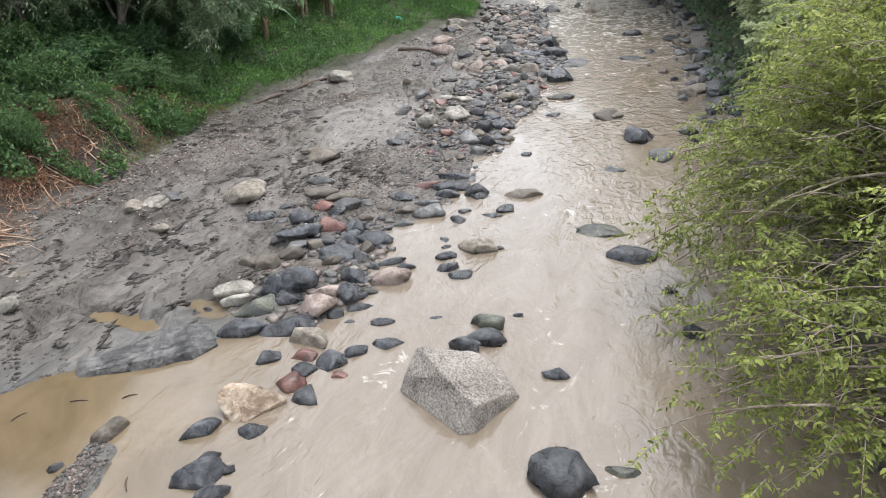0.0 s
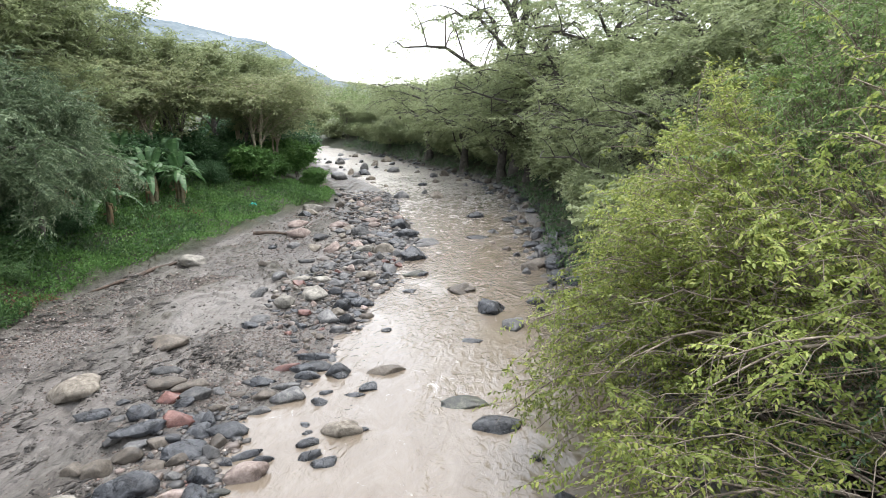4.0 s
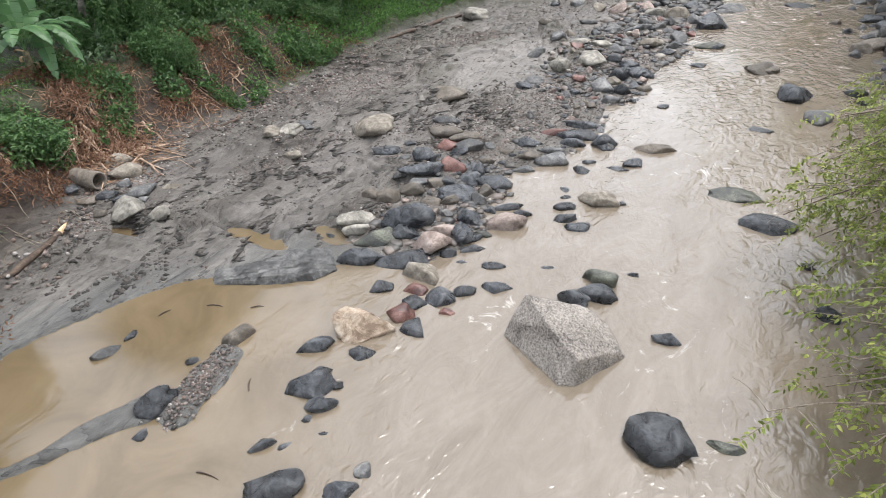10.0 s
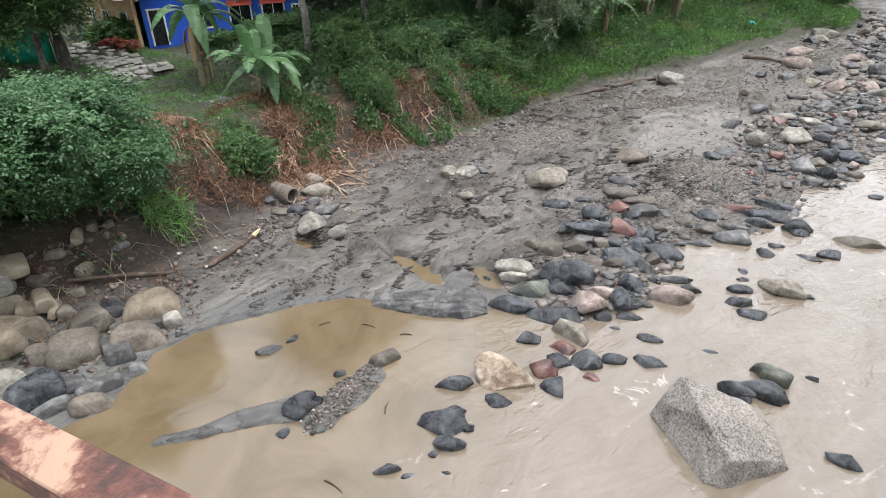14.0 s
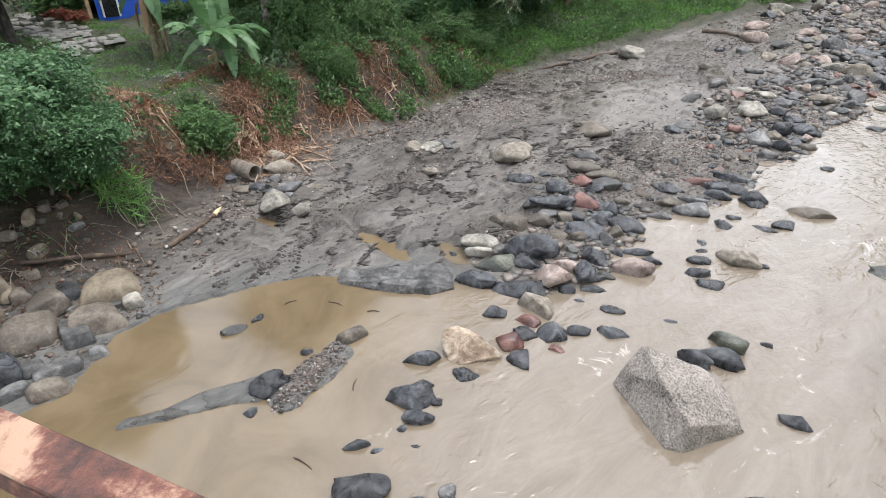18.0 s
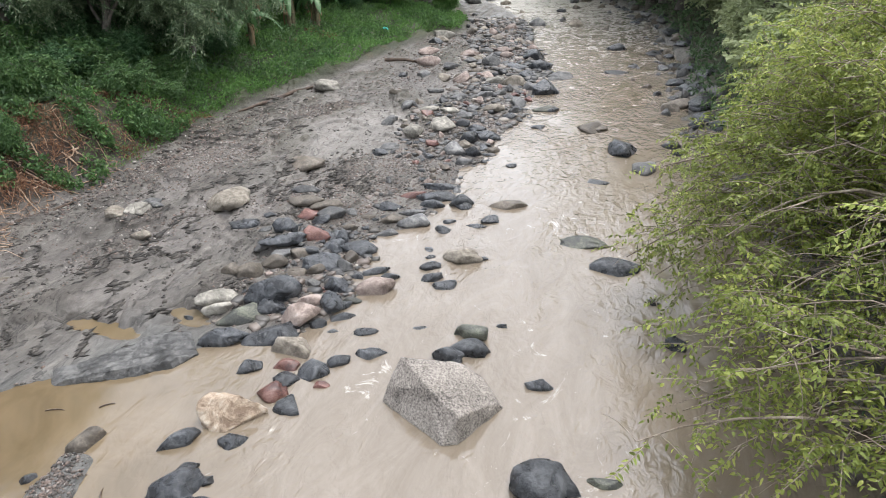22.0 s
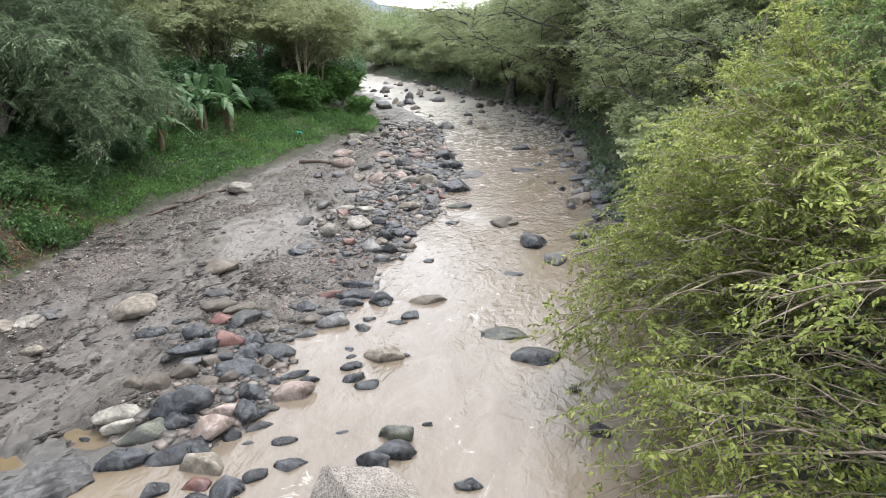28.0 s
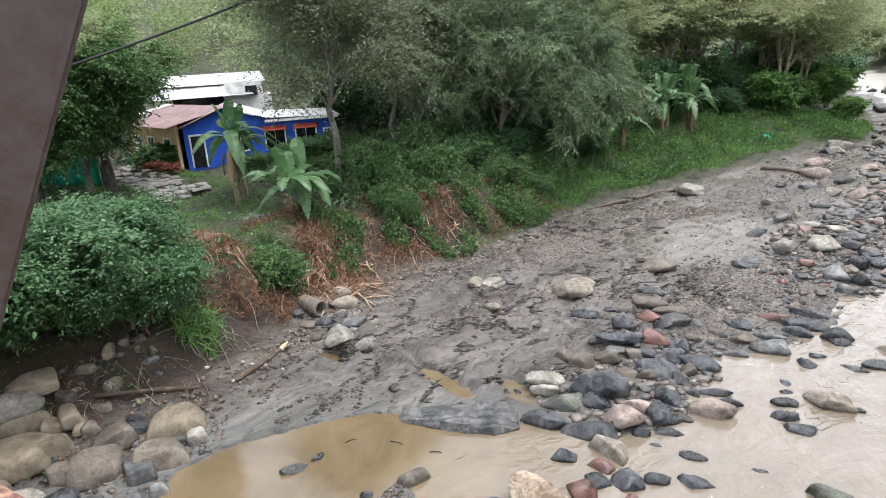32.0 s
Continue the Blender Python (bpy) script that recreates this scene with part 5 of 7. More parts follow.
# the silt round the pool is bare, shingle lies below the bank and behind the cobbles
keep &= (0.806 * -gx + 0.591 * gy > 17.2) | (gy > 10.8) | (gr.uniform(0, 1, len(gy)) < 0.08)
keep &= (((gx + 12.8) / 2.4) ** 2 + ((gy - 25.8) / 4.2) ** 2 > 1) | (gr.uniform(0, 1, len(gy)) < 0.12)
gx, gy = gx[keep], gy[keep]
gsize = (0.03 + 0.13 * gr.uniform(0, 1, len(gx)) ** 3) * (1 + 0.8 * smooth(20, 45, gy))
gz = height(gx, gy)
ok = gz > 0.0
pebbles("gravel", np.stack([gx, gy, gz], -1)[ok], gsize[ok], gravel_mix, "grey and brown gravel strewn over the mud bar", 10)
# packed cobbles between the single stones
bed_mix = pebble_surface("cobble_mix", [(0.0, (0.015, 0.016, 0.018)), (0.3, (0.04, 0.039, 0.038)), (0.6, (0.072, 0.065, 0.057)), (0.82, (0.11, 0.087, 0.073)), (0.93, (0.16, 0.135, 0.115)), (1.0, (0.27, 0.245, 0.21))], 0.45)
by = np.concatenate([gr.uniform(10.4, 16, 750), gr.uniform(15, 25, 160), gr.uniform(23, 42, 1000), gr.uniform(38, 66, 850)])
bf = np.concatenate([gr.uniform(0, 1, 750) ** 1.1 * 2.6, gr.uniform(0, 1, 160) ** 2.0 * 3.0, gr.uniform(0, 1, 1000) ** 1.1 * 5.0, gr.uniform(0, 1, 850) * 6.0])
bx = np.interp(by, SHORE_Y, SHORE_X) + 0.15 - bf
bs = (0.10 + 0.30 * gr.uniform(0, 1, len(bx)) ** 1.8) * (1 + 0.9 * smooth(20, 45, by))
spread_ok = np.array([free(a, b, c * 0.2) for a, b, c in zip(bx, by, bs)])
bz = np.maximum(height(bx, by), -0.03)
cobble_bed("cobbles", "grey and dark cobbles packed along the waterline", np.stack([bx, by, bz - bs * 0.04], -1)[spread_ok], bs[spread_ok], bed_mix, 14)
# dark clods of mud torn loose along the ledges
cy = gr.uniform(5, 34, 34000)
cx = np.interp(cy, SHORE_Y, SHORE_X) + (np.interp(cy, FOOT_Y, FOOT_X) - np.interp(cy, SHORE_Y, SHORE_X)) * gr.uniform(0.05, 1, len(cy))
vein = np.abs(fractal(cx * 0.8 + cy * 0.25, cy * 0.3 - cx * 0.2, 91, 3))
keep = vein < 0.012 + 0.03 * gr.uniform(0, 1, len(cy)) ** 3
cx, cy = cx[keep], cy[keep]
cz = height(cx, cy)
ok = cz > 0.01
csize = 0.05 + 0.2 * gr.uniform(0, 1, len(cx)) ** 2.5
mud_clod = pebble_surface("mud_clod", [(0.0, (0.014, 0.012, 0.010)), (0.5, (0.032, 0.028, 0.024)), (1.0, (0.075, 0.066, 0.057))], 0.75)
pebbles("mud_clods", np.stack([cx, cy, cz - csize * 0.03], -1)[ok], csize[ok], mud_clod, "dark clods of wet mud on the bar", 13)
# curled dark edges where the skin of mud has torn
ty = gr.uniform(8, 30, 110000)
tx = np.interp(ty, SHORE_Y, SHORE_X) + (np.interp(ty, FOOT_Y, FOOT_X) - np.interp(ty, SHORE_Y, SHORE_X)) * gr.uniform(0.12, 1, len(ty))
tear = np.abs(fractal(tx * 1.1 + ty * 0.15, ty * 0.55 - tx * 0.35, 95, 4))
where = vnoise(tx * 0.5, ty * 0.35, 96)
keep = (tear < 0.022 * smooth(0.42, 0.7, where) + 0.002) & (((tx + 12.8) / 2.2) ** 2 + ((ty - 26.2) / 3.8) ** 2 > 1)
tx, ty = tx[keep], ty[keep]
tz = height(tx, ty)
ok = tz > 0.02
tsize = 0.05 + 0.14 * gr.uniform(0, 1, len(tx)) ** 2.0
pebbles("mud_clods", np.stack([tx, ty, tz + tsize * 0.05], -1)[ok], tsize[ok], mud_clod, "torn edges of wet mud curling up on the bar", 16, 62, 2.3)
# gravel on the spit
n = 900
sx, sy = gr.normal(-9.0, 0.26, n), gr.normal(4.9, 0.62, n)
sx = sx - 0.22 * (sy - 4.9)
sz = height(sx, sy)
ok = sz > -0.03
ssize = 0.04 + 0.12 * gr.uniform(0, 1, n) ** 2.5
pebbles("gravel", np.stack([sx, sy, sz + 0.01], -1)[ok], ssize[ok], gravel_mix, "brown gravel heaped on the spit in the pool", 11)
# rubble at the foot of the bank
n = 2600
ry = gr.uniform(-3, 26, n)
rx = np.interp(ry, FOOT_Y, FOOT_X) + gr.normal(0.5, 0.5, n) + 1.0 * smooth(6, 0, ry) * gr.uniform(-0.8, 1.8, n)
rs = 0.05 + 0.22 * gr.uniform(0, 1, n) ** 3
pebbles("rubble", np.stack([rx, ry, height(rx, ry) + rs * 0.1], -1), rs, gravel_mix, "muddy rubble and stones along the bank's foot", 12)
# dark rocks along the far shore
sr = random.Random(8)
for k in range(300):
    y = 20 + 102 * sr.random() ** 1.1
    x = float(np.interp(y, RIGHT_Y, RIGHT_X)) + sr.gauss(0.3, 0.8)
    s = sr.uniform(0.4, 1.15)
    if free(x, y, s / 2):
        tone = sr.choice(["slate", "slate", "brown", "grey"])
        ob = new("bank_rock", sr.choice(SHAPES[tone]))
        ob.matrix_world = pose(x, y, max(ground_at(x, y), -0.05) - 0.05, sr.uniform(-15, 15), sr.uniform(-15, 15), sr.uniform(0, 360)) @ Matrix.Diagonal((s, s, s * 1.1, 1))
        placed.append((x, y, s / 2))
        tagged(ob, "dark wet rock along the wooded shore", "rock", "rocks along the shore")
# dark boulders on the shore below the shrubs
for k in range(120):
    y = sr.uniform(5.5, 20)
    x = float(np.interp(y, RIGHT_Y, RIGHT_X)) + sr.gauss(0.5, 0.7)
    s = 0.25 + 0.8 * sr.random() ** 1.6
    if x > 3.2 and free(x, y, s / 2):
        tone = sr.choice(["slate", "brown", "brown", "grey"])
        ob = new("bank_rock", sr.choice(SHAPES[tone]))
        ob.matrix_world = pose(x, y, max(ground_at(x, y), -0.05) - 0.05, sr.uniform(-15, 15), sr.uniform(-15, 15), sr.uniform(0, 360)) @ Matrix.Diagonal((s, s, s * 1.1, 1))
        placed.append((x, y, s / 2))
        tagged(ob, "dark rock on the shore below the shrubs", "rock", "rocks along the shore")
# boulders in the rapids far upstream
for k in range(46):
    y = sr.uniform(60, 118)
    a, b = float(np.interp(y, SHORE_Y, SHORE_X)), float(np.interp(y, RIGHT_Y, RIGHT_X))
    x = a + (b - a) * sr.random() ** 1.3
    s = sr.uniform(0.6, 1.9)
    if free(x, y, s / 2):
        tone = sr.choice(["slate", "grey", "brown", "pale", "buff", "grey"])
        ob = new("rapids_boulder", sr.choice(SHAPES.get(tone, SHAPES["buff"])))
        ob.matrix_world = pose(x, y, max(ground_at(x, y), 0.0125 * max(y - 76, 0)) - 0.1, sr.uniform(-15, 15), sr.uniform(-15, 15), sr.uniform(0, 360)) @ Matrix.Diagonal((s, s, s * 1.1, 1))
        placed.append((x, y, s / 2))
        tagged(ob, "boulder breaking the rapids upstream", "rock", "boulders in the rapids")


# ---- trees and shrubs ----
def tree(name, label, x, y, h, spread, seed, leaf, bark, limbs=9, twigs=5, per=170, size=0.2, flat=0.5, droop=0.0, trunk=0.2, low=0.35, lean=(0, 0), narrow=0.4, category="tree", trunks=1, slim=1.0, full=False, row=10):
    """A tree: tapered trunk, limbs with side twigs, and a crown of many single leaves round the twig ends."""
    rng = np.random.default_rng(seed)
    root = thing(name, x, y, ground_at(x, y) - 0.1, label, category)
    centres = []
    for k in range(trunks):
        foot = rng.normal(0, 0.35, 2) * (trunks > 1)
        top = np.array([lean[0] * h + foot[0] * 3, lean[1] * h + foot[1] * 3, h * 0.8])
        tp = curve_between([foot[0], foot[1], 0], [foot[0] * 0.5, foot[1] * 0.5, h * 0.4], top, 9) + np.concatenate([[[0, 0, 0]], rng.normal(0, 0.012 * h, (8, 3)) * [1, 1, 0]])
        v, q = tube(tp, np.linspace(trunk, trunk * 0.25, 9) * np.array([1.35] + [1] * 8), 8)
        part_mesh("trunk", mesh_of("trunk", v, q, bark), root)
        for i in range(limbs):
            f = low + (1 - low) * (i + rng.uniform(0, 0.8)) / limbs
            a = tp[min(int(f * 8), 8)]
            az = i * 2.4 + rng.uniform(-0.5, 0.5) + k * 1.3
            reach = spread * rng.uniform(0.65, 1.1) * (1 - 0.45 * max(f - 0.55, 0))
            rise = h * (1 - f) * rng.uniform(0.25, 0.7) + 0.1 * h - droop * reach
            b = a + np.array([math.cos(az) * reach, math.sin(az) * reach, rise])
            c = a + np.array([math.cos(az) * reach * 0.45, math.sin(az) * reach * 0.45, max(rise, 0) * 0.9 + 0.12 * reach])
            lp = curve_between(a, c, b, 7) + rng.normal(0, 0.02 * reach, (7, 3))
            lp[0] = a
            r0 = trunk * 0.42 * (1 - 0.4 * f)
            lines = [(lp, np.linspace(r0, r0 * 0.2, 7))]
            centres.append(lp[6])
            centres.append(lp[4])
            for j in range(twigs):
                s = lp[2 + j % 5]
                e = s + unit(rng.normal(size=3) * [1, 1, 0.5] + [0.5 * math.cos(az), 0.5 * math.sin(az), 0.15 - droop]) * reach * rng.uniform(0.28, 0.5)
                lines.append((curve_between(s, (s + e) / 2 + [0, 0, 0.1 * reach], e, 4), np.linspace(r0 * 0.3, r0 * 0.08, 4)))
                centres += [e, (s + e) / 2] if j % 2 else [e]
            v, q = tubes(lines, 5)
            part_mesh("limb", mesh_of("limb", v, q, bark), root)
    cs = np.array(centres)
    # each twig end carries sprays of leaves set in two rows
    m = max(1, per // row)
    cs = np.repeat(cs, m, 0)
    n = len(cs)
    rad = spread * narrow * rng.uniform(0.6, 1.25, n)
    way = unit(rng.normal(size=(n, 3)) * [1, 1, flat] + [0, 0, 0.12 - 0.9 * droop])
    start = cs + rng.normal(0, 0.3, (n, 3)) * rad[:, None] * [1, 1, flat]
    t = np.tile((np.arange(row) + 0.6) / row, n)
    way, rad, start = np.repeat(way, row, 0), np.repeat(rad, row), np.repeat(start, row, 0)
    base = start + way * (t * rad)[:, None] - np.stack([0 * t, 0 * t, (0.22 + 0.3 * droop) * t * t * rad], -1)
    flank = unit(np.cross(way, [0, 0, 1.0]) + 1e-3) * np.where(np.arange(n * row) % 2, 1, -1)[:, None]
    point = way * 0.6 + flank + rng.normal(0, 0.3, (n * row, 3)) + [0, 0, -0.2 - 0.3 * droop]
    keep = base[:, 2] > 0.15 * h * (1 - droop)
    v, q = leaves(base[keep], point[keep], size, size * 0.42 * slim, rng, 0.2, full)
    part_mesh("crown", mesh_of("crown", v, q, leaf, flat=True), root)
    return root


def again(ob, x, y, turn, grow=1.0, tall=1.0, label=""):
    """Another tree or plant of the same kind, turned and grown differently."""
    c = copy_thing(ob, pose(x, y, ground_at(x, y) - 0.1, 0, 0, turn) @ Matrix.Diagonal((grow, grow, grow * tall, 1)))
    return tagged(c, label)


def overhang(name, label, seed, y0, y1, stems, root_x, leaf, zmin, zmax, out, twig_n=12, leaf_n=13, bare=6):
    """A tall shrub on the right bank: crooked stems that arch out over the water, side twigs, and leaves set along the twigs."""
    rng = np.random.default_rng(seed)
    ym = (y0 + y1) / 2
    rx = root_x
    rz = ground_at(rx, ym) - 0.1
    here = np.array([rx, ym, rz])
    root = thing(name, rx, ym, rz, label, "shrub")
    base_all, way_all = [], []
    for i in range(stems):
        lines = []
        z = zmin + (zmax - zmin) * rng.uniform(0, 1) ** 0.85
        y = rng.uniform(y0, y1)
        edge = np.interp(y, OVER_Y, OVER_X) + np.interp(z, OVER_Z, OVER_BACK) + out
        tip = np.array([edge + rng.exponential(1.1), y, z])
        foot = np.array([rx + rng.normal(0, 0.7), ym + rng.uniform(-0.5, 0.5) * (y1 - y0) * 0.7, 0])
        foot[2] = ground_at(foot[0], foot[1]) - 0.1
        mid = foot * 0.45 + tip * 0.55 + [rng.normal(0, 0.5), rng.normal(0, 0.7), 1.2 + 0.16 * (foot[0] - tip[0]) + rng.uniform(-0.4, 1.2)]
        sp = curve_between(foot, mid, tip, 12)
        sp[1:] += np.cumsum(rng.normal(0, 0.1, (11, 3)), 0) * np.linspace(0.4, 1, 11)[:, None]
        thick = 2.4 if i % bare == 0 else 1.0
        lines.append((sp - here, np.linspace(0.025, 0.007, 12) * rng.uniform(0.6, 1.1) * thick))
        run = unit(np.gradient(sp, axis=0))
        for j in range(twig_n if i % bare else twig_n // 2):
            f = 11.0 - 7.0 * rng.uniform(0, 1) ** 1.2
            k = int(f)
            s = sp[k] + (sp[min(k + 1, 11)] - sp[k]) * (f - k)
            d = unit(run[k] * 0.5 + rng.normal(0, 0.75, 3) * [1, 1, 0.7] + [0, 0, 0.05])
            ln = rng.uniform(0.4, 1.1)
            e = s + d * ln + [0, 0, -0.2 * ln]
            if e[2] < 0.25:
                continue
            tw = curve_between(s, (s + e) / 2 + [0, 0, 0.16 * ln] + rng.normal(0, 0.05, 3), e, 5)
            if j % 2 == 0 or thick > 1:
                lines.append((tw - here, np.linspace(0.011, 0.004, 5)))
            if thick > 1 and j % 2:
                continue
            m = int(leaf_n * rng.uniform(0.75, 1.6))
            t = np.linspace(0.15, 1, m)
            pts = np.stack([np.interp(t, np.linspace(0, 1, 5), tw[:, c]) for c in range(3)], -1) + rng.normal(0, 0.012, (m, 3))
            sd = unit(np.cross(d, [0, 0, 1]) + rng.normal(0, 0.2, 3))
            base_all.append(pts)
            way_all.append(d * 0.45 + sd * np.where(np.arange(m) % 2, 1, -1)[:, None] + rng.normal(0, 0.28, (m, 3)) + [0, 0, -0.45])
        v, q = tubes(lines, 4)
        part_mesh("stem", mesh_of("stem", v, q, twig_bark), root)
    base, way = np.concatenate(base_all), np.concatenate(way_all)
    v, q = leaves(base - here, way, 0.118, 0.052, rng, 0.15, True)
    part_mesh("foliage", mesh_of("foliage", v, q, leaf, flat=True), root)
    return root


# outline of the overhanging shrubs: reach over the water along the bank, drawn back with height
OVER_Y, OVER_X = [6, 8, 9.4, 11, 12, 14.4, 17, 21, 25, 29], [1.6, 0.4, -0.4, 1.2, 0.6, -0.4, 0.2, 1.4, 2.1, 3.0]
OVER_Z, OVER_BACK = [0.3, 1.2, 2.5, 5, 8, 11], [1.2, 0.0, 0.5, 2.0, 4.0, 6.0]
fresh = "yellow-green feathery shrub arching over the river"
overhang("shrub", fresh, 1, 7.6, 11.4, 34, 8.2, leaf_fresh, 0.7, 3.2, 0.7, 15, 15, 4)
overhang("shrub", "thin bare-stemmed sprays of a yellow-green shrub low over the water", 8, 5.2, 9.4, 24, 7.6, leaf_fresh, 0.5, 2.4, 1.4, 12, 13, 3)
overhang("shrub", fresh, 2, 11.5, 16, 100, 8.6, leaf_fresh, 0.9, 7.5, -0.2, 19, 15, 4)
overhang("shrub", fresh, 3, 15, 20, 100, 8.0, leaf_lime, 1.2, 9, 0.1, 19, 15, 4)
overhang("shrub", fresh, 4, 19, 25, 90, 8.0, leaf_fresh, 1.6, 10, 0.2, 20, 15)
overhang("shrub", fresh, 5, 8, 14, 90, 10.5, leaf_lime, 4.0, 12, 0.8, 18, 15, 4)
overhang("shrub", "green shrub on the river bank behind yellow-green sprays", 6, 13, 24, 110, 11.0, leaf_mid, 7, 13.5, 1.2, 18, 15)
overhang("shrub", "darker green shrub at the water's edge", 7, 23, 29, 70, 8.0, leaf_mid, 1.5, 9.5, 0.4, 18, 15)
# inner growth added; shade inside the shrubs is put into its dark leaves
overhang("shrub", "brown-stemmed undergrowth at the water's edge, shade put into dark leaves", 9, 7.0, 17, 60, 9.0, leaf_dark, 0.4, 4.5, 3.8, 12, 10, 2)

oak = tree("broadleaf_tree", "tall dark green broadleaf tree on the bank", -26.3, 15, 12, 3.8, 11, leaf_ash, bark_grey, limbs=15, per=300, size=0.18, trunk=0.2, droop=0.2, low=0.42)
silver = tree("broadleaf_tree", "dark tree with drooping silvery leaf sprays", -26.0, 26.0, 12.5, 4.2, 12, leaf_silver, bark_grey, limbs=16, per=360, size=0.27, flat=0.7, droop=0.45, trunk=0.26, low=0.28, slim=0.5, narrow=0.34, row=26)
flat_tree = tree("rain_tree", "spreading flat-topped tree with layered foliage", 9.5, 58, 19, 10.0, 13, leaf_olive, bark_dark, limbs=15, twigs=8, per=70, size=0.3, flat=0.22, droop=0.12, trunk=0.7, low=0.3, narrow=0.16)
olive = tree("broadleaf_tree", "olive-green tree with thin pale trunks", -31, 70, 14, 6.0, 14, leaf_olive, bark_pale, limbs=9, twigs=6, per=110, size=0.36, flat=0.32, trunk=0.2, trunks=3, low=0.4, narrow=0.32)
autumn = tree("broadleaf_tree", "pale-stemmed tree with yellowing flat sprays", -25.5, 62, 11.5, 6.5, 17, leaf_autumn, bark_pale, limbs=9, twigs=7, per=60, size=0.34, flat=0.25, trunk=0.2, trunks=3, low=0.45, narrow=0.3)
again(autumn, -31, 52, 140, 1.0)
again(autumn, -34, 44, 250, 0.95)
bushy = tree("broadleaf_tree", "dense green tree at the river bank", -35, 47, 13, 4.6, 15, leaf_olive, bark_grey, limbs=15, twigs=7, per=130, size=0.28, flat=0.36, trunk=0.2, low=0.2, narrow=0.24)

again(oak, -30, 21, 80, 1.05)
again(oak, -33, 25, 200, 1.1)
again(silver, -24.5, 30, 150, 0.9)
shade = tree("broadleaf_tree", "dense green tree with a dark forked trunk before the tarpaulin", -35.2, 3.6, 8.0, 3.0, 18, leaf_creeper, bark_dark, limbs=14, twigs=6, per=240, size=0.2, flat=0.6, droop=0.25, trunk=0.2, low=0.3, narrow=0.3, trunks=2, slim=1.2)
again(shade, -37.6, 6.9, 140, 1.1, 1.1)
again(shade, -41.5, 1.5, 250, 1.3)
again(bushy, -37.5, 6.2, 40, 0.8)
again(bushy, -33, 34, 60, 0.95)
again(bushy, -40, 40, 160, 1.1)
again(bushy, -42, 56, 250, 1.1)
again(bushy, -34, 60, 20, 0.95)
again(olive, -41, 74, 130, 1.05)
again(olive, -36, 84, 220, 1.0)
again(flat_tree, 7.0, 80, 100, 0.9)
again(flat_tree, 15, 48, 200, 1.0)
again(flat_tree, 20, 66, 300, 1.15)
again(flat_tree, 1.2, 71, 60, 1.2, 1.3)
again(flat_tree, 8, 98, 30, 0.9)
again(flat_tree, -3, 112, 150, 0.75)
again(bushy, 7.5, 34, 10, 0.8)
again(bushy, 8.5, 42, 130, 0.9)
again(bushy, 13, 32, 200, 1.0)
again(bushy, 14, 25, 300, 1.0)
again(bushy, -28, 66, 75, 0.85)
again(bushy, -29.5, 78, 175, 0.9)
again(olive, -27.5, 73, 275, 0.8)
again(bushy, -38, 92, 15, 1.0)
again(flat_tree, -48, 100, 60, 0.8)
again(bushy, -29, 37, 75, 0.8)
again(silver, -29, 33, 250, 0.95)
again(oak, -37, 28, 120, 1.1)
again(oak, -46, 25.5, 20, 1.0)
again(bushy, -52, 6, 20, 1.0)
again(oak, -31, 24.5, 300, 0.95)
again(oak, -47, 29.5, 210, 1.0)
again(bushy, -52, 33, 100, 1.1)
again(oak, -52, 39, 330, 1.1)
again(bushy, -54, 5, 200, 1.0)
again(oak, -57, 9.5, 90, 0.8)

for x, y, turn, grow in ((-30, 33, 15, 1.25), (-36, 38, 115, 1.35), (-33, 46, 215, 1.15), (-30, 55, 315, 1.0)):
    again(bushy, x, y, turn, grow, 1.15, "tall green tree on the terrace by the river")
low_tree = tree("rain_tree", "spreading riverside tree with limbs hanging over the water", 4.6, 60, 15, 8.5, 16, leaf_olive, bark_dark, limbs=18, twigs=8, per=80, size=0.3, flat=0.22, droop=0.2, trunk=0.6, low=0.2, narrow=0.16)
again(low_tree, -0.4, 72, 110, 1.0)
again(low_tree, -5.6, 84, 210, 1.0)
again(low_tree, -12.0, 96, 310, 1.0)
again(low_tree, 2.2, 66, 20, 0.8)
again(low_tree, -17.5, 112, 60, 0.85)
again(low_tree, 7.5, 46, 170, 0.75)
for x, y, turn, grow in ((6.2, 33, 20, 0.42), (7.4, 29.5, 140, 0.4), (8.0, 37.5, 260, 0.45)):
    again(flat_tree, x, y, turn, grow, 1.15, "small tree with layered feathery fronds on the bank")
for x, y, turn, grow in ((-28, 126, 10, 1.0), (-36, 140, 90, 1.1), (-46, 152, 170, 1.0), (-58, 150, 250, 1.0), (-46, 118, 330, 0.9), (-40, 104, 50, 0.85), (-56, 132, 130, 1.0)):
    again(bushy, x, y, turn, grow * 0.72)


# ---- bridge: railing beam, deck edge and a leaning truss member ----
rust = surface("rusty_paint", (0.035, 0.012, 0.008), (0.135, 0.046, 0.029), (0.40, 0.25, 0.17), 4.0, 30, 0.6, 0.5, spread=0.13, speck=0.36, rough_low=0.4)
steel_grey = surface("dull_steel", (0.06, 0.022, 0.017), (0.092, 0.07, 0.065), (0.125, 0.104, 0.097), 3.0, 22, 0.7, 0.4, spread=0.22)
concrete = surface("concrete", (0.10, 0.095, 0.085), (0.17, 0.165, 0.15), (0.26, 0.25, 0.23), 1.5, 20, 0.9, 0.4)
bridge = thing("bridge", -1.2, 0.05, 7.8, "steel truss bridge with a rusty red-painted railing", "bridge", rz=20.6)
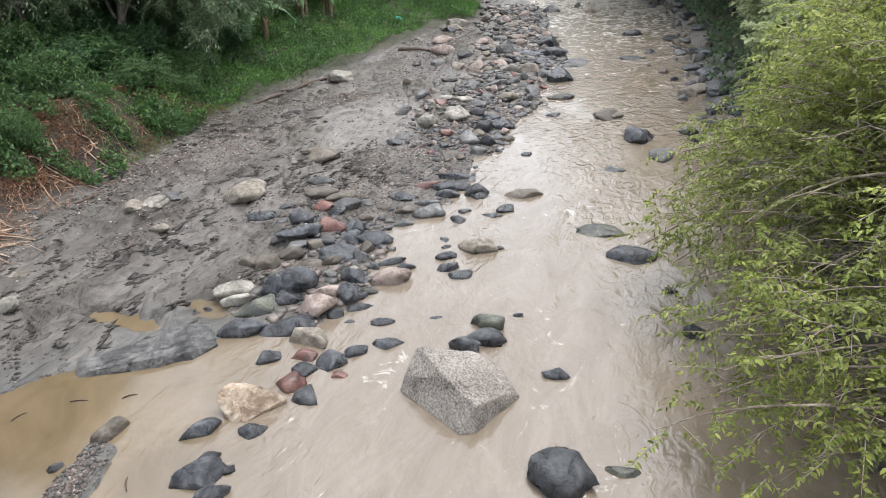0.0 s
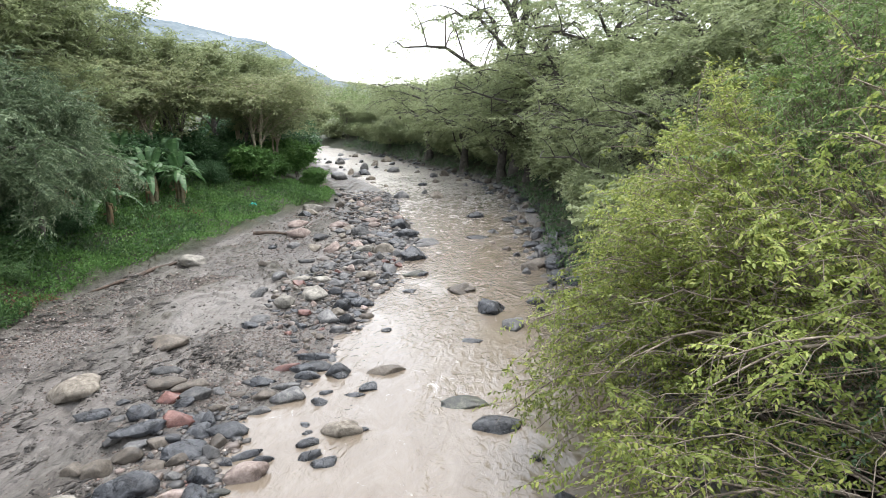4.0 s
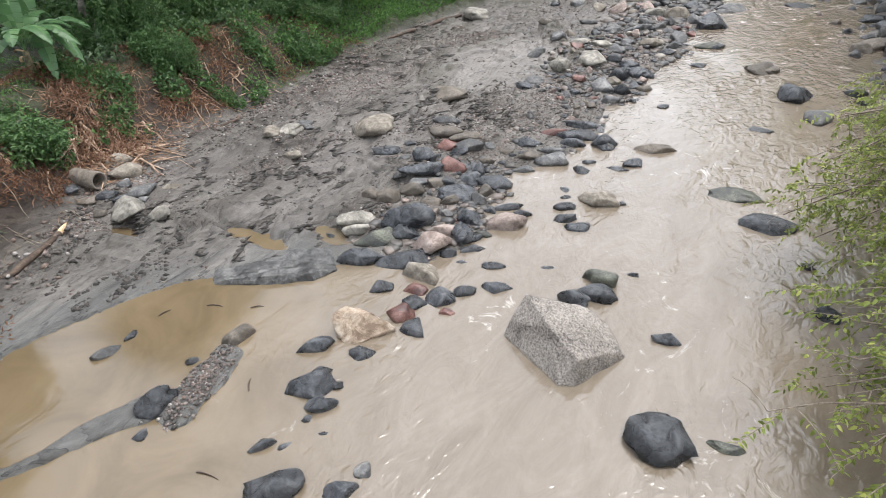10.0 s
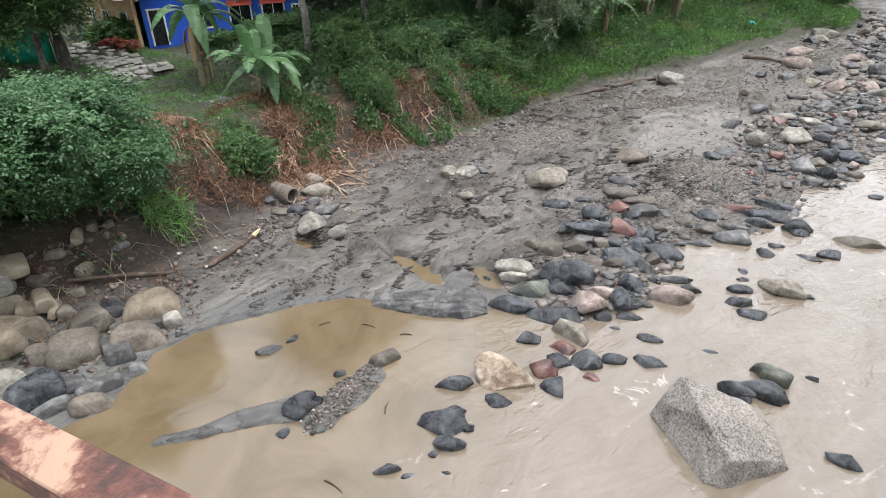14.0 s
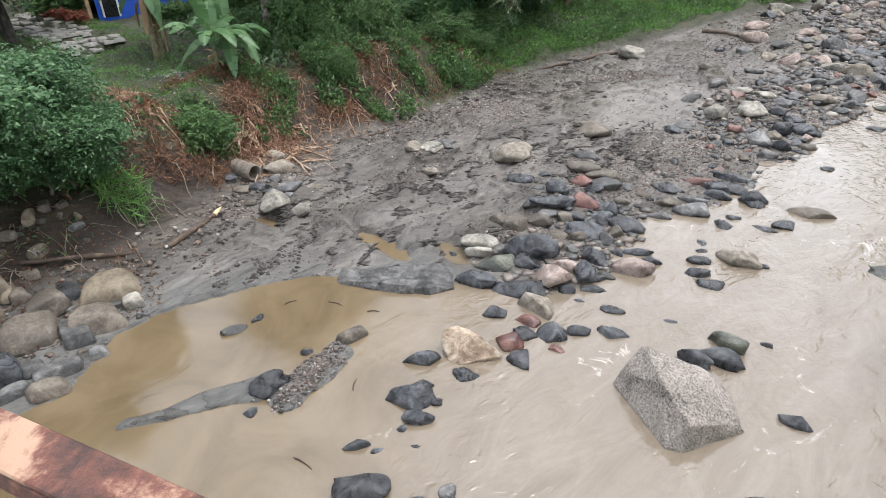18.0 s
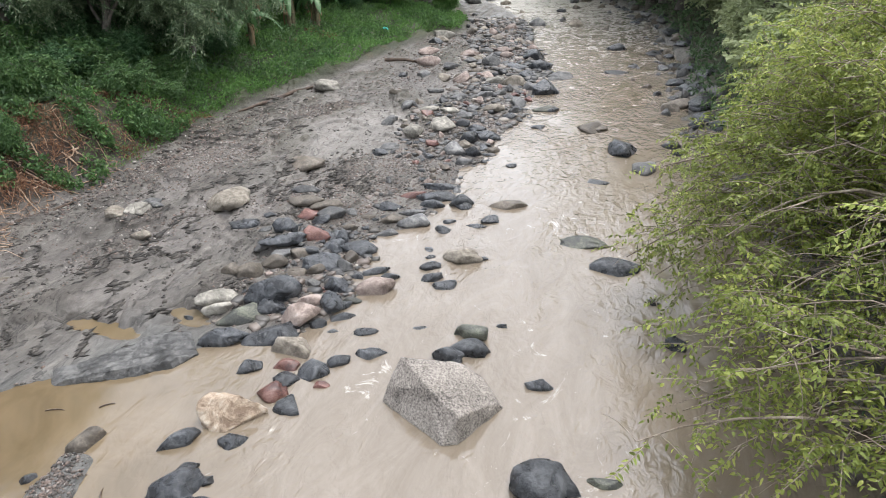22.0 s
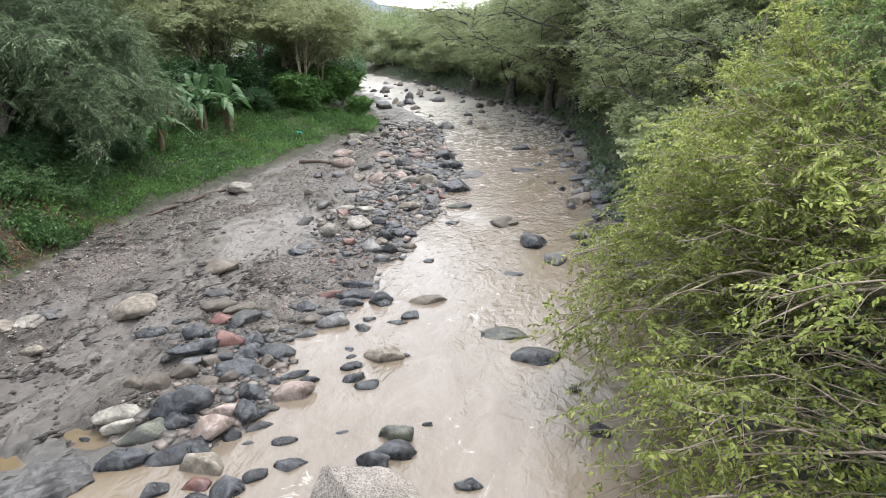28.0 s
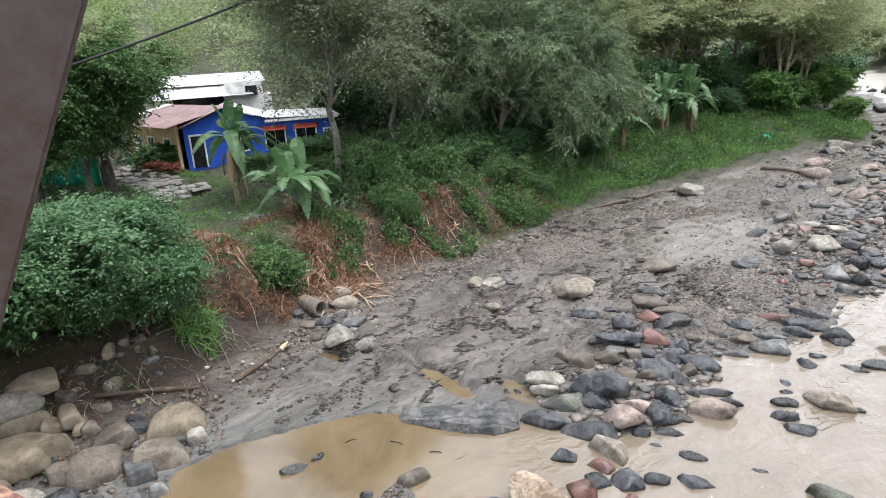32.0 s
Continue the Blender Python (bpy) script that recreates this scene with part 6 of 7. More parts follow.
# the top face lies at the empty's height; local x runs along the bridge
part("rail", box(22, 0.108, 0.012, (-2, -0.054, -0.012), 0.003), rust, bridge, "rusty beam with flaking red and cream paint")
part("rail_web", box(22, 0.012, 0.16, (-2, -0.012, -0.174), 0.003), rust, bridge)
part("rail_lip", box(22, 0.012, 0.05, (-2, -0.104, -0.064), 0.003), rust, bridge)
for k in range(8):
    x = -12.4 + 2.6 * k
    if abs(x - 1.2) > 0.9:
        part("post", box(0.08, 0.08, 0.95, (x, -0.05, -1.12), 0.006), rust, bridge)
part("deck_edge", box(22, 0.3, 0.35, (-2, -0.42, -1.35), 0.02), concrete, bridge, "grey concrete kerb of the bridge deck")
part("deck", box(22, 4.6, 0.25, (-2, -2.85, -1.45), 0.02), concrete, bridge, "concrete bridge deck")
# its right-hand edge runs from the first point up to the second
low, high, across = Vector((-1.662, -0.188, 7.916)), Vector((-0.599, 0.270, 9.295)), Vector((-0.15, -0.90, 0.42))
back = bridge.matrix_world.inverted()
bm = bmesh.new()
depth = Vector((-0.98, 0.09, -0.17)).normalized() * 0.09
ends = []
for p in (low, high + (high - low) * 0.8):
    ends.append([bm.verts.new(back @ (p + across.normalized() * a + depth * d)) for a, d in ((0, 0), (0.24, 0), (0.24, 1), (0, 1))])
for k in range(4):
    bm.faces.new((ends[0][k], ends[0][(k + 1) % 4], ends[1][(k + 1) % 4], ends[1][k]))
bm.faces.new(ends[0][::-1])
bm.faces.new(ends[1])
bmesh.ops.recalc_face_normals(bm, faces=bm.faces[:])
bmesh.ops.bevel(bm, geom=bm.edges[:], offset=0.006, segments=2, affect="EDGES")
part("diagonal", bm, steel_grey, bridge, "dull brown steel diagonal with worn paint")

# ---- houses on the terrace ----
def wall_paint(name, c, stain=0.75):
    return surface(name, tuple(v * stain * 0.8 for v in c), c, tuple(min(v * 1.15, 0.9) for v in c), 0.8, 12, 0.8, 0.15)


blue = wall_paint("blue_wall", (0.02, 0.10, 0.55))
orange = wall_paint("cream_wall", (0.62, 0.42, 0.24))
white_wall = wall_paint("white_wall", (0.78, 0.77, 0.74))
white_trim = wall_paint("white_trim", (0.75, 0.75, 0.73))
roof_red = surface("maroon_roof", (0.11, 0.062, 0.06), (0.17, 0.105, 0.102), (0.25, 0.175, 0.168), 0.8, 9, 0.6, 0.2)
roof_zinc = surface("zinc_roof", (0.20, 0.20, 0.20), (0.42, 0.43, 0.44), (0.60, 0.61, 0.62), 0.7, 6, 0.45, 0.15, metal=0.3)
# window glass, and the painted shade of the open door and upper storey
dark_glass_and_shade = surface("dark_window_and_shade", (0.006, 0.007, 0.009), (0.012, 0.014, 0.017), (0.03, 0.032, 0.036), 1.0, 5, 0.15, 0.0)
awning_red = wall_paint("red_awning", (0.42, 0.07, 0.045))
pool_blue = wall_paint("light_blue_wall", (0.12, 0.40, 0.62))


def poly_wall(pts, thick):
    """An upright wall from its outline in x and z, thickness along +y."""
    bm = bmesh.new()
    f = bm.faces.new([bm.verts.new((x, 0, z)) for x, z in pts])
    ext = bmesh.ops.extrude_face_region(bm, geom=[f])
    bmesh.ops.translate(bm, vec=(0, thick, 0), verts=[g for g in ext["geom"] if isinstance(g, bmesh.types.BMVert)])
    bmesh.ops.recalc_face_normals(bm, faces=bm.faces[:])
    return bm


def corrugated(w, d, rise, at, pitch=0.3, thick=0.025):
    """A ribbed roof sheet that spans w along x and climbs by rise over d along y."""
    n = max(4, int(w / pitch * 2))
    bm = bmesh.new()
    top, low = [], []
    for k in range(n + 1):
        x = -w / 2 + w * k / n
        z = 0.03 * (k % 2)
        top.append([bm.verts.new((x, 0, z)), bm.verts.new((x, d, z + rise))])
        low.append([bm.verts.new((x, 0, z - thick)), bm.verts.new((x, d, z + rise - thick))])
    for k in range(n):
        bm.faces.new((top[k][0], top[k + 1][0], top[k + 1][1], top[k][1]))
        bm.faces.new((low[k][1], low[k + 1][1], low[k + 1][0], low[k][0]))
        bm.faces.new((low[k][0], low[k + 1][0], top[k + 1][0], top[k][0]))
    bmesh.ops.translate(bm, vec=at, verts=bm.verts)
    return bm


def window_in(house, x, z, w, h, awning=False):
    win = part("window", box(w, 0.06, h, (x, -0.02, z)), dark_glass_and_shade, house, "dark window pane")
    t = 0.09
    for bx, bz, bw, bh in ((x, z - t, w + 2 * t, t), (x, z + h, w + 2 * t, t), (x - w / 2 - t / 2, z, t, h), (x + w / 2 + t / 2, z, t, h), (x, z, 0.04, h)):
        part("window_frame", box(bw, 0.12, bh, (bx, -0.05, bz), 0.006), white_trim, win, "white window frame")
    if awning:
        bm = box(w + 0.3, 0.55, 0.05, (0, 0, 0), 0.01, Matrix.Rotation(radians(28), 4, "X"))
        bmesh.ops.translate(bm, vec=(x, -0.28, z + h + 0.14), verts=bm.verts)
        part("awning", bm, awning_red, win, "small red awning")
    return win


# the blue house faces the river; local x runs along its front, y goes in
HZ = 2.55
house = thing("house", -41.1, 12.6, HZ, "bright blue one-storey house with white-framed windows and a metal roof", "house", rz=66.9)
FRONT = [(0, -0.4), (9.5, -0.4), (9.5, 2.6), (5.2, 2.75), (2.6, 3.6), (0, 2.6)]
part("wall", poly_wall(FRONT, 0.2), blue, house, "bright blue painted wall")
part("wall", box(0.2, 6.0, 3.0, (0.1, 3.2, -0.4)), blue, house)
part("wall", box(0.2, 6.0, 3.0, (9.4, 3.2, -0.4)), blue, house)
part("wall", box(9.1, 0.2, 3.0, (4.75, 6.3, -0.4)), blue, house)
for x0, z0, x1, z1, mt in ((-0.3, 2.55, 2.6, 3.68, roof_red), (2.6, 3.68, 5.2, 2.83, roof_zinc), (5.2, 2.83, 9.9, 2.66, roof_zinc)):
    w = math.hypot(x1 - x0, z1 - z0)
    bm = corrugated(w, 7.4, 0.0, (0, 0, 0))
    bmesh.ops.rotate(bm, cent=(0, 0, 0), matrix=Matrix.Rotation(-math.atan2(z1 - z0, x1 - x0), 3, "Y"), verts=bm.verts)
    bmesh.ops.translate(bm, vec=((x0 + x1) / 2, -0.55, (z0 + z1) / 2 + 0.03), verts=bm.verts)
    part("roof", bm, mt, house, "corrugated metal roof sheet")
part("fascia", box(4.7, 0.05, 0.16, (7.4, -0.58, 2.58)), white_trim, house, "white roof edge")
window_in(house, 7.6, 0.85, 1.25, 1.15, True)
window_in(house, 5.6, 0.85, 1.2, 1.15, True)
window_in(house, 3.4, 0.9, 0.8, 1.1)
window_in(house, 9.0, 1.2, 0.35, 0.6)
# a dark panel in place of the shade inside the doorway
door = part("door", box(0.75, 0.06, 2.0, (0.75, -0.02, 0.05)), dark_glass_and_shade, house, "dark panel standing for the shade in an open doorway")
for bx, bz, bw, bh in ((0.75, 2.05, 1.0, 0.1), (0.32, 0.05, 0.1, 2.0), (1.18, 0.05, 0.1, 2.0)):
    part("door_frame", box(bw, 0.12, bh, (bx, -0.05, bz), 0.006), white_trim, door, "white door frame")

cream = thing("house", -41.4, 12.2, HZ, "cream one-storey house with a maroon metal roof", "house", rz=8)
part("wall", poly_wall([(-7.5, -0.4), (0, -0.4), (0, 2.75), (-7.5, 2.75)], 0.2), orange, cream, "cream orange painted wall")
part("wall", box(0.2, 3.6, 3.15, (-7.4, 2.0, -0.4)), orange, cream)
part("wall", box(7.1, 0.2, 3.75, (-3.75, 3.7, -0.4)), orange, cream)
part("roof", corrugated(8.6, 4.6, 0.95, (-3.9, -0.7, 2.7)), roof_red, cream, "maroon corrugated roof sloping to the yard")
part("roof", corrugated(1.2, 4.6, 0.95, (-8.5, -0.7, 2.76)), roof_zinc, cream, "white metal edge sheet")
for x in (-1.2, -3.6, -5.6):
    window_in(cream, x, 0.7, 0.8, 1.2)
yard = thing("yard_wall", -45.5, 10.6, HZ, "low light blue yard wall with a white post", "wall", rz=8)
part("panel", box(3.2, 0.15, 0.75, (0, 0, -0.1)), pool_blue, yard)
part("post", box(0.16, 0.16, 1.9, (1.0, -0.1, -0.1)), white_trim, yard)
part("kerb", box(5.5, 0.7, 0.25, (3.0, -0.9, -0.12)), concrete, yard)

# white building behind
back = thing("house", -58, 14.5, 1.6, "white two-storey building with pale metal roofs", "house", rz=70)
part("wall", box(9.0, 0.25, 5.0, (6.6, 0, -0.4)), white_wall, back, "white plastered wall")
part("wall", box(3.2, 0.25, 6.2, (8.8, -0.4, -0.4)), white_wall, back)
part("wall", box(0.25, 8, 5.0, (11.0, 4, -0.4)), white_wall, back)
# the shade of the open storey, drawn as a dark panel
part("shutter", box(4.2, 0.1, 2.3, (4.9, -0.2, 2.4)), dark_glass_and_shade, back, "dark panel standing for the shade in the open upper storey")
part("window", box(1.0, 0.1, 0.8, (9.4, -0.6, 4.6)), dark_glass_and_shade, back)
bm = corrugated(16.5, 5, 0.9, (1.2, -1.4, 4.7))
part("roof", bm, roof_zinc, back, "pale corrugated metal roof")
part("roof", corrugated(14, 6, 0.9, (4.0, 2.6, 5.6)), roof_zinc, back)
shed = thing("house", -43, 35.5, 2.6, "pale hut behind the trees on the bank", "house", rz=60)
part("wall", box(4, 3, 2.6, (0, 1.5, -0.4)), white_wall, shed)
part("roof", corrugated(4.6, 4, 0.5, (0, -0.4, 2.2)), roof_zinc, shed)

# green tarpaulin fence
tarp = surface("green_tarp", (0.0, 0.14, 0.085), (0.01, 0.27, 0.17), (0.03, 0.38, 0.25), 0.9, 10, 0.6, 0.25)
fence = thing("tarp_fence", -42.6, 5.6, 2.4, "bright green tarpaulin fence on posts", "fence", rz=42)
bm = bmesh.new()
cols = [[bm.verts.new((-2.6 + 5.2 * k / 24, 0.08 * math.sin(k * 1.3) + 0.05 * math.sin(k * 2.9), z)) for z in (0, 0.8, 1.6, 2.3 + 0.05 * math.sin(k))] for k in range(25)]
for a, b in zip(cols, cols[1:]):
    for k in range(3):
        bm.faces.new((a[k], b[k], b[k + 1], a[k + 1]))
bmesh.ops.solidify(bm, geom=bm.faces[:], thickness=0.02)
part("tarp", bm, tarp, fence, "bright green tarpaulin sheet", soft=True)
for k in range(5):
    part("post", box(0.09, 0.09, 2.5, (-2.6 + 1.3 * k, 0.18, -0.1), 0.01), bark_grey, fence)

# overhead cable
cable = bpy.data.materials.new("black_cable")
cable.use_nodes = True
cable.node_tree.nodes["Principled BSDF"].inputs["Base Color"].default_value = (0.02, 0.022, 0.022, 1)
cable.node_tree.nodes["Principled BSDF"].inputs["Roughness"].default_value = 0.6
a, b = Vector((-33.24, 4.20, 8.73)), Vector((-26.77, 13.54, 11.90))
line = [a.lerp(b, k / 24) - Vector((0, 0, 0.12 * (1 - (k / 12 - 1) ** 2))) for k in range(25)]
v, q = tube([tuple(p) for p in line], [0.06] * 25, 6)
tagged(new("cable", mesh_of("cable", v, q, cable)), "black overhead cable strung along the bank", "cable")


# ---- undergrowth ----
def inside(x, y, ring):
    """Which points lie in a ring of corners."""
    res = np.zeros(len(x), bool)
    for (x0, y0), (x1, y1) in zip(ring, ring[1:] + ring[:1]):
        res ^= ((y0 > y) != (y1 > y)) & (x < (x1 - x0) * (y - y0) / (y1 - y0 + 1e-12) + x0)
    return res


def carpet(name, label, x0, x1, y0, y1, n, size, leaf, seed, tall=0.25, where=None, clump=0.5, slim=0.5, up=0.5):
    """Low plants over a stretch of ground: single leaves in clumps of uneven height."""
    r = np.random.default_rng(seed)
    x, y = r.uniform(x0, x1, n), r.uniform(y0, y1, n)
    thick = vnoise(x * 0.7, y * 0.7, seed) * 0.6 + vnoise(x * 2.3, y * 2.3, seed + 1) * 0.4
    keep = thick > r.uniform(0, clump, n)
    if where is not None:
        keep &= where(x, y)
    x, y, thick = x[keep], y[keep], thick[keep]
    z = height(x, y) + tall * thick * r.uniform(0.05, 1, len(x)) ** 0.8 * 1.6
    way = r.normal(0, 0.7, (len(x), 3)) + [0, 0, up]
    v, q = leaves(np.stack([x, y, z], -1), way, size, size * slim, r)
    return tagged(new(name, mesh_of(name, v, q, leaf, flat=True)), label, "undergrowth", kind="stuff")


def past_foot(x, y):
    return np.interp(y, FOOT_Y, FOOT_X) - x


carpet("grass", "bright green weeds and grass on the low bank", -34, -14.5, 20, 62, 110000, 0.2, leaf_grass, 101, 0.42, lambda x, y: (past_foot(x, y) > 0.35 + 0.5 * vnoise(x, y, 3)) & (past_foot(x, y) < 15), 0.8)
carpet("weeds", "taller dark weeds among the grass on the low bank", -34, -15, 21, 60, 50000, 0.26, leaf_creeper, 107, 0.6, lambda x, y: (past_foot(x, y) > 1.0) & (past_foot(x, y) < 16) & (vnoise(x * 0.35, y * 0.35, 108) + 0.3 * vnoise(x * 1.2, y * 1.2, 109) + 0.03 * past_foot(x, y) > 0.66), 0.6)
carpet("grass", "green grass along the bank's edge", -22, -15, 17.5, 30, 16000, 0.14, leaf_grass, 102, 0.14, lambda x, y: (past_foot(x, y) > 0.25) & (past_foot(x, y) < 2.2), 0.7, 0.25)
carpet("undergrowth", "dark green creepers and weeds on the terrace", -48, -19, -6, 34, 60000, 0.24, leaf_dark, 103, 0.5, lambda x, y: (past_foot(x, y) > 3.2) & ~((y < 12.6) & (y > 5) & (x < -20.5)) & ~((x < -35) & (y > 11) & (y < 24)), 0.75)
carpet("undergrowth", "short grass by the path on the terrace", -46, -19.8, 5.0, 12.2, 30000, 0.14, leaf_grass, 104, 0.12, lambda x, y: (past_foot(x, y) > 3.0) & ((np.abs(y - 9.4) > 1.2) | (x > -31.4)), 0.75, 0.25)
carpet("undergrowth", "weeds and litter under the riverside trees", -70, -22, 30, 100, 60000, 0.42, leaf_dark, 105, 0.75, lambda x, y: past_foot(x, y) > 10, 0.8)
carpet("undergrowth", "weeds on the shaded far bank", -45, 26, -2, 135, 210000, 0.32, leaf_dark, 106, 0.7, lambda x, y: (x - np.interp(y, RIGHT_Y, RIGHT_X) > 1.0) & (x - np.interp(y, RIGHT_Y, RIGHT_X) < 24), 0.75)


def spot(cx, cy, rx, ry):
    return lambda x, y: ((x - cx) / rx) ** 2 + ((y - cy) / ry) ** 2 < 0.55 + 0.8 * vnoise(x * 1.5, y * 1.5, 5)


# creepers hanging on the raw bank, and dry brown growth between them
carpet("creeper", "green creeper hanging down the earth bank", -24, -18, 10.5, 26, 34000, 0.19, leaf_creeper, 111, 0.5, lambda x, y: (past_foot(x, y) > 0.15) & (past_foot(x, y) < 4.5) & (vnoise(x * 0.5 + 2, y * 0.75, 15) + 0.25 * vnoise(x * 2, y * 2, 16) > 0.78), 0.6)
carpet("creeper", "green creeper over the bank's edge", -22.5, -18.5, 7, 10.6, 7000, 0.15, leaf_creeper, 112, 0.45, spot(-20.5, 8.7, 1.1, 0.8), 0.5)
for cx, cy, rx, ry, sd in ((-20.6, 14.1, 0.9, 0.4, 141), (-21.4, 15.4, 1.0, 0.4, 142), (-19.8, 17.3, 0.6, 0.5, 143), (-21.3, 18.7, 1.2, 0.5, 144), (-20.6, 20.9, 0.9, 0.7, 145), (-21.3, 12.6, 0.4, 0.3, 146)):
    carpet("creeper", "patch of leafy creeper hanging down the bank", cx - 2, cx + 2, cy - 1.6, cy + 1.6, 5000, 0.19, leaf_creeper, sd, 0.8, spot(cx, cy, rx, ry), 0.4, 0.6, -0.1)
carpet("creeper", "dark creeper on the steep bank", -23, -19, 13, 17, 12000, 0.16, leaf_creeper, 113, 0.5, spot(-22.3, 14.8, 1.0, 0.8), 0.5)
carpet("creeper", "yellow-green tuft of long grass on the bank", -18.8, -16.4, 3.4, 5.6, 2500, 0.55, leaf_grass, 114, 0.4, spot(-17.6, 4.6, 0.8, 0.7), 0.6, 0.06, 0.1)
carpet("dead_leaves", "dry brown leaves and stalks on the bank", -25, -18, 5, 25, 60000, 0.26, leaf_dry, 115, 0.25, lambda x, y: (past_foot(x, y) > 0.3) & (past_foot(x, y) < 4.6) & (vnoise(x * 0.6 + 7, y * 0.6, 18) > 0.36), 0.75, 0.12, 0.0)
carpet("dead_leaves", "heap of reddish dry palm leaves", -24, -19.5, 5, 8.5, 4500, 0.34, leaf_orange, 116, 0.4, spot(-21.9, 6.6, 1.3, 0.8), 0.6, 0.13, 0.1)
carpet("dead_leaves", "orange-brown dry stalks sliding down the bank", -22.5, -18.2, 9.2, 12.4, 5500, 0.34, leaf_orange, 117, 0.35, spot(-20.2, 10.8, 1.7, 1.1), 0.6, 0.12, 0.0)


carpet("dead_leaves", "dead leaves caught between the riprap stones", -18.2, -13.6, -3, 4.2, 2600, 0.13, leaf_dry, 118, 0.1, lambda x, y: past_foot(x, y) > -2.0, 0.8, 0.4)
carpet("creeper", "sparse creeper between the riprap stones", -18.4, -14.6, -3, 4.5, 1500, 0.14, leaf_creeper, 119, 0.3, lambda x, y: vnoise(x * 0.9, y * 0.9, 77) > 0.62, 0.8)


def litter(name, label, cx, cy, rx, ry, n, ln, material, seed, thick=1.0):
    """A tangle of dry sticks."""
    r = np.random.default_rng(seed)
    lines = []
    for _ in range(n):
        x, y = cx + r.normal(0, rx), cy + r.normal(0, ry)
        d = unit(np.array([r.normal(0.6, 0.7), r.normal(-0.2, 0.7)]))
        L = ln * r.uniform(0.5, 1.4)
        pts = []
        for f in np.linspace(0, 1, 5):
            px, py = x + d[0] * L * f + r.normal(0, 0.04), y + d[1] * L * f + r.normal(0, 0.04)
            pts.append((px, py, max(ground_at(px, py), 0) + 0.03 + 0.12 * math.sin(f * 3.1) * r.uniform(0, 1.2)))
        lines.append((pts, np.linspace(0.013, 0.005, 5) * r.uniform(0.5, 1.5) * thick))
    v, q = tubes(lines, 4)
    return tagged(new(name, mesh_of(name, v, q, material)), label, "sticks", kind="stuff")


dry_stick = surface("dry_stick", (0.09, 0.05, 0.03), (0.215, 0.125, 0.075), (0.40, 0.275, 0.18), 3, 25, 0.9, 0.4)
litter("dry_sticks", "tangle of dry orange-brown stalks on the bank", -20.0, 10.6, 0.9, 1.0, 240, 1.0, dry_stick, 121)
pale_stalk = surface("pale_stalk", (0.13, 0.082, 0.055), (0.29, 0.20, 0.14), (0.48, 0.37, 0.28), 3, 20, 0.9, 0.4)
litter("dry_stalks", "pale broken banana stalks slid down the bank", -19.9, 10.3, 0.7, 0.8, 55, 1.5, pale_stalk, 127, 3.2)
litter("dry_stalks", "pale broken stalks on the edge of the bank", -21.9, 6.7, 0.9, 0.5, 40, 1.2, pale_stalk, 128, 3.0)
litter("dry_stalks", "dead stalks between the creepers on the bank", -20.8, 15.5, 0.7, 2.6, 45, 1.0, pale_stalk, 129, 2.4)
litter("dry_sticks", "straw-coloured stalks hanging down the raw bank", -20.6, 13.2, 0.8, 1.3, 120, 0.7, dry_stick, 126)
litter("dry_sticks", "dry stalks on the bank's edge", -21.4, 6.9, 0.9, 0.7, 80, 0.9, dry_stick, 122)
litter("dry_sticks", "bare roots and sticks at the bank's foot", -17.3, 5.8, 0.5, 1.0, 26, 0.9, twig_bark, 123)
litter("dry_sticks", "dry sticks and roots above the riprap", -16.6, 1.6, 0.5, 1.6, 36, 0.7, twig_bark, 124)
litter("dry_sticks", "dry stalks between the creepers", -21.0, 17.5, 0.9, 2.4, 160, 0.7, dry_stick, 125)


# ---- shrubs ----
def shrub(label, x, y, h, spread, seed, leaf, per=140, size=0.16, limbs=9, flat=0.7):
    return tree("shrub", label, x, y, h, spread, seed, leaf, bark_grey, limbs=limbs, twigs=5, per=per, size=size, flat=flat, trunk=0.06, low=0.05, narrow=0.36, category="shrub", trunks=2, slim=1.35, full=True)


near_bush = shrub("dense dark green shrub spilling over the bank", -18.9, 1.4, 3.0, 2.0, 31, leaf_bush, 330, 0.135)
for x, y, turn, grow in ((-18.2, -1.0, 70, 1.1), (-19.2, 2.9, 160, 0.82), (-20.8, 0.2, 250, 1.0), (-22.0, 2.4, 20, 0.7), (-18.0, 3.6, 300, 0.75), (-23.2, -0.5, 110, 0.8), (-24.6, 4.0, 200, 0.5), (-18.3, -3.5, 30, 1.2), (-19.0, 4.6, 220, 0.42), (-18.2, -0.4, 130, 0.6), (-18.3, 2.4, 10, 0.55), (-18.4, -2.6, 230, 0.7)):
    again(near_bush, x, y, turn, grow)
garden_bush = shrub("green garden shrub below the blue house", -35.0, 16.5, 1.25, 1.1, 32, leaf_creeper, 110, 0.18)
for x, y, turn, grow in ((-35, 18.3, 60, 1.0), (-34.5, 20.3, 150, 1.05), (-33.5, 22.3, 240, 1.1), (-36.6, 14.8, 330, 0.8), (-42.5, 10.6, 90, 0.95), (-31.0, 16.5, 10, 0.9), (-29, 18, 100, 1.0)):
    again(garden_bush, x, y, turn, grow)
bank_bush = tree("shrub", "ragged green bush growing out of the earth bank", -20.0, 8.3, 1.6, 0.95, 36, leaf_creeper, bark_grey, limbs=8, twigs=5, per=60, size=0.16, flat=0.7, trunk=0.05, low=0.05, droop=0.45, narrow=0.6, category="shrub", trunks=2, slim=1.1)
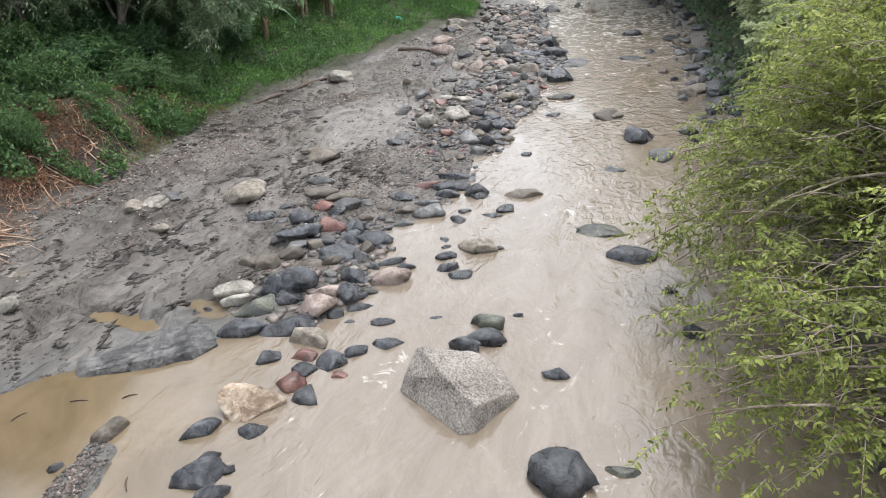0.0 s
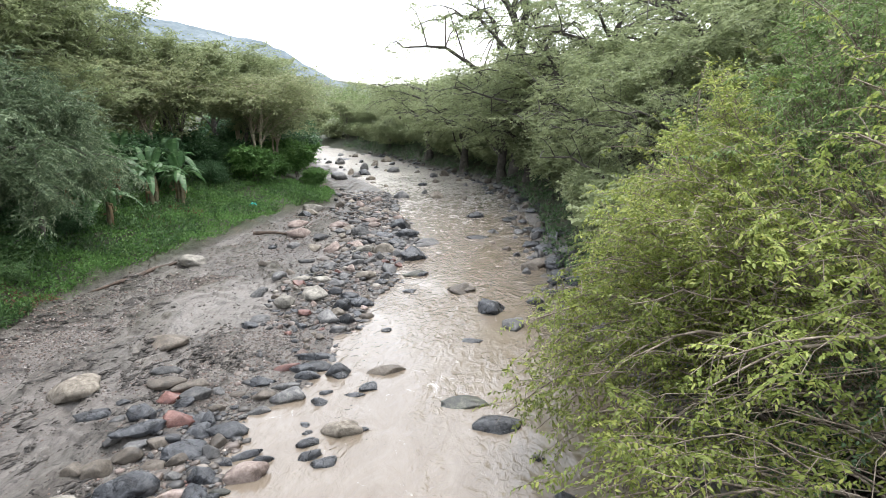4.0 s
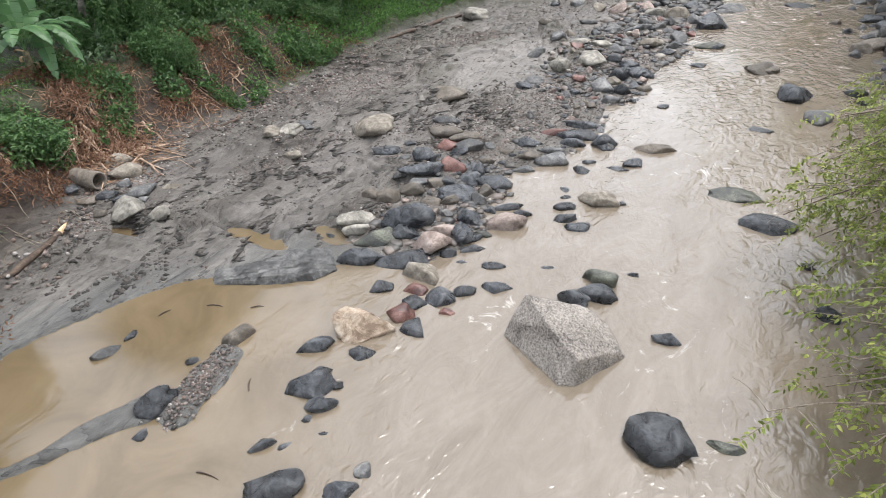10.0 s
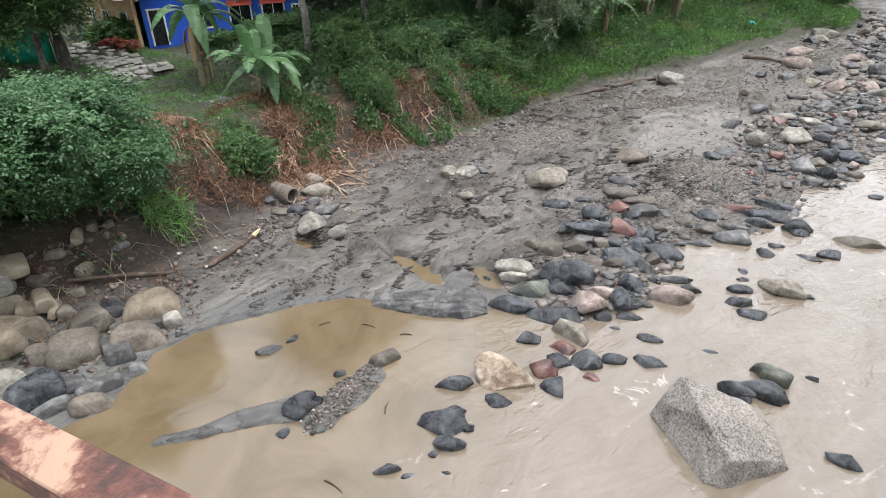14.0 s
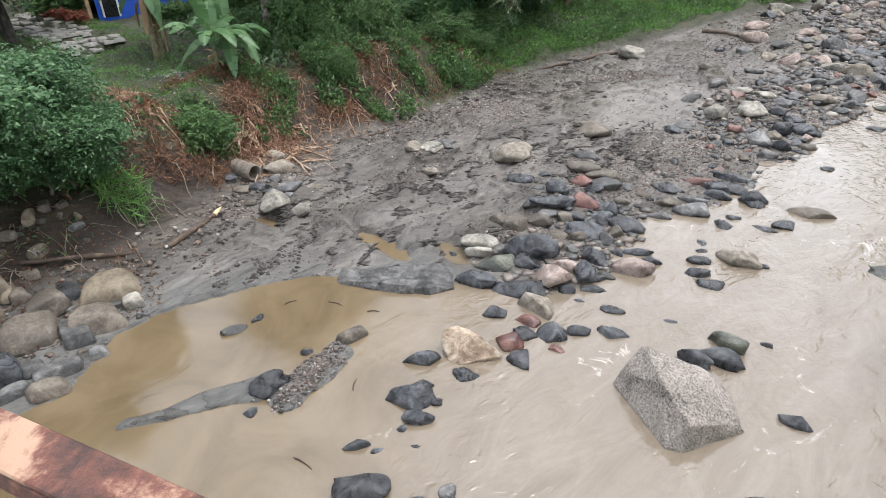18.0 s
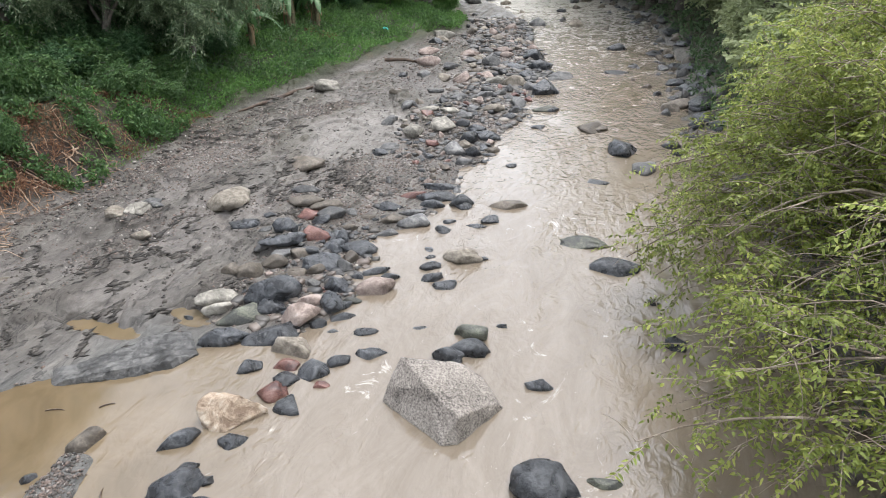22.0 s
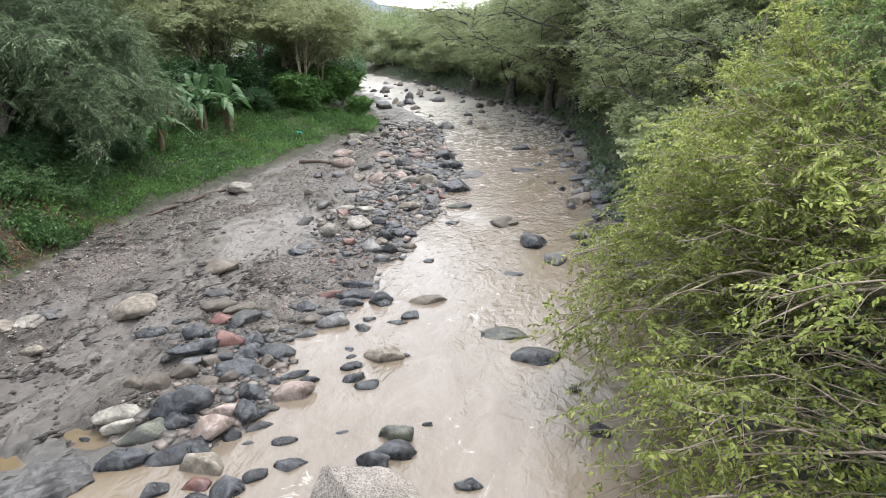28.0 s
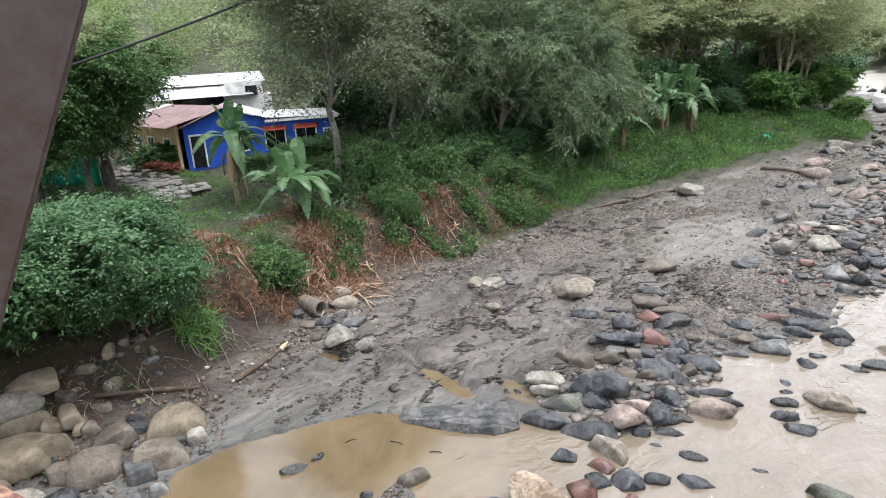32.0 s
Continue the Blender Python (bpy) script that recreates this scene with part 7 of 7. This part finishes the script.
for x, y, turn, grow, tall in ((-21.6, 15.4, 130, 0.6, 1.5), (-24.2, 16.6, 330, 0.9, 1.3), (-23.9, 19.6, 80, 1.0, 1.3), (-22.9, 22.3, 170, 0.9, 1.1), (-25.2, 14.4, 250, 0.8, 1.2),
                               (-24.9, 23.0, 20, 1.4, 1.1), (-26.0, 16.8, 110, 1.3, 1.3), (-23.9, 25.6, 210, 1.2, 1.0), (-26.8, 20.6, 310, 1.5, 1.3), (-22.2, 24.2, 140, 0.8, 0.8), (-26.6, 27.2, 240, 1.4, 1.0)):
    again(bank_bush, x, y, turn, grow, tall)
shore_bush = shrub("bright green bush overhanging the far shore", 6.5, 25, 4.0, 2.6, 35, leaf_olive, 80, 0.3)
wood_bush = shrub("dark bush under the trees", -31, 30, 4.0, 2.6, 33, leaf_bush, 130, 0.26)
wr = random.Random(3)
for k in range(16):
    y = 84 + 4.5 * k + wr.uniform(-1, 1)
    again(shore_bush, float(np.interp(y, RIGHT_Y, RIGHT_X)) + wr.uniform(3.5, 7.0), y, wr.uniform(0, 360), wr.uniform(0.7, 1.1))
    again(shore_bush, float(np.interp(y, RIGHT_Y, RIGHT_X)) + wr.uniform(9.0, 16.0), y, wr.uniform(0, 360), wr.uniform(1.1, 1.6))
    again(wood_bush, float(np.interp(y, FOOT_Y, FOOT_X)) - wr.uniform(0.5, 4.0), y, wr.uniform(0, 360), wr.uniform(1.1, 1.9))
for k in range(18):
    y = 26 + 60 * k / 18 + wr.uniform(-1, 1)
    x = float(np.interp(y, FOOT_Y, FOOT_X)) - wr.uniform(9.5, 17) + (2 if y > 50 else 0)
    again(wood_bush, x, y, wr.uniform(0, 360), wr.uniform(0.4, 1.1), wr.uniform(0.8, 1.3))
for x, y, turn, grow, tall in ((-25.2, 22.0, 30, 0.42, 1.2), (-25.6, 25.4, 120, 0.5, 1.2), (-24.6, 28.2, 210, 0.42, 1.0), (-26.8, 30.2, 300, 0.55, 1.2), (-25.4, 33.0, 70, 0.45, 1.0), (-28.0, 27.0, 160, 0.6, 1.2), (-27.6, 23.6, 250, 0.5, 1.3)):
    again(wood_bush, x, y, turn, grow, tall)
again(wood_bush, -46, 27.5, 140, 0.9, 1.2)
again(wood_bush, -48.5, 33, 240, 1.1, 1.3)
light_bush = shrub("fresh green bush at the river's edge", -23.5, 57, 3.8, 1.7, 34, leaf_grass, 90, 0.26, 11)
again(light_bush, -19.8, 62, 200, 0.6)
again(light_bush, -24.5, 64, 20, 0.8)
again(light_bush, -24.5, 70, 120, 1.0)
again(light_bush, -28, 76, 220, 1.1)
again(light_bush, -33, 84, 320, 1.2)
for k in range(16):
    y = 22 + 4.6 * k + wr.uniform(-1, 1)
    x = float(np.interp(y, RIGHT_Y, RIGHT_X)) + wr.uniform(3.2, 6.5)
    again(shore_bush, x, y, wr.uniform(0, 360), wr.uniform(0.6, 1.05))


# ---- banana plants ----
def banana(label, x, y, h, seed, n=9, dry=6, stems=1, trunk=0.38, reach=0.52):
    r = np.random.default_rng(seed)
    root = thing("banana_plant", x, y, ground_at(x, y) - 0.05, label, "banana plant")
    for s in range(stems):
        fx, fy = (r.normal(0, 0.55, 2) if s else (0, 0))
        hs = h * trunk * r.uniform(0.9, 1.1)
        sp = np.array([[fx, fy, 0], [fx + 0.03, fy, hs * 0.5], [fx * 1.1, fy * 1.1 + 0.04, hs]])
        v, q = tube(sp, [0.16, 0.13, 0.09], 9)
        part_mesh("stem", mesh_of("stem", v, q, STEM), root, "thick sheathed green-brown stem")
        for k in range(n):
            az = k * 2.4 + r.uniform(-0.4, 0.4)
            L = h * reach * r.uniform(0.85, 1.15)
            up = r.uniform(0.1, 0.85) if k < n - 2 else 1.3
            out = np.array([math.cos(az), math.sin(az), 0])
            a = sp[2]
            b = a + out * L * math.cos(up) * 0.9 + [0, 0, L * math.sin(up) * 0.75 - L * 0.42 * (1.3 - up)]
            c = a + out * L * 0.42 * math.cos(up) + [0, 0, L * (0.42 + 0.25 * up)]
            mid = curve_between(a, c, b, 11)
            d = unit(np.gradient(mid, axis=0))
            side = unit(np.cross(d, [0, 0, 1]) + 1e-6)
            nrm = np.cross(side, d)
            t = np.linspace(0, 1, 15)
            mid = np.stack([np.interp(t, np.linspace(0, 1, 11), mid[:, i]) for i in range(3)], -1)
            side = np.stack([np.interp(t, np.linspace(0, 1, 11), side[:, i]) for i in range(3)], -1)
            nrm = np.stack([np.interp(t, np.linspace(0, 1, 11), nrm[:, i]) for i in range(3)], -1)
            w = L * 0.1 * np.clip(np.sin(np.clip((t - 0.2) / 0.8, 0, 1) ** 0.7 * math.pi), 0, 1) ** 0.55 + 0.014
            # the blade hangs off the midrib in strips, torn here and there
            v, q = [], []
            for f in (-1, 1):
                hang = 0.2
                for i in range(14):
                    if r.random() < 0.45:
                        hang = r.uniform(0.05, 0.55)
                    gap = 0.12 if r.random() < 0.4 else 0.0
                    p0, p1 = mid[i], mid[i + 1]
                    e0 = p0 + side[i] * f * w[i] - nrm[i] * w[i] * hang + (p1 - p0) * gap
                    e1 = p1 + side[i + 1] * f * w[i + 1] - nrm[i + 1] * w[i + 1] * hang - (p1 - p0) * gap
                    m0, m1 = (p0 + e0) / 2 + nrm[i] * w[i] * 0.1, (p1 + e1) / 2 + nrm[i + 1] * w[i + 1] * 0.1
                    o = len(v)
                    v += [p0, p1, m1, m0, e1, e0]
                    q += [(o, o + 1, o + 2, o + 3), (o + 3, o + 2, o + 4, o + 5)]
            part_mesh("leaf", mesh_of("leaf", np.array(v), q, leaf_banana), root)
        for k in range(dry):
            az = r.uniform(0, 6.28)
            a = sp[1] + [0, 0, hs * r.uniform(0, 0.5)]
            out = np.array([math.cos(az), math.sin(az), 0])
            far_out = r.uniform(0.22, 0.5)
            mid = curve_between(a, a + out * far_out * 1.1 + [0, 0, 0.15], [a[0] + out[0] * far_out, a[1] + out[1] * far_out, 0.3 + r.uniform(0, 1.6) * hs * 0.5], 6)
            side = np.cross(out, [0, 0, 1]) * r.uniform(0.04, 0.11)
            v = np.concatenate([mid - side, mid + out * 0.03, mid + side])
            i, j = np.meshgrid(np.arange(5), np.arange(2), indexing="ij")
            e = j * 6 + i
            part_mesh("dry_leaf", mesh_of("dry_leaf", v, np.stack([e, e + 6, e + 7, e + 1], -1).reshape(-1, 4), leaf_straw), root, "hanging dry brown leaf")
    return root


STEM = surface("banana_stem", (0.05, 0.045, 0.025), (0.12, 0.105, 0.055), (0.22, 0.19, 0.11), 3, 14, 0.7, 0.3)
big_banana = banana("tall banana plant with dry leaves round the stem", -28.6, 10.7, 6.2, 41, 9, 13, 2, 0.46, 0.44)
banana("young banana plant with broad drooping leaves", -23.3, 10.8, 5.2, 42, 11, 3, 2, 0.16, 0.5)
far_banana = banana("banana plant at the edge of the wood", -24.9, 36.2, 4.6, 43, 9, 8, 2)
again(far_banana, -26.0, 43.0, 130, 1.25)
again(far_banana, -27.5, 41.0, 250, 1.3)
again(far_banana, -25.0, 45.0, 30, 1.1)
again(far_banana, -27.0, 47.5, 80, 1.2)
again(far_banana, -28.5, 38.0, 200, 1.0)
again(far_banana, -29.0, 44.5, 300, 1.35)


# ---- far woods ----
def far_wood(name, label, spots, leaf, seed, size=0.6, per=760):
    """Crowns of distant trees, too many to tell apart."""
    r = np.random.default_rng(seed)
    bases, ways = [], []
    for x, y, h, w in spots:
        z = ground_at(x, y)
        k = 9
        c = np.stack([x + r.normal(0, w * 0.35, k), y + r.normal(0, w * 0.35, k), z + h * r.uniform(0.25, 0.9, k)], -1)
        o = unit(r.normal(size=(per, 3))) * (w * 0.42 * r.uniform(0.3, 1, per) ** 0.5)[:, None] * [1, 1, 0.75]
        bases.append(c[r.integers(0, k, per)] + o)
        ways.append(o + r.normal(0, 0.6, (per, 3)))
    v, q = leaves(np.concatenate(bases), np.concatenate(ways), size, size * 0.6, r)
    return tagged(new(name, mesh_of(name, v, q, leaf, flat=True)), label, "woods", kind="stuff")


fr = random.Random(12)
spots = []
for k in range(420):
    y = fr.uniform(-30, 330)
    side = fr.random()
    if side < 0.66:
        x = float(np.interp(y, FOOT_Y, FOOT_X)) - (fr.uniform(34, 150) if y < 60 else fr.uniform(14, 130))
        if -72 < x and y < 44 and y > -2:
            continue
    else:
        x = float(np.interp(y, RIGHT_Y, RIGHT_X)) + fr.uniform(14, 90)
    spots.append((x, y, fr.uniform(9, 16), fr.uniform(6, 10)))
for k in range(60):
    spots.append((fr.uniform(-75, 10), fr.uniform(150, 260), fr.uniform(6, 9.5), fr.uniform(7, 10)))
far_wood("woods", "wooded valley side with mixed green crowns", spots[::2], leaf_mid, 51)
far_wood("woods", "olive-green woods on the valley side", spots[1::2], leaf_olive, 52)


# ---- small things on the bank ----
log_bark = surface("wet_bark", (0.025, 0.017, 0.012), (0.06, 0.04, 0.028), (0.12, 0.085, 0.06), 3, 24, 0.8, 0.6)
fresh_wood = surface("fresh_wood", (0.35, 0.22, 0.10), (0.55, 0.38, 0.20), (0.68, 0.52, 0.32), 4, 24, 0.8, 0.4)


def fallen(label, line, radii, broken=False):
    """A fallen branch that lies on the ground along a bent line."""
    log = thing("fallen_branch", 0, 0, 0, label, "branch")
    pts = [(x, y, max(ground_at(x, y), 0) + r * 0.7) for (x, y), r in zip(line, radii)]
    n = 22
    t = np.linspace(0, len(pts) - 1, n)
    p = np.stack([np.interp(t, np.arange(len(pts)), [q[k] for q in pts]) for k in range(3)], -1)
    p[:, 2] += 0.03 * np.sin(t * 3.1)
    p[:, 0] += 0.04 * np.sin(t * 5.3)
    rr = np.interp(t, np.arange(len(radii)), radii) * (1 + 0.12 * np.sin(t * 9))
    v, q = tube(p, rr, 8)
    part_mesh("bark", mesh_of("bark", v, q, log_bark), log)
    if broken:
        v, q = tube([p[-1], p[-1] + (p[-1] - p[-2]) * 0.8 + [0, 0, 0.05], p[-1] + (p[-1] - p[-2]) * 1.5 + [0.03, 0, 0.12]], [rr[-1] * 0.95, rr[-1] * 0.8, 0.01], 7)
        part_mesh("broken_end", mesh_of("broken_end", v, q, fresh_wood), log, "pale splintered end")
    return log


fallen("dark wet fallen branch with a pale broken end", [(-16.6, 1.7), (-15.9, 3.4), (-15.8, 5.0), (-16.6, 6.7)], [0.05, 0.07, 0.09, 0.08], True)
fallen("long grey drift log at the edge of the grass", [(-19.7, 26.6), (-19.3, 28.6), (-19.15, 30.4), (-18.7, 32.6)], [0.05, 0.10, 0.13, 0.08])
fallen("dark drift branch lying on the gravel", [(-17.6, 41.0), (-16.2, 41.6), (-14.8, 41.4)], [0.14, 0.1, 0.07])
fallen("thin root along the foot of the bank", [(-18.6, 11.4), (-18.9, 13.5), (-18.8, 15.6)], [0.05, 0.06, 0.03])

# culvert pipe that ends in the bank
pipe = thing("culvert_pipe", -18.15, 8.95, ground_at(-18.15, 8.95) - 0.02, "short grey-brown concrete culvert pipe sticking out of the bank", "pipe", rz=8)
ring = np.arange(20) * 2 * math.pi / 20
pv, pq = [], []
for x, r in ((-0.9, 0.28), (0.1, 0.28), (0.1, 0.22), (-0.9, 0.22)):
    pv += [(x, r * math.cos(a), 0.3 + r * math.sin(a)) for a in ring]
for k in range(3):
    pq += [(k * 20 + j, k * 20 + (j + 1) % 20, (k + 1) * 20 + (j + 1) % 20, (k + 1) * 20 + j) for j in range(20)]
part_mesh("pipe", mesh_of("pipe", pv, pq, surface("old_concrete", (0.06, 0.05, 0.04), (0.13, 0.11, 0.09), (0.22, 0.19, 0.16), 2, 18, 0.9, 0.5)), pipe)

# pale rag caught on the sticks above the riprap
rag_cloth = surface("pale_rag", (0.30, 0.28, 0.25), (0.48, 0.46, 0.42), (0.62, 0.60, 0.56), 5, 30, 0.9, 0.4)
rr = np.random.default_rng(77)
u, w = np.meshgrid(np.linspace(-0.5, 0.5, 9), np.linspace(0, 1, 12))
fold = 0.05 * np.sin(u * 14 + w * 3) + rr.normal(0, 0.012, u.shape)
rv = np.stack([u * (0.22 - 0.1 * w) + 0.1 * w, fold + 0.25 * w, 0.42 - 0.4 * w + 0.04 * np.sin(u * 9)], -1).reshape(-1, 3)
ri, rj = np.meshgrid(np.arange(11), np.arange(8), indexing="ij")
ra = ri * 9 + rj
rag = new("rag", mesh_of("rag", rv, np.stack([ra, ra + 1, ra + 10, ra + 9], -1).reshape(-1, 4), rag_cloth))
rag.matrix_world = pose(-16.45, 2.05, ground_at(-16.45, 2.05) + 0.02, 0, 0, 70)
tagged(rag, "torn pale rag caught on sticks above the riprap", "rag")
# thin sticks adrift in the pool
for sx, sy, turn, ln in ((-10.9, 6.7, 20, 0.4), (-11.6, 5.9, 75, 0.3), (-8.0, 5.2, 130, 0.35), (-9.9, 7.1, 40, 0.3), (-7.4, 3.4, 10, 0.45)):
    p = curve_between((0, 0, 0.015), (ln * 0.5, 0.06, 0.03), (ln, 0, 0.01), 5)
    v, q = tube(p, [0.014, 0.016, 0.014, 0.012, 0.006], 5)
    ob = new("drift_stick", mesh_of("drift_stick", v, q, log_bark))
    ob.matrix_world = pose(sx, sy, 0.0, 0, 0, turn)
    tagged(ob, "dark wet stick adrift in the still pool", "stick", "sticks in the pool")

# pale gravel heap below the banana plants
n = 1500
hx, hy = gr.normal(-24.6, 0.85, n), gr.normal(9.6, 0.4, n)
hs = 0.04 + 0.12 * gr.uniform(0, 1, n) ** 2
pale_gravel = pebble_surface("pale_gravel", [(0.0, (0.07, 0.068, 0.062)), (0.5, (0.17, 0.165, 0.155)), (1.0, (0.36, 0.35, 0.33))], 0.8)
pebbles("gravel", np.stack([hx, hy, height(hx, hy) + 0.03], -1), hs, pale_gravel, "pale gravel and rubble heap on the terrace", 15)

# paved path to the houses
path = tagged(new("path"), "worn grey stone-paved path up to the houses", "path", kind="structure")
paver = [block_mesh("paver", 0.82, 0.6, 0.1, 500 + k, concrete, 0) for k in range(4)]
pr = random.Random(21)
for i in range(20):
    for j in range(5):
        x, y = -31.8 - 0.72 * i + pr.uniform(-0.1, 0.1), 9.3 + 0.02 * i + 0.52 * (j - 2) + pr.uniform(-0.06, 0.06)
        ob = new("paving_stone", pr.choice(paver))
        ob.parent = path
        ob.matrix_world = pose(x, y, ground_at(x, y) - 0.01, pr.uniform(-3, 3), pr.uniform(-3, 3), pr.uniform(-8, 8))

# plants with red leaves beside the door
leaf_red = leaf_surface("leaf_red", (0.12, 0.03, 0.025), (0.24, 0.07, 0.05), (0.30, 0.20, 0.08))
shrub("reddish garden plant beside the house door", -39.4, 11.5, 0.9, 0.5, 61, leaf_red, 50, 0.12, 6)
again(garden_bush, -42.6, 10.9, 40, 0.9, 1.2, "round green shrub in front of the cream house")

# litter on the grass
plastic = bpy.data.materials.new("teal_plastic")
plastic.use_nodes = True
plastic.node_tree.nodes["Principled BSDF"].inputs["Base Color"].default_value = (0.02, 0.32, 0.26, 1)
plastic.node_tree.nodes["Principled BSDF"].inputs["Roughness"].default_value = 0.35
me = stone_mesh("plastic_bag", 0.55, 0.4, 0.4, 77, plastic, 0.4, 3, 0.3)
ob = new("plastic_bag", me)
ob.matrix_world = pose(-20.6, 48.3, ground_at(-20.6, 48.3) + 0.12)
tagged(ob, "crumpled teal plastic bag lying in the grass", "bag")
carpet("dead_leaves", "heap of orange dry leaves and rubbish on the grass", -25.6, -21.8, 37.5, 44.5, 2500, 0.3, leaf_dry, 131, 0.25, lambda x, y: (((x + 23.6) / 1.2) ** 2 + ((y - 43.2) / 0.9) ** 2 < 1) | (((x + 23.7) / 1.0) ** 2 + ((y - 39.5) / 0.8) ** 2 < 1), 0.5, 0.3, 0.1)
